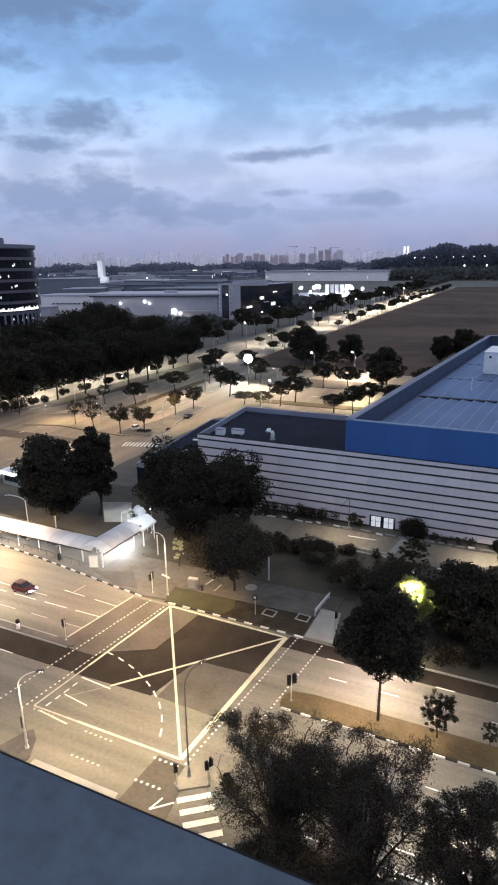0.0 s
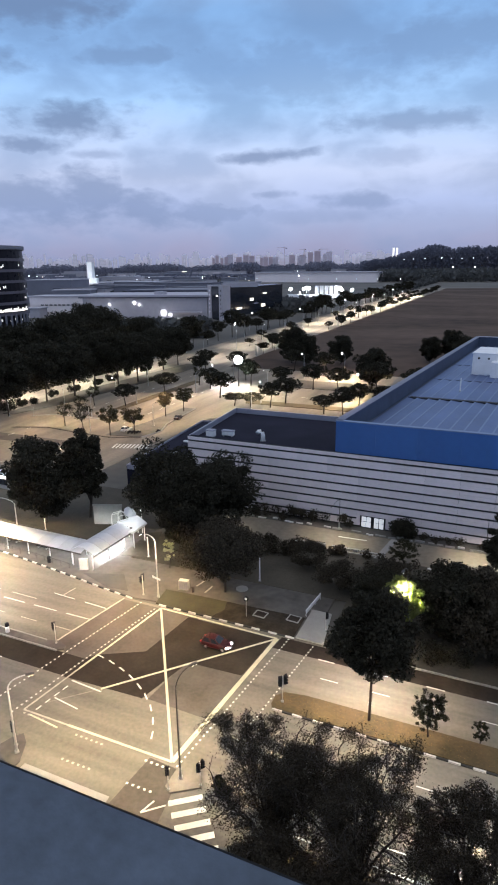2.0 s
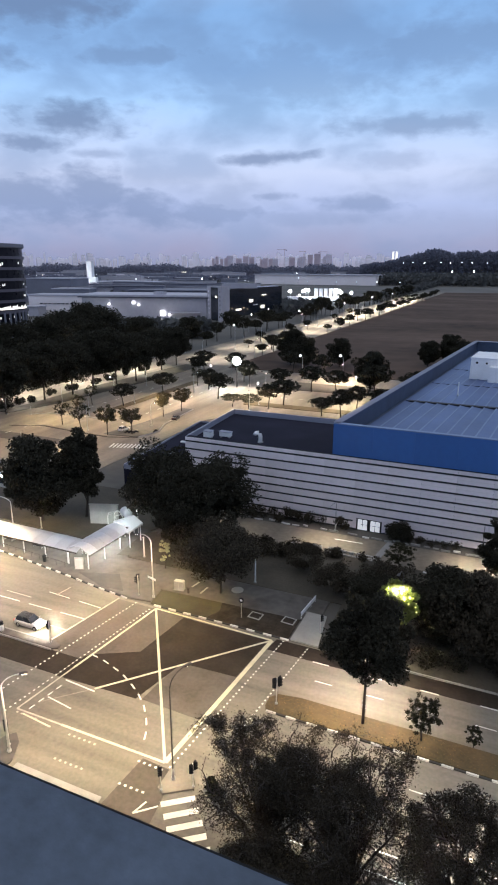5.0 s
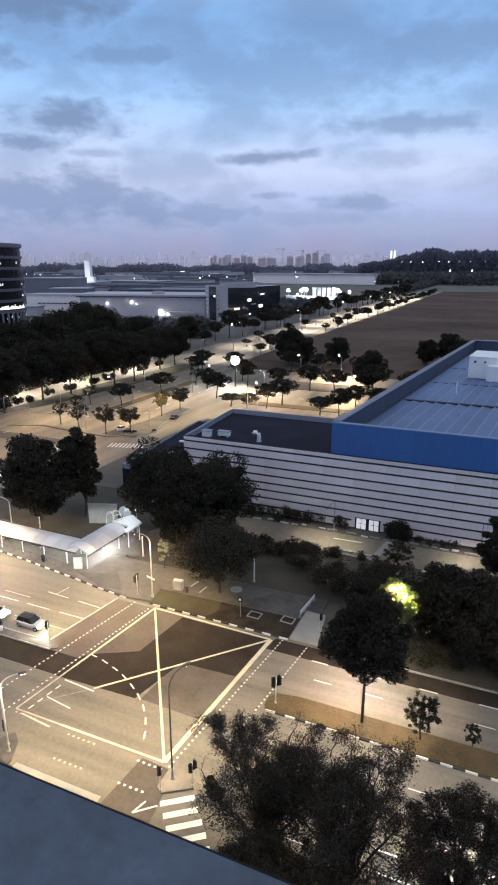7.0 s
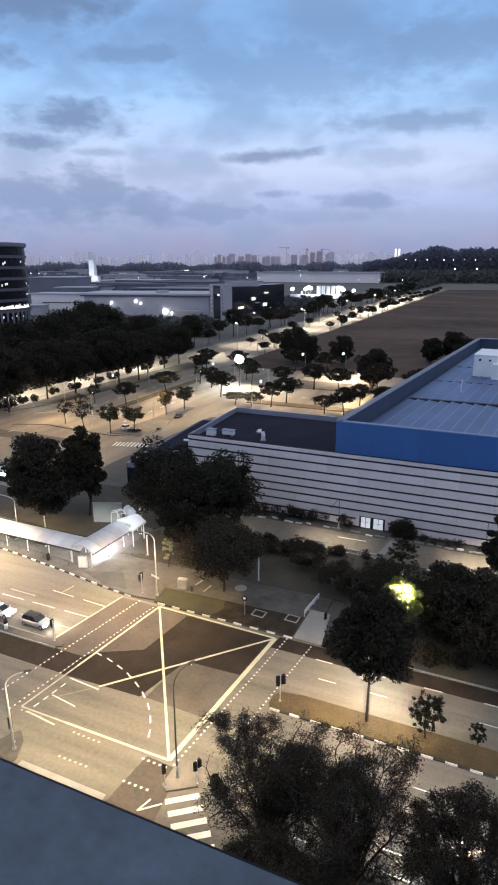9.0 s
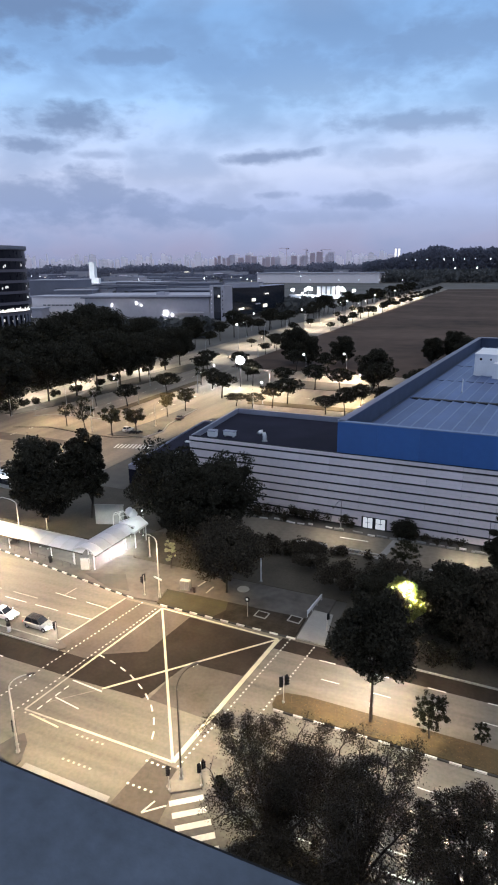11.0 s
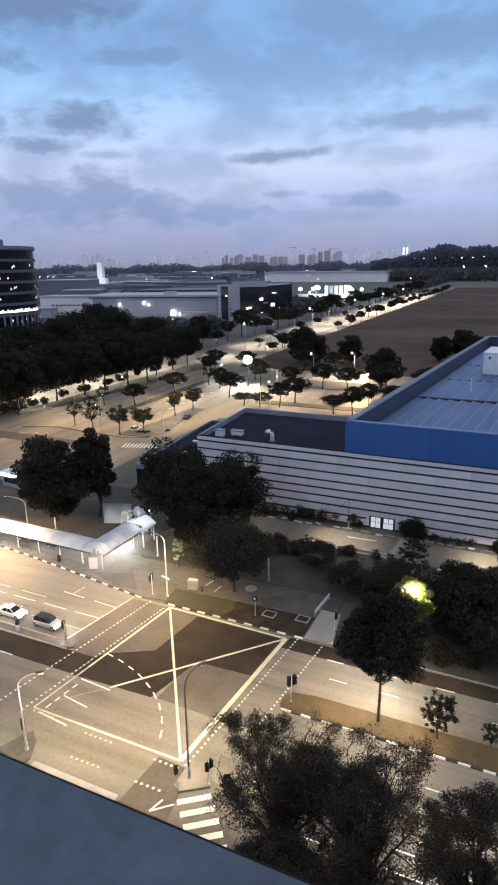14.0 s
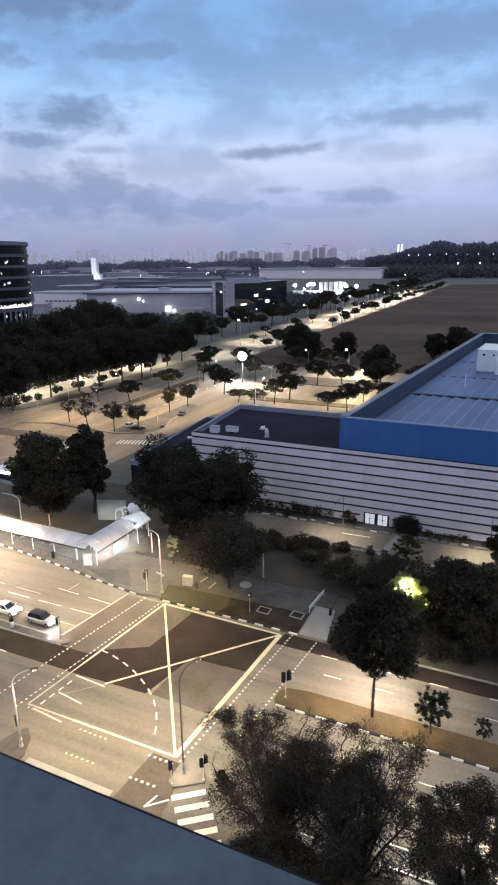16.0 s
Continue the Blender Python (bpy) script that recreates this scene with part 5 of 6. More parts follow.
part("body", Shape().box(-2.9, -1.2, 0, 2.9, 1.2, 3.0), CONCRETE, kiosk)
part("roof", Shape().box(-3.6, -1.5, 3.0, 3.6, 1.5, 3.3), WHITE_METAL, kiosk, "bright white flat roof", bevel=0.04)
part("window", Shape().box(-2.2, -1.26, 1.0, 2.2, -1.21, 2.3), GLASS_DARK, kiosk)
# added glowing strip; it gives the kiosk its bright, lit white patch
part("roof_glow_strip", Shape().box(-3.55, -1.56, 2.62, 3.55, -1.5, 3.28), TUBE, kiosk, "glowing strip added for the bright lit roof")
structure("verge", Shape().slab([(-58.0, 77.0), (-53.2, 78.4), (-56.4, 88), (-58.4, 86.4)], -0.3, 0.17), GRASS_DARK, "dark lawn corner beside the walkway", "verge")
ad = thing("poster_panel", "upright white lit poster panel at the shelter end", "poster panel", at=pose(-60.6, 70.3, 0.06, 0, 0, 22))
part("frame", Shape().box(-0.75, -0.12, 0.1, 0.75, 0.12, 2.2), STEEL, ad, bevel=0.03)
part("poster", Shape().box(-0.65, -0.15, 0.2, 0.65, -0.125, 2.1), WHITE_METAL, ad, "plain white poster face")
for x in (-100, -93, -86.5, -79.5, -72.5):
    b = thing("bench", "dark slatted bench under the shelter roof", "bench", "shelter benches", at=pose(x, 74.4 - (x + 100) * 0.02, 0.16, 0, 0, -1.0))
    for k in range(4):
        part("slat", Shape().box(-1.2, -0.24 + 0.13 * k, 0.42, 1.2, -0.14 + 0.13 * k, 0.47), BLACK, b)
    for sx in (-0.9, 0.9):
        part("leg", Shape().box(sx - 0.05, -0.2, 0, sx + 0.05, 0.24, 0.42), STEEL, b)
rails = thing("guard_rail", "dark pedestrian guard rail along the bus stop", "railing", at=pose(-92, 72.4, 0.15, 0, 0, -5.2))
part("top_rail", Shape().tube([(0, 0, 0.95), (29, 0, 0.95)], 0.05, 6), STEEL_DARK, rails)
for k in range(16):
    part("upright", Shape().tube([(1.93 * k, 0, 0), (1.93 * k, 0, 0.95)], 0.035, 6), STEEL_DARK, rails)


# ---- hedges and shrubs ----
def shrub(label, seed, x0, y0, x1, y1, height, width, leaves, size=0.16, m=LEAF_GREY, name="hedge"):
    r = np.random.default_rng(seed)
    n = max(4, int(math.hypot(x1 - x0, y1 - y0) / width * 2.2))
    s = r.uniform(0, 1, n)
    c = np.stack([x0 + (x1 - x0) * s + r.normal(0, 0.2, n), y0 + (y1 - y0) * s + r.normal(0, width * 0.25, n), height * r.uniform(0.25, 0.75, n)], 1)
    cr = width * r.uniform(0.35, 0.65, n)
    k = r.integers(0, n, leaves)
    d = r.normal(size=(leaves, 3))
    d /= np.linalg.norm(d, axis=1)[:, None]
    p = c[k] + d * (cr[k] * r.uniform(0.4, 1.05, leaves))[:, None]
    p[:, 2] = np.abs(p[:, 2]) + 0.05
    a = r.normal(size=(leaves, 3))
    a /= np.linalg.norm(a, axis=1)[:, None]
    b = np.cross(a, r.normal(size=(leaves, 3)))
    b /= np.linalg.norm(b, axis=1)[:, None]
    q = (size * r.uniform(0.6, 1.4, leaves))[:, None]
    v = np.stack([p - a * q, p + b * q * 0.55, p + a * q, p - b * q * 0.55], 1).reshape(-1, 3)
    me = bpy.data.meshes.new("leaves")
    me.from_pydata(v.tolist(), [], np.arange(leaves * 4).reshape(-1, 4).tolist())
    me.materials.append(m)
    return tagged(new(name, me), label, name, kind="stuff")


shrub("uneven dark hedge at the foot of the clad building", 21, -58, 102.8, -24, 103.2, 2.5, 1.9, 8000)
shrub("uneven dark hedge at the foot of the clad building", 22, -17, 102.6, 40, 103.0, 1.4, 1.3, 6000)
shrub("dark rounded bush by the loading doors", 23, -15.6, 102.5, -12.2, 102.3, 4.4, 2.9, 5200, m=LEAF_DARK, name="bush")
copy_thing(T_SMALL, pose(-12.3, 91.9, 0.1, 0, 0, 70) @ Matrix.Diagonal((1.35, 1.35, 0.8, 1)))
shrub("scrubby greyish hedge along the service road", 25, -48, 91.3, -16, 91.5, 1.9, 1.6, 7000)
shrub("scrubby greyish hedge along the service road", 26, -10, 91.2, 34, 91.6, 1.5, 1.5, 6000)
shrub("clump of scrub on the dark verge", 27, -52, 87, -30, 88, 2.6, 2.4, 6000)
shrub("low dark scrub under the verge trees", 29, -15, 74, 30, 74, 2.2, 2.6, 8000)
shrub("low dark scrub between kerb and trees", 43, -6, 68.6, 34, 68.8, 1.9, 2.4, 9000, 0.15, LEAF_DARK)
# added tree: stands in for lamp-lit leaves of the larger dark tree
tree("small tree standing in for lamp-lit leaf patches", 28, 5.0, 1.3, 1.7, 30, 1900, 0.13, LEAF_LAMPLIT, open_=0.2, clump=(0.1, 0.24), core=0.0, at=pose(-47.8, 76.2, 0.1), name="young_tree")
shrub("low shrubs beside the corner island", 30, -21.6, 40.4, -19.6, 38.8, 1.6, 1.0, 1500, m=LEAF_WARM, name="bush")
for k, (y0, y1, h) in enumerate([(160, 166, 2.6), (175, 178, 3.4), (187, 193, 2.2), (203, 205, 3.2), (213, 218, 2.4), (227, 230, 3.4), (240, 246, 2.6), (256, 262, 3.0)]):
    shrub("dark bush between the avenue trunks", 60 + k, -160, y0, -159, y1, h, 2.6, 900, 0.3, LEAF_DARK, "bush")
shrub("dark undergrowth below the avenue trees", 41, -163, 118, -160, 158, 3.0, 4.0, 3000, 0.35, LEAF_DARK, "undergrowth")
shrub("dark undergrowth below the avenue trees", 42, -176, 150, -172, 262, 3.0, 4.0, 5000, 0.4, LEAF_DARK, "undergrowth")


def rough_edge(label, x0, x1, y, seed, big):
    """A broken row of worn kerb stones and pale rubble."""
    r = random.Random(seed)
    ob = thing("rough_kerb", label, "kerb", kind="structure")
    x = x0
    while x < x1:
        n, h = r.uniform(0.5, 1.9), r.uniform(0.12, 0.34) * big
        if r.random() < 0.72:
            part("kerb_stone", Shape().box(-n / 2, -0.2 * big, -0.05, n / 2, 0.2 * big, h), KERB_WHITE if r.random() < 0.35 else CONCRETE, ob, at=pose(x, y + r.uniform(-0.35, 0.35), 0.05, 0, 0, r.uniform(-9, 9)))
        x += n + r.uniform(0.05, 0.9)


rough_edge("broken pale kerb stones below the clad wall", -48, 40, 101.6, 5, 0.8)
rough_edge("broken pale kerb stones beside the verge", -31, -17.5, 93.8, 6, 1.5)
rough_edge("broken pale kerb stones beside the verge", -8, 40, 92.0, 7, 1.0)
line("pale concrete kerb strip beside the service road", [(-25.2, 94.5), (-19.2, 94.4), (-15.8, 94.1)], 0.22, CONCRETE, 0.12, "road_edge")
line("pale concrete kerb strip beside the service road", [(-25.3, 92.9), (-20.0, 93.0), (-15.7, 93.4)], 0.16, CONCRETE, 0.12, "road_edge")
line("pale concrete drive from the service road", [(-15.4, 101), (-16.8, 92.6), (-18.5, 89)], 0.55, CONCRETE, 0.1, "road_edge")
put(T_DENSE2, 3.4, 90.5, 0.85, 1.0, 0.8, 0.1)
# added post lamp, not seen, to go with the porch light
wl = thing("walkway_lamp", "added small white lamp on a post by the walkway end", "lamp", at=pose(-59.2, 85.6, 0.1))
part("post", Shape().tube([(0, 0, 0), (0, 0, 5.0)], 0.07, 8), STEEL_WHITE, wl)
part("head", Shape().tube([(0, -0.05, 5.0), (0, -0.6, 5.05)], 0.1, 8), STEEL_WHITE, wl)
part("lens", Shape().box(-0.12, -0.6, 4.9, 0.12, -0.2, 4.94), LAMP_GLASS, wl)


# ---- far buildings ----
FAR_WALL = mat("far pale wall", (0.42, 0.39, 0.42), 0.8, spread=0.12, fine=0.3, broad=0.02, bump=0)
FAR_GREY = mat("far grey wall", (0.19, 0.19, 0.23), 0.8, spread=0.15, fine=0.3, broad=0.02, bump=0)
FAR_DARK = mat("far dark roof", (0.10, 0.10, 0.13), 0.8, spread=0.2, fine=0.3, broad=0.02, bump=0)
FAR_ROOF = mat("far pale roof", (0.42, 0.40, 0.45), 0.6, spread=0.1, fine=0.3, broad=0.02, bump=0)
SHED_WALL = mat("pale beige sheeting", (0.88, 0.78, 0.76), 0.7, spread=0.08, fine=0.3, broad=0.02, bump=0)
TOWER_BAND = mat("mauve tower band", (0.11, 0.095, 0.115), 0.6, spread=0.15, fine=0.3, broad=0.02, bump=0)
# walls paled towards the sky tone: haze put into the base colour
SKYLINE = mat("tower wall paled with haze", (0.90, 0.85, 0.90), 0.9, spread=0.1, fine=0.1, broad=0.01, bump=0, vary=0.16)
# far leaf colours paled, two of them bluish, to put haze in them
FAR_TREES = leaf_mat("far foliage paled by haze", (0.10, 0.10, 0.098), 0.25)
HAZE_TREES = leaf_mat("far foliage tinted with haze", (0.19, 0.19, 0.24), 0.2)
HILL_TREES = leaf_mat("hill foliage tinted with haze", (0.135, 0.14, 0.18), 0.2)
FACADE_GLASS = mat("dark tinted facade glass", (0.014, 0.013, 0.018), 0.3, spread=0.3, fine=0.4, broad=0.05, bump=0.0, spec=0.12)
PODIUM_LIT = lamp_mat("lit podium window", (1.0, 0.95, 0.90), 1.1)
# weak window glow; on skyline towers it also lifts them towards the haze
DIM_GLOW = lamp_mat("dim pinkish window glow", (0.80, 0.74, 0.82), 0.2)
TOWER_WHITE = mat("white rendered tower", (0.92, 0.91, 0.92), 0.8, spread=0.05, bump=0)
# red site light and far haze are put into this colour
REDLIT_STEEL = mat("steel reddened by site light and paled by haze", (0.72, 0.58, 0.61), 0.7, spread=0.1)


def wall_box(ob, name, pts, z0, z1, m, label="", **k):
    return part(name, Shape().slab(pts, z0, z1), m, ob, label, **k)


def quad(a, b, depth):
    """A plan rectangle whose front runs from a to b and which reaches depth metres behind it."""
    d = math.hypot(b[0] - a[0], b[1] - a[1])
    nx, ny = -(b[1] - a[1]) / d * depth, (b[0] - a[0]) / d * depth
    return [a, b, (b[0] + nx, b[1] + ny), (a[0] + nx, a[1] + ny)]


def round_tower():
    cx, cy, r = -247.0, 226.0, 25.6
    ob = thing("office_tower", "round dark glass office tower with pale floor bands", "building", at=pose(cx, cy, 0))
    ring = lambda q: [(q * math.cos(math.tau * k / 48), q * math.sin(math.tau * k / 48)) for k in range(48)]
    part("glass_core", Shape().slab(ring(r - 0.6), 0, 57.3), FACADE_GLASS, ob, "dark curtain glass")
    for k in range(11):
        z = 6 + 5.05 * k
        if 1 <= k <= 3:
            continue
        part("floor_band", Shape().slab(ring(r), z, z + 1.3), TOWER_BAND, ob)
    part("roof_edge", Shape().slab(ring(r + 0.4), 56.9, 58.5), FAR_GREY, ob)
    part("penthouse", Shape().slab(ring(r * 0.45), 58.4, 62), FAR_GREY, ob)
    lit = Shape().box(-0.28, 0, -0.9, 0.28, 0.1, 0.1).mesh("lit_window", PODIUM_LIT)
    rr = random.Random(8)
    for k in (3, 4, 5, 6, 7, 8):
        for j in range(64):
            if rr.random() < 0.2:
                a = -100 + 2.2 * j
                part("lit_window", lit, None, ob, at=pose((r - 0.55) * math.cos(radians(a)), (r - 0.55) * math.sin(radians(a)), 9.2 + 5.05 * k + rr.uniform(-0.4, 0.7), 0, 0, a + 90))
    rp = random.Random(18)
    for j in range(46):
        a = -110 + 3.1 * j
        tall = rp.uniform(0.7, 1.7)
        part("podium_window", Shape().box(-0.55, 0, 0.0, 0.55, 0.15, tall), PODIUM_LIT if rp.random() < 0.8 else WINDOW_LIT, ob, at=pose((r - 0.5) * math.cos(radians(a)), (r - 0.5) * math.sin(radians(a)), 28.0, 0, 0, a + 90))
    for j in range(20):
        a = -110 + 7 * j
        part("column", Shape().tube([(0, 0, 0), (0, 0, 26.6)], 0.5, 8), FAR_GREY, ob, at=pose((r - 0.2) * math.cos(radians(a)), (r - 0.2) * math.sin(radians(a)), 0))


round_tower()
hall = thing("exhibition_hall", "wide pale grey hall with an overhanging flat roof", "building")
q = quad((-387, 485), (-268, 519), 60)
wall_box(hall, "wall", q, 0, 20.5, FAR_WALL)
wall_box(hall, "roof", quad((-392, 480), (-264, 517), 68), 20.5, 22.2, FAR_ROOF, "pale overhanging roof")
wall_box(hall, "soffit", quad((-390, 482.5), (-265, 518), 64), 19.4, 20.5, FAR_DARK, "shadowed roof edge")
for x, y, z, w in [(-360.1, 492.7, 13.4, 0.9), (-336.4, 499.4, 15.0, 1.1), (-331.7, 500.8, 13.0, 0.7), (-308.8, 507.3, 5.5, 2.2), (-302.5, 509.0, 4.0, 1.0)]:
    part("wall_light", Shape().box(x - w, y - 1.6, z - w, x + w, y - 0.8, z + w), TUBE, hall, "bright light on the hall wall", bevel=0.3)
part("porch_roof", Shape().slab([(-300, 500), (-270, 508.6), (-272, 515), (-302, 507)], 6.0, 6.8), FAR_ROOF, hall, "pale porch roof")
part("rooftop_unit", Shape().box(-322, 512, 22.2, -312, 520, 25), FAR_ROOF, hall)
office = thing("office_block", "office block with a pale stair tower and black glass wing", "building")
wall_box(office, "stair_tower", quad((-267, 519), (-261, 514.3), 12), 0, 31, FAR_WALL)
wall_box(office, "glazed_core", quad((-261, 514.8), (-248, 504.3), 12), 0, 30, GLASS_DARK)
wall_box(office, "pale_fin", quad((-248, 503.8), (-242, 499), 8), 0, 31.5, FAR_WALL)
wall_box(office, "glass_wing", [(-241.5, 500), (-229, 620), (-245, 630), (-255, 512)], 3, 29, GLASS_DARK)
wall_box(office, "roof_sign", [(-251, 520), (-224.5, 540), (-226, 542), (-252.5, 522)], 28.9, 33.4, FAR_ROOF, "pale plant screen on the roof")
for x, y, z, w, h in [(-236.3, 549, 15.3, 7, 2.6), (-238.9, 523, 8.6, 27, 1.7), (-233.8, 572, 8.4, 8, 3.0), (-233.4, 575, 20.9, 8, 1.0), (-235.5, 556, 12.0, 40, 0.9)]:
    part("lit_strip", Shape().box(x, y, z, x + 0.9, y + w, z + h), WINDOW_LIT if h > 0.95 else FAR_ROOF, office, "lit window strip")
for k in range(6):
    part("window", Shape().box(-0.5, -0.1, 0, 0.5, 0.3, 1.6), DIM_GLOW, office, "pale stair window", at=pose(-264, 516.6, 6 + 3.9 * k, 0, 0, -38))
    part("window", Shape().box(-0.5, -0.1, 0, 0.5, 0.3, 1.6), GLASS_DARK, office, at=pose(-245, 501.3, 6 + 3.9 * k, 0, 0, -38))
part("lit_room", Shape().box(-1.6, -0.2, 0, 1.6, 0.2, 1.6), WINDOW_LIT, office, "lit room behind the glass", at=pose(-251.5, 506.9, 21, 0, 0, -38))
for n, a, b, dep, h, m in [("shed", (-467, 499), (-409, 514), 32, 19, SHED_WALL), ("shed", (-698, 744), (-624, 759), 60, 30, FAR_GREY), ("shed", (-755, 922), (-703, 931), 60, 20, FAR_WALL),
                           ("shed", (-610, 700), (-560, 720), 40, 17, FAR_GREY), ("shed", (-520, 760), (-330, 800), 80, 15, FAR_DARK)]:
    o = thing("factory_shed", "low grey factory shed with a flat roof", "building", "far sheds")
    wall_box(o, "wall", quad(a, b, dep), 0, h, m)
    wall_box(o, "roof", quad((a[0] - 1, a[1] - 1), (b[0] + 1, b[1] - 1), dep + 2), h, h + 1.2, FAR_ROOF if m is not FAR_DARK else FAR_GREY)
o = thing("white_tower", "slim white tower standing over the sheds", "tower")
wall_box(o, "shaft", quad((-724, 927), (-714, 929), 10), 0, 58, TOWER_WHITE)
wall_box(o, "annexe", quad((-714, 929), (-707, 931), 10), 0, 30, TOWER_WHITE)
o = thing("factory_shed", "pale low block with a row of dark windows beside the hall", "building", "far sheds")
wall_box(o, "wall", quad((-484, 470), (-436, 478), 14), 0, 9, FAR_WALL)
wall_box(o, "roof", quad((-485, 469), (-435, 477), 16), 9, 10, FAR_ROOF)
for k in range(9):
    part("window", Shape().box(-1.6, -0.3, 0, 1.6, 0.1, 1.1), GLASS_DARK, o, at=pose(-453 + 4.6 * k, 502.1 + 1.19 * k, 10.5, 0, 0, 14.5))
o = thing("long_shed", "very long pale shed across the far plain", "building")
wall_box(o, "wall", quad((-722, 1718), (-354, 1709), 90), 0, 27, SHED_WALL)
wall_box(o, "roof", quad((-726, 1714), (-350, 1705), 98), 27, 29, FAR_ROOF)
rr = random.Random(12)
for i in range(60):
    dist = rr.uniform(750, 2600)
    az = radians(rr.uniform(-47, -12))
    x, y = dist * math.sin(az), dist * math.cos(az)
    if y < 640 or (x > -190 and y < 1500) or (abs(y - 1700) < 180 and -800 < x < -300) or (x > -320 and y < 1000) or (az > radians(-24) and 950 < dist < 1800):
        continue
    w, dep, h = rr.uniform(40, 160), rr.uniform(30, 80), rr.uniform(8, 20)
    o = thing("factory_shed", "low far industrial shed", "building", "far sheds", at=pose(x, y, 0, 0, 0, rr.uniform(-8, 30)))
    part("wall", Shape().box(-w / 2, 0, 0, w / 2, dep, h), rr.choice([FAR_WALL, FAR_GREY, FAR_GREY]), o)
    part("roof", Shape().box(-w / 2 - 1, -1, h, w / 2 + 1, dep + 1, h + 1.2), rr.choice([FAR_ROOF, FAR_DARK, FAR_GREY]), o)
for i in range(20):
    az, dist = radians(rr.uniform(-46, -14)), rr.uniform(2700, 3250)
    w, h = rr.uniform(50, 150), rr.uniform(16, 32)
    o = thing("far_block", "low hazy block far across the plain", "building", "far blocks", at=pose(dist * math.sin(az), dist * math.cos(az), 0, 0, 0, -math.degrees(az) + rr.uniform(-15, 15)))
    part("wall", Shape().box(-w / 2, 0, 0, w / 2, 30, h), rr.choice([FAR_WALL, FAR_WALL, FAR_GREY]), o)
    part("roof", Shape().box(-w / 2 - 1, -1, h, w / 2 + 1, 31, h + 1.5), rr.choice([FAR_ROOF, FAR_GREY]), o)
    if rr.random() < 0.5:
        part("lit_strip", Shape().box(-w * 0.2, -0.8, h * 0.6, w * 0.1, -0.1, h * 0.6 + 2.2), DIM_GLOW, o, "dimly lit window strip")
yard = thing("floodlit_yard", "white hoarding of a glaring floodlit yard", "hoarding")
part("hoarding", Shape().strip([(-318, 884), (-222, 902)], 0.5, 0, 6), WHITE_METAL, yard)
for k in range(5):
    o = thing("storage_silo", "tall white cabin block in the floodlit yard", "silo", "yard cabins", at=pose(-275.5 + 7.2 * k, 895 + 1.1 * k, 0, 0, 0, 9))
    part("body", Shape().box(-2.6, 0, 0, 2.6, 6, 17.5), TOWER_WHITE, o, bevel=0.3)
    part("roof", Shape().box(-2.8, -0.2, 17.5, 2.8, 6.2, 18.2), FAR_ROOF, o)
YARD_LAMP = thing("yard_floodlight", "tall yard mast with a glaring white lamp", "floodlight", "yard floodlights", at=pose(-313.4, 886, 0))
part("mast", Shape().tube([(0, 0, 0), (0, 0, 14)], 0.35, 6), STEEL, YARD_LAMP)
# lamp built far too large, so that its size imitates glare
part("lamp", Shape().tube([(0, -0.5, 11.5), (0, -0.5, 12.2), (0, -0.5, 14.8), (0, -0.5, 15.5)], [1.2, 2.2, 2.2, 1.0], 10), LAMP_WHITE, YARD_LAMP, "glaring white lamp")
for x, y, s in [(-293, 886, 1.0), (-289.4, 889, 1.15), (-285.5, 888, 1.1), (-244, 894, 1.05), (-240, 897, 1.1), (-236.5, 896, 0.9), (-222.3, 900, 0.9), (-298, 884, 0.6)]:
    put(YARD_LAMP, x, y, s, 0)
for i in range(230):
    az = radians(rr.uniform(-46.5, -8) if i % 4 else rr.uniform(-30, -13))
    dist = rr.uniform(4150, 4600)
    w, h = rr.uniform(10, 40), rr.choice([84, 92, 100, 106, 112, 120, 134]) * rr.uniform(0.88, 1.06)
    part_ob = thing("housing_tower", "pale hazy residential tower on the skyline", "building", "skyline", at=pose(dist * math.sin(az), dist * math.cos(az), 0, 0, 0, -math.degrees(az) + rr.uniform(-20, 20)))
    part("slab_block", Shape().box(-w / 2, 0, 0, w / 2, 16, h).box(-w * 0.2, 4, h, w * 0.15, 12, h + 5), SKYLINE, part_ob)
    # corridor strips added broad, so their glow lightens the tower like haze
    front = Shape()
    for k in range(int(h / 9)):
        front.box(-w * 0.46, -0.5, 6 + 9 * k, w * 0.46, -0.1, 6 + 9 * k + rr.uniform(3.5, 6.0))
    part("lightening_glow", front, DIM_GLOW, part_ob, "rows of corridor glow that lighten the hazy tower")
for az in (-10.35, -10.05):
    o = thing("housing_tower", "slim bright white tower on the skyline", "building", "skyline", at=pose(4100 * math.sin(radians(az)), 4100 * math.cos(radians(az)), 0, 0, 0, -az))
    part("slab_block", Shape().box(-7, 0, 0, 7, 14, 150), TOWER_WHITE, o)
    # glowing sheet added to give the tower its white brightness
    part("lightening_glow", Shape().box(-5.5, -0.5, 40, 5.5, -0.1, 146), PODIUM_LIT, o, "glowing sheet that whitens the tower front")


RIDGE_AZ, RIDGE = [-13.5, -11.75, -9.7, -8.3, -6.6, -5.0, -3.4, 0, 14], [28, 46, 62, 84, 98, 82, 90, 90, 80]


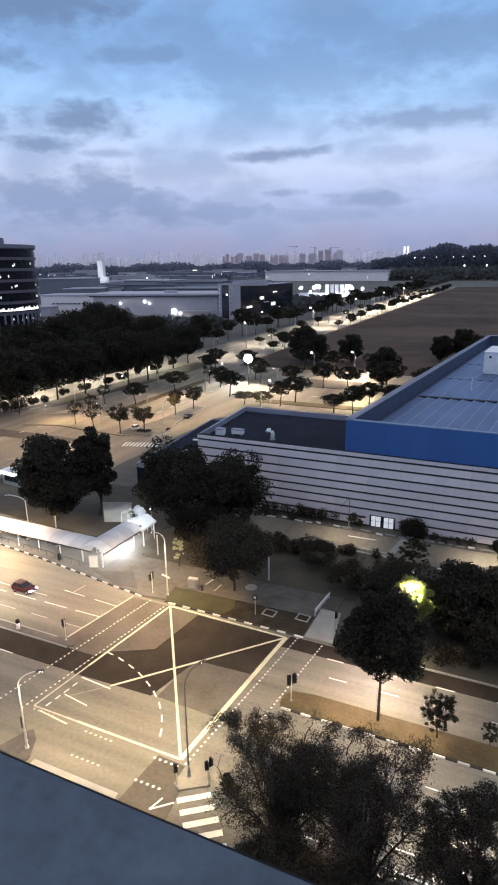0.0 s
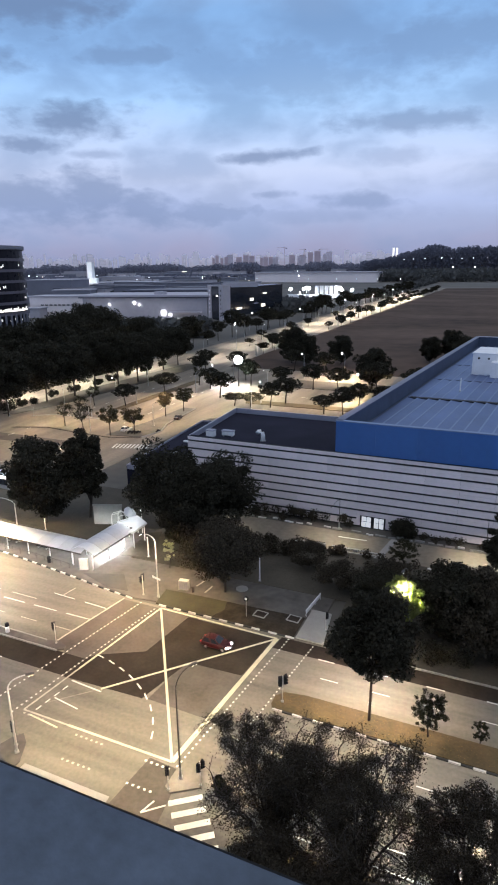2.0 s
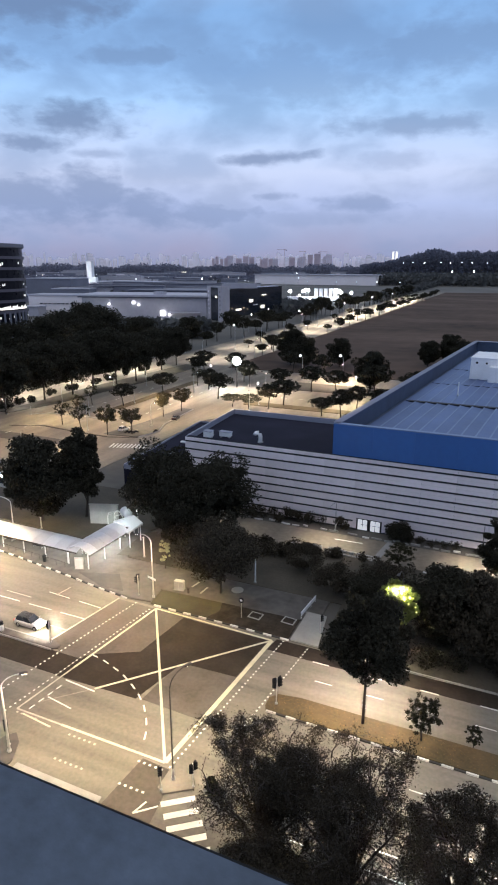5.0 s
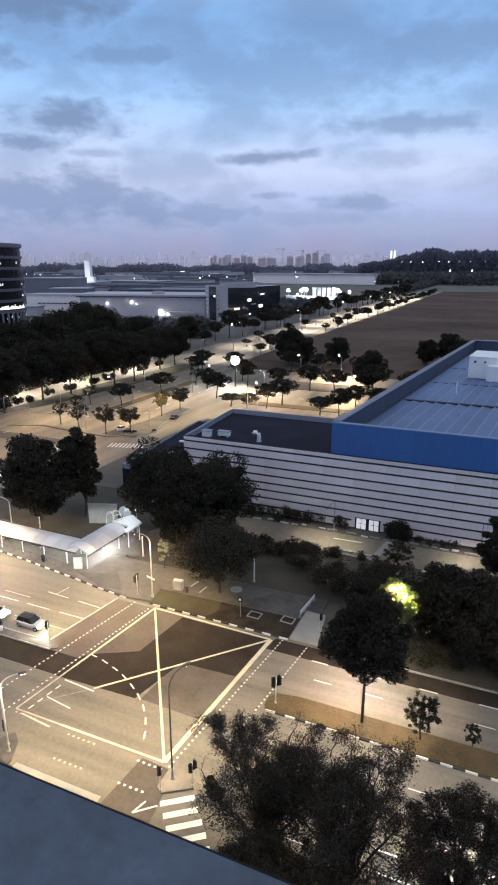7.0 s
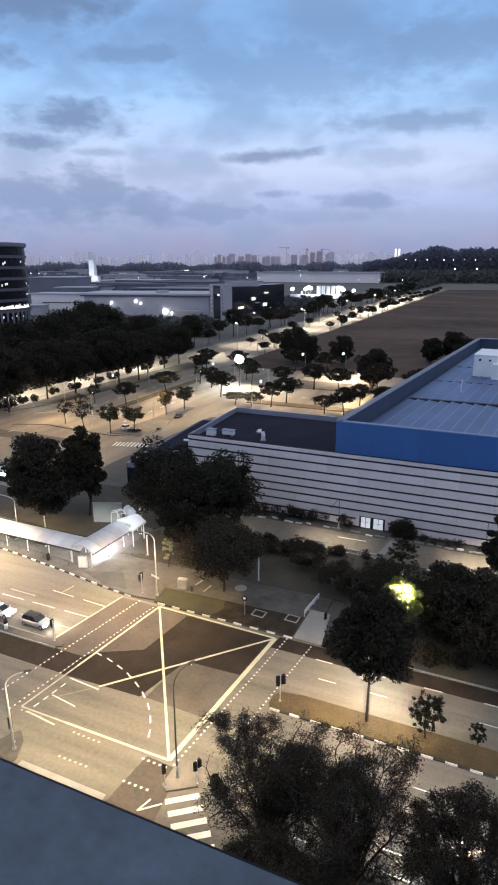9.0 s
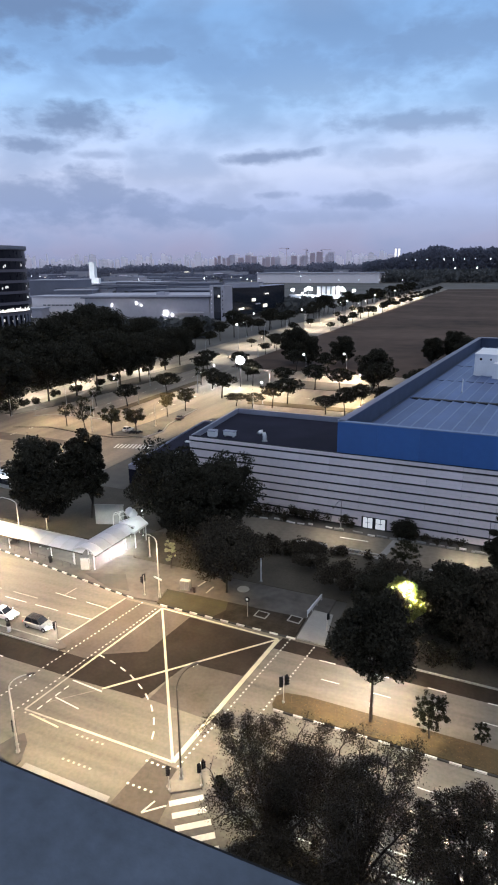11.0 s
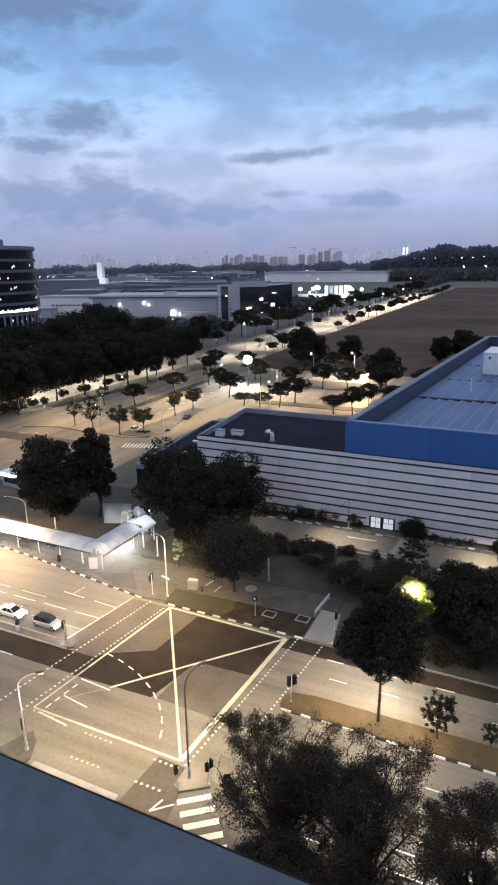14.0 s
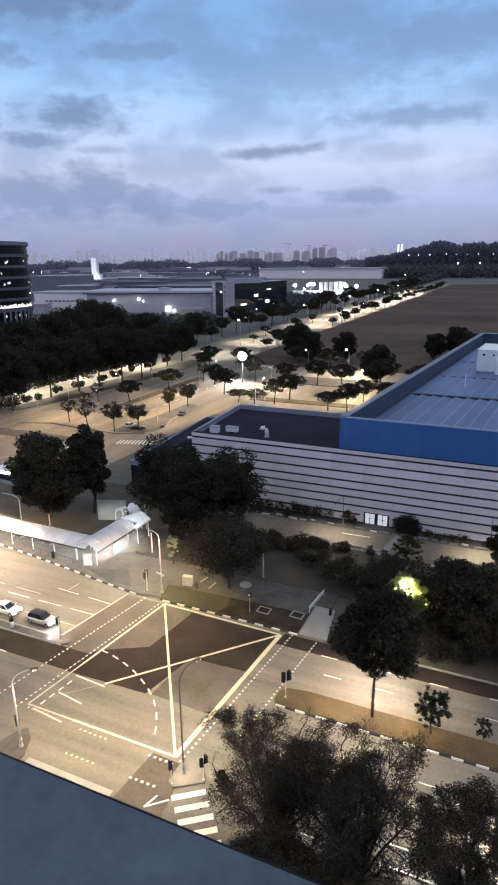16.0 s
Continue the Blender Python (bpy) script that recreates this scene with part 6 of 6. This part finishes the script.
def woods(label, seed, az0, az1, d0, d1, h0, h1, n, size, hump=0.0, m=None, patchy=0.0):
    """Far woodland: many leaf clumps with an uneven top; hump adds a hill under it, patchy thins it out in stretches."""
    r = np.random.default_rng(seed)
    a, d = np.radians(r.uniform(az0, az1, n)), r.uniform(d0, d1, n)
    k = (np.degrees(a) - az0) / (az1 - az0)
    rise = (np.interp(np.degrees(a), RIDGE_AZ, RIDGE) + 3 * np.sin(k * 61) + 2 * np.sin(k * 143 + 1)) if hump else 0.0
    z = r.uniform(0, 1, n) ** 0.6 * (r.uniform(h0, h1, n) + rise)
    if patchy:
        w = np.sin(k * 37 + 1.3) + 0.8 * np.sin(k * 83 + d * 0.004) + 0.5 * np.sin(k * 171 + 2.0)
        z = z * (1 - patchy * np.clip(0.5 - 0.45 * w, 0, 1))
    p = np.stack([d * np.sin(a), d * np.cos(a), z], 1)
    s = size * r.uniform(0.5, 1.3, n)[:, None]
    u = r.normal(size=(n, 3))
    u /= np.linalg.norm(u, axis=1)[:, None]
    b = np.cross(u, r.normal(size=(n, 3)))
    b /= np.linalg.norm(b, axis=1)[:, None]
    v = np.stack([p - u * s, p + b * s * 0.8, p + u * s, p - b * s * 0.8], 1).reshape(-1, 3)
    v[:, 2] = np.maximum(v[:, 2], 0)
    me = bpy.data.meshes.new("woods")
    me.from_pydata(v.tolist(), [], np.arange(n * 4).reshape(-1, 4).tolist())
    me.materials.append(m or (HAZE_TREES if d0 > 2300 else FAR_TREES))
    return tagged(new("woods", me), label, "woods", kind="stuff")


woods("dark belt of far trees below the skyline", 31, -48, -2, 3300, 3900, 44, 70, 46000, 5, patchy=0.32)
woods("dark belt of trees across the plain", 32, -48, -14, 2350, 2600, 8, 16, 7000, 6)
woods("dark belt of trees across the plain", 33, -46, -26, 1500, 1640, 5, 14, 5000, 5)
woods("dark belt of trees behind the sheds", 34, -36, -21, 900, 1050, 4, 12, 5000, 4)
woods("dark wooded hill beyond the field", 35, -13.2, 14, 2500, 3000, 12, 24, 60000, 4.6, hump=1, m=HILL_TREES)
woods("dark wood beyond the brown field", 36, -12.0, 2, 1750, 2300, 14, 34, 14000, 5)
shrub("trees along the far end of the road", 37, -178, 880, -196, 1750, 12, 14, 5000, 2.6, FAR_TREES, "woods")
woods("dark trees before the office block", 38, -27, -17, 640, 780, 4, 12, 5000, 3)
woods("dark trees before the halls", 39, -41, -27, 420, 470, 3, 12, 5000, 2.5)
hill = Shape()
for k in range(27):
    for j in range(3):
        hill.v.append((2750 * math.sin(radians(k - 12.4)), 2750 * math.cos(radians(k - 12.4)) + j * 260 - 130, 0.94 * float(np.interp(k - 12.4, RIDGE_AZ, RIDGE)) if j == 1 else 0))
hill.f = [(3 * k + j, 3 * k + 3 + j, 3 * k + 4 + j, 3 * k + 1 + j) for k in range(26) for j in range(2)]
structure("hill", hill, GRASS_DARK, "dark wooded ridge beyond the field", "hill")
site = random.Random(31)
for az0, az1, low, tall in [(-26.6, -22.8, 104, 124), (-22.2, -20.6, 96, 112), (-19.4, -15.6, 108, 140)]:
    az = az0
    while az < az1:
        w, h = site.uniform(16, 46), site.uniform(low, tall)
        o = thing("unfinished_block", "unfinished reddish block on the far building site", "building", "far building site", at=pose(4020 * math.sin(radians(az)), 4020 * math.cos(radians(az)), 0, 0, 0, -az))
        part("core", Shape().box(-w / 2 + 1, 2, 0, w / 2 - 1, 17, h - 5), SKYLINE if site.random() < 0.35 else REDLIT_STEEL, o, "bare core")
        for k in range(int(h / 7.2)):
            part("floor_slab", Shape().box(-w / 2, 0, 7.2 * k, w / 2, 18, 7.2 * k + 1.6), REDLIT_STEEL, o)
        for sx in (-w / 2, -w / 6, w / 6, w / 2 - 1.2):
            part("scaffold_post", Shape().box(sx, -0.3, 0, sx + 1.2, 0.6, h + site.uniform(0, 4)), REDLIT_STEEL, o)
        az += w / 4020 * 57.3 * site.uniform(1.0, 1.5)
for x, y, h, arm, turn in [(-1362, 3722, 158, 46, 200), (-1250, 3780, 148, 40, 160), (-1150, 3810, 146, 48, 10)]:
    o = thing("tower_crane", "tall red-lit tower crane over the far works", "crane", "tower cranes", at=pose(x, y, 0, 0, 0, turn))
    part("mast", Shape().box(-1.3, -1.3, 0, 1.3, 1.3, h), REDLIT_STEEL, o)
    part("jib", Shape().box(-arm * 0.3, -0.9, h - 4, arm, 0.9, h - 1.5), REDLIT_STEEL, o)
    part("peak", Shape().tube([(0, 0, h - 2), (0, 0, h + 9)], [1.2, 0.3], 6), REDLIT_STEEL, o)
    part("counterweight", Shape().box(-arm * 0.3, -1.5, h - 9, -arm * 0.3 + 6, 1.5, h - 4), FAR_DARK, o)
BEACON = thing("plain_lamp", "far lit lamp on a short mast", "street lamp", "far lamps", at=pose(-560, 1880, 0))
part("mast", Shape().tube([(0, 0, 0), (0, 0, 10)], 0.12, 5), BLACK, BEACON)
part("lamp", Shape().tube([(0, 0, 9.6), (0, 0, 10.3), (0, 0, 11.4), (0, 0, 12)], [0.3, 0.6, 0.6, 0.3], 8), LAMP_FAR, BEACON)
BEACON_WARM = thing("plain_lamp", "far warm lit lamp on a short mast", "street lamp", "far lamps", at=pose(-500, 1905, 0))
part("mast", Shape().tube([(0, 0, 0), (0, 0, 10)], 0.12, 5), BLACK, BEACON_WARM)
part("lamp", Shape().tube([(0, 0, 9.6), (0, 0, 10.3), (0, 0, 11.4), (0, 0, 12)], [0.3, 0.6, 0.6, 0.3], 8), LAMP_FAR_WARM, BEACON_WARM)
for x, y in [(-463, 1690), (-405, 1690), (-348, 1690), (-286, 1690), (-339, 949), (-300, 696), (-1733, 2072), (-1665, 2061), (-1488, 2032), (-1668, 2410), (-181, 214)]:
    put(BEACON, x, y, 0.9 if y > 600 else 0.35, 0)
for i in range(95):
    az, dist = radians(rr.uniform(-47, -13)), rr.choice([1200, 1800, 2330, 2700, 3200, 3250]) * rr.uniform(0.95, 1.0)
    put(rr.choice([BEACON, BEACON, BEACON_WARM]), dist * math.sin(az), dist * math.cos(az), rr.uniform(0.5, 1.3) * (0.7 if dist < 1500 else 1), 0, rr.uniform(1, 1.5))
TALL = thing("hill_lamp", "lamp on a tall thin mast before the wooded hill", "street lamp", "far lamps", at=pose(2440 * math.sin(radians(-9.4)), 2440 * math.cos(radians(-9.4)), 0))
part("mast", Shape().tube([(0, 0, 0), (0, 0, 65)], 0.3, 5), BLACK, TALL)
part("lamp", Shape().tube([(0, 0, 64.8), (0, 0, 65.5), (0, 0, 66.6), (0, 0, 67.3)], [0.5, 0.85, 0.85, 0.5], 8), LAMP_FAR, TALL)
for i, azd in enumerate((-8.6, -7.6, -6.2, -5.4, -4.5, -3.6, -2.4)):
    put(TALL, 2440 * math.sin(radians(azd)), 2440 * math.cos(radians(azd)), 1.0 + 0.01 * (i % 3), 0)
for azd in (-5.2, -3.4):
    put(BEACON, 2400 * math.sin(radians(azd)), 2400 * math.cos(radians(azd)), 2.0, 0, 1.6)
o = thing("lit_roof", "pale lit roofline far across the plain", "building")
part("wall", Shape().box(-1500, 2600, 0, -1430, 2650, 26), FAR_GREY, o)
part("roof_light", Shape().box(-1486, 2598, 24, -1446, 2599.5, 26.5), WINDOW_LIT, o)


# ---- vehicles ----
def car_paint(name, colour, metal=0.3):
    return mat(name, colour, 0.3, metal, spread=0.06, fine=20, broad=1.0, bump=0.0)


HEADLIGHT = lamp_mat("lit headlamp", (1.0, 0.96, 0.88), 300.0)
HEADLIGHT_STRONG = lamp_mat("dazzling headlamp", (1.0, 0.97, 0.9), 5000.0)
TAILLIGHT = lamp_mat("red tail lamp", (0.6, 0.02, 0.02), 0.6)
TAIL_DARK = mat("unlit red lens", (0.12, 0.01, 0.01), 0.3, spread=0.1)
RUBBER = mat("tyre rubber", (0.02, 0.02, 0.02), 0.85, spread=0.2)


def car(label, paint, length=4.2, width=1.75, height=1.52, hatch=True, at=None, lit=True, name="car", beam=None, top=None):
    """A car that drives towards +x; the origin lies on the road below its middle."""
    ob = thing(name, label, "car", at=at)
    L, W, H = length / 2, width / 2, height
    # lower body: rings of half width, bottom and top height along the length
    rings = [(-L, 0.78, 0.42, 0.86), (-L + 0.12, 0.92, 0.30, 0.98), (-L + 0.7, 1.0, 0.25, 1.02), (0, 1.0, 0.22, 0.96), (L - 1.15, 1.0, 0.24, 0.95), (L - 0.45, 0.96, 0.26, 0.84), (L - 0.1, 0.84, 0.32, 0.70), (L, 0.7, 0.40, 0.60)]
    sh = Shape()
    v, f = [], []
    for x, w, z0, z1 in rings:
        w *= W
        v += [(x, -w * 0.9, z0), (x, -w, z0 + 0.18), (x, -w, z1 - 0.14), (x, -w * 0.9, z1), (x, w * 0.9, z1), (x, w, z1 - 0.14), (x, w, z0 + 0.18), (x, w * 0.9, z0)]
    for i in range(len(rings) - 1):
        for k in range(8):
            f.append((i * 8 + k, i * 8 + (k + 1) % 8, (i + 1) * 8 + (k + 1) % 8, (i + 1) * 8 + k))
    f += [tuple(range(8)), tuple(len(v) - 8 + k for k in range(8))[::-1]]
    body = part("body", sh.add(v, [q[::-1] for q in f]), paint, ob, smooth=False)
    # cabin
    tail = -L + (0.25 if hatch else 0.75)
    base = [(tail, 0.97), (L - 1.25, 0.93)]
    roof = [(tail + (0.35 if hatch else 0.75), H), (L - 2.05, H)]
    cv = []
    for (x, z), w in ((base[0], 0.92), (base[1], 0.90), (roof[1], 0.74), (roof[0], 0.74)):
        cv += [(x, -W * w, z - (0.03 if z < H else 0)), (x, W * w, z - (0.03 if z < H else 0))]
    part("cabin", Shape().add(cv, [(0, 2, 4, 6), (3, 1, 7, 5), (2, 3, 5, 4), (1, 0, 6, 7), (6, 4, 5, 7), (0, 1, 3, 2)]), top or paint, ob, bevel=0.05)

    def pane(pts, n):
        c = sum((Vector(p) for p in pts), Vector()) / 4
        nv = Vector(n).normalized() * 0.02
        q = [c + (Vector(p) - c) * 0.86 + nv for p in pts]
        back = [p - nv * 1.6 for p in q]
        part("window", Shape().add(q + back, [(0, 1, 2, 3), (7, 6, 5, 4)] + [(i, (i + 1) % 4, 4 + (i + 1) % 4, 4 + i)[::-1] for i in range(4)]), GLASS_DARK, ob, "dark tinted glass")

    p = [Vector(c) for c in cv]
    pane([p[2], p[3], p[5], p[4]], (1, 0, 0.7))
    pane([p[1], p[0], p[6], p[7]], (-1, 0, 0.4))
    for a, b, c, d, s in ((p[0], p[2], p[4], p[6], -1), (p[1], p[3], p[5], p[7], 1)):
        m0, m1 = a.lerp(b, 0.52), d.lerp(c, 0.5)
        pane([a, m0, m1, d], (0, s, 0.25))
        pane([m0, b, c, m1], (0, s, 0.25))
    for x in (-L + 0.78, L - 0.82):
        for s in (-1, 1):
            wh = part("wheel", Shape().tube([(0, -0.1, 0), (0, 0.1, 0)], 0.31, 16), RUBBER, ob, at=pose(x, s * (W - 0.1), 0.31))
            part("rim", Shape().tube([(0, s * 0.1, 0), (0, s * 0.115, 0)], 0.19, 12), STEEL, wh)
            part("arch", Shape().tube([(0, -0.06, 0), (0, s * 0.085, 0)], 0.36, 16), BLACK, ob, "dark wheel arch", at=pose(x, s * (W - 0.09), 0.33))
    for s in (-1, 1):
        part("headlamp", Shape().slab([(L - 0.32, s * W * 0.62), (L - 0.06, s * W * 0.5), (L - 0.02, s * W * 0.62), (L - 0.28, s * W * 0.93)], 0.56, 0.74), (beam or HEADLIGHT) if lit else WHITE_METAL, ob, "lit headlamp" if lit else "clear headlamp")
        part("tail_lamp", Shape().box(-L - 0.02, s * W * 0.72 - 0.13, 0.68, -L + 0.1, s * W * 0.72 + 0.13, 0.9), TAILLIGHT if lit else TAIL_DARK, ob, "red tail lamp")
        part("mirror", Shape().box(L - 1.5, s * (W + 0.1) - 0.09, 0.95, L - 1.38, s * (W + 0.1) + 0.09, 1.1), paint, ob, bevel=0.03)
    part("grille", Shape().box(L - 0.06, -W * 0.4, 0.42, L + 0.012, W * 0.4, 0.56), BLACK, ob, "black grille")
    part("front_plate", Shape().box(L + 0.005, -0.24, 0.36, L + 0.025, 0.24, 0.46), WHITE_METAL, ob, "plain white plate")
    return ob


RED_CAR = car("dark red hatchback with lit headlamps", car_paint("dark red car paint", (0.055, 0.006, 0.007)), 4.05, 1.72, 1.52, True)
SILVER_CAR = car("silver estate car waiting with lit headlamps", car_paint("silver car paint", (0.50, 0.50, 0.50), 0.5), 4.5, 1.78, 1.56, True, beam=HEADLIGHT_STRONG, top=car_paint("black roof paint", (0.02, 0.02, 0.022)))
WHITE_CAR = car("white saloon car waiting behind another car", car_paint("white car paint", (0.78, 0.78, 0.77), 0.0), 4.5, 1.78, 1.47, False)
car("dark parked car on the avenue", car_paint("dark car paint", (0.03, 0.02, 0.02)), 4.4, 1.75, 1.46, False, at=pose(-97.2, 165.1, 0.01, 0, 0, 100), lit=False)
car("small white parked car beside the avenue trees", car_paint("plain white paint", (0.7, 0.7, 0.68), 0.0), 4.0, 1.75, 1.6, True, at=pose(-104.6, 146.5, 0.01, 0, 0, 85), lit=False)



def motorcycle(x, y, turn):
    ob = thing("motorcycle", "dark parked motorcycle beside the avenue trees", "motorcycle", "parked motorcycles", at=pose(x, y, 0.01, 0, 0, turn))
    for s in (-0.65, 0.65):
        part("wheel", Shape().tube([(s, -0.07, 0.31), (s, 0.07, 0.31)], 0.31, 14), RUBBER, ob)
    part("body", Shape().slab([(-0.45, -0.14), (0.35, -0.17), (0.5, 0.0), (0.35, 0.17), (-0.45, 0.14)], 0.35, 0.82), BLACK, ob, bevel=0.06)
    part("seat", Shape().slab([(-0.75, -0.13), (0.05, -0.14), (0.05, 0.14), (-0.75, 0.13)], 0.8, 0.92), RUBBER, ob, bevel=0.04)
    part("fork", Shape().tube([(0.65, 0.0, 0.31), (0.42, 0.0, 1.0)], 0.05, 6), STEEL, ob)
    part("handlebar", Shape().tube([(0.36, -0.36, 1.04), (0.43, 0.0, 1.0), (0.36, 0.36, 1.04)], 0.03, 6), STEEL, ob)


for x, y, turn in [(-102.0, 144.4, 70), (-100.9, 144.9, 64), (-99.6, 145.4, 75), (-94.8, 148.8, 80)]:
    motorcycle(x, y, turn)


def motions():
    walk(RED_CAR, [(t, pose(x, 60.2, 0.012)) for t, x in ((0, -65.9), (1, -48.15), (1.5, -39.6), (2, -31.2), (2.5, -22.5), (3, -13.2), (3.5, -3.1), (4, 7.4), (6, 48), (10, 128), (16, 248))])
    walk(SILVER_CAR, [(t, pose(x, 54.7, 0.012)) for t, x in ((0, -100), (2.4, -66.5), (3.0, -61.8), (3.6, -58.8), (4.2, -57.2), (5.2, -56.5), (6.3, -56.25), (7.5, -56.2), (16, -56.2))])
    walk(WHITE_CAR, [(t, pose(x, 54.75, 0.012)) for t, x in ((0, -124), (2.4, -90), (3.6, -76), (4.4, -69), (5.4, -65), (6.3, -63.4), (7.2, -62.85), (8.2, -62.8), (16, -62.8))])


motions()
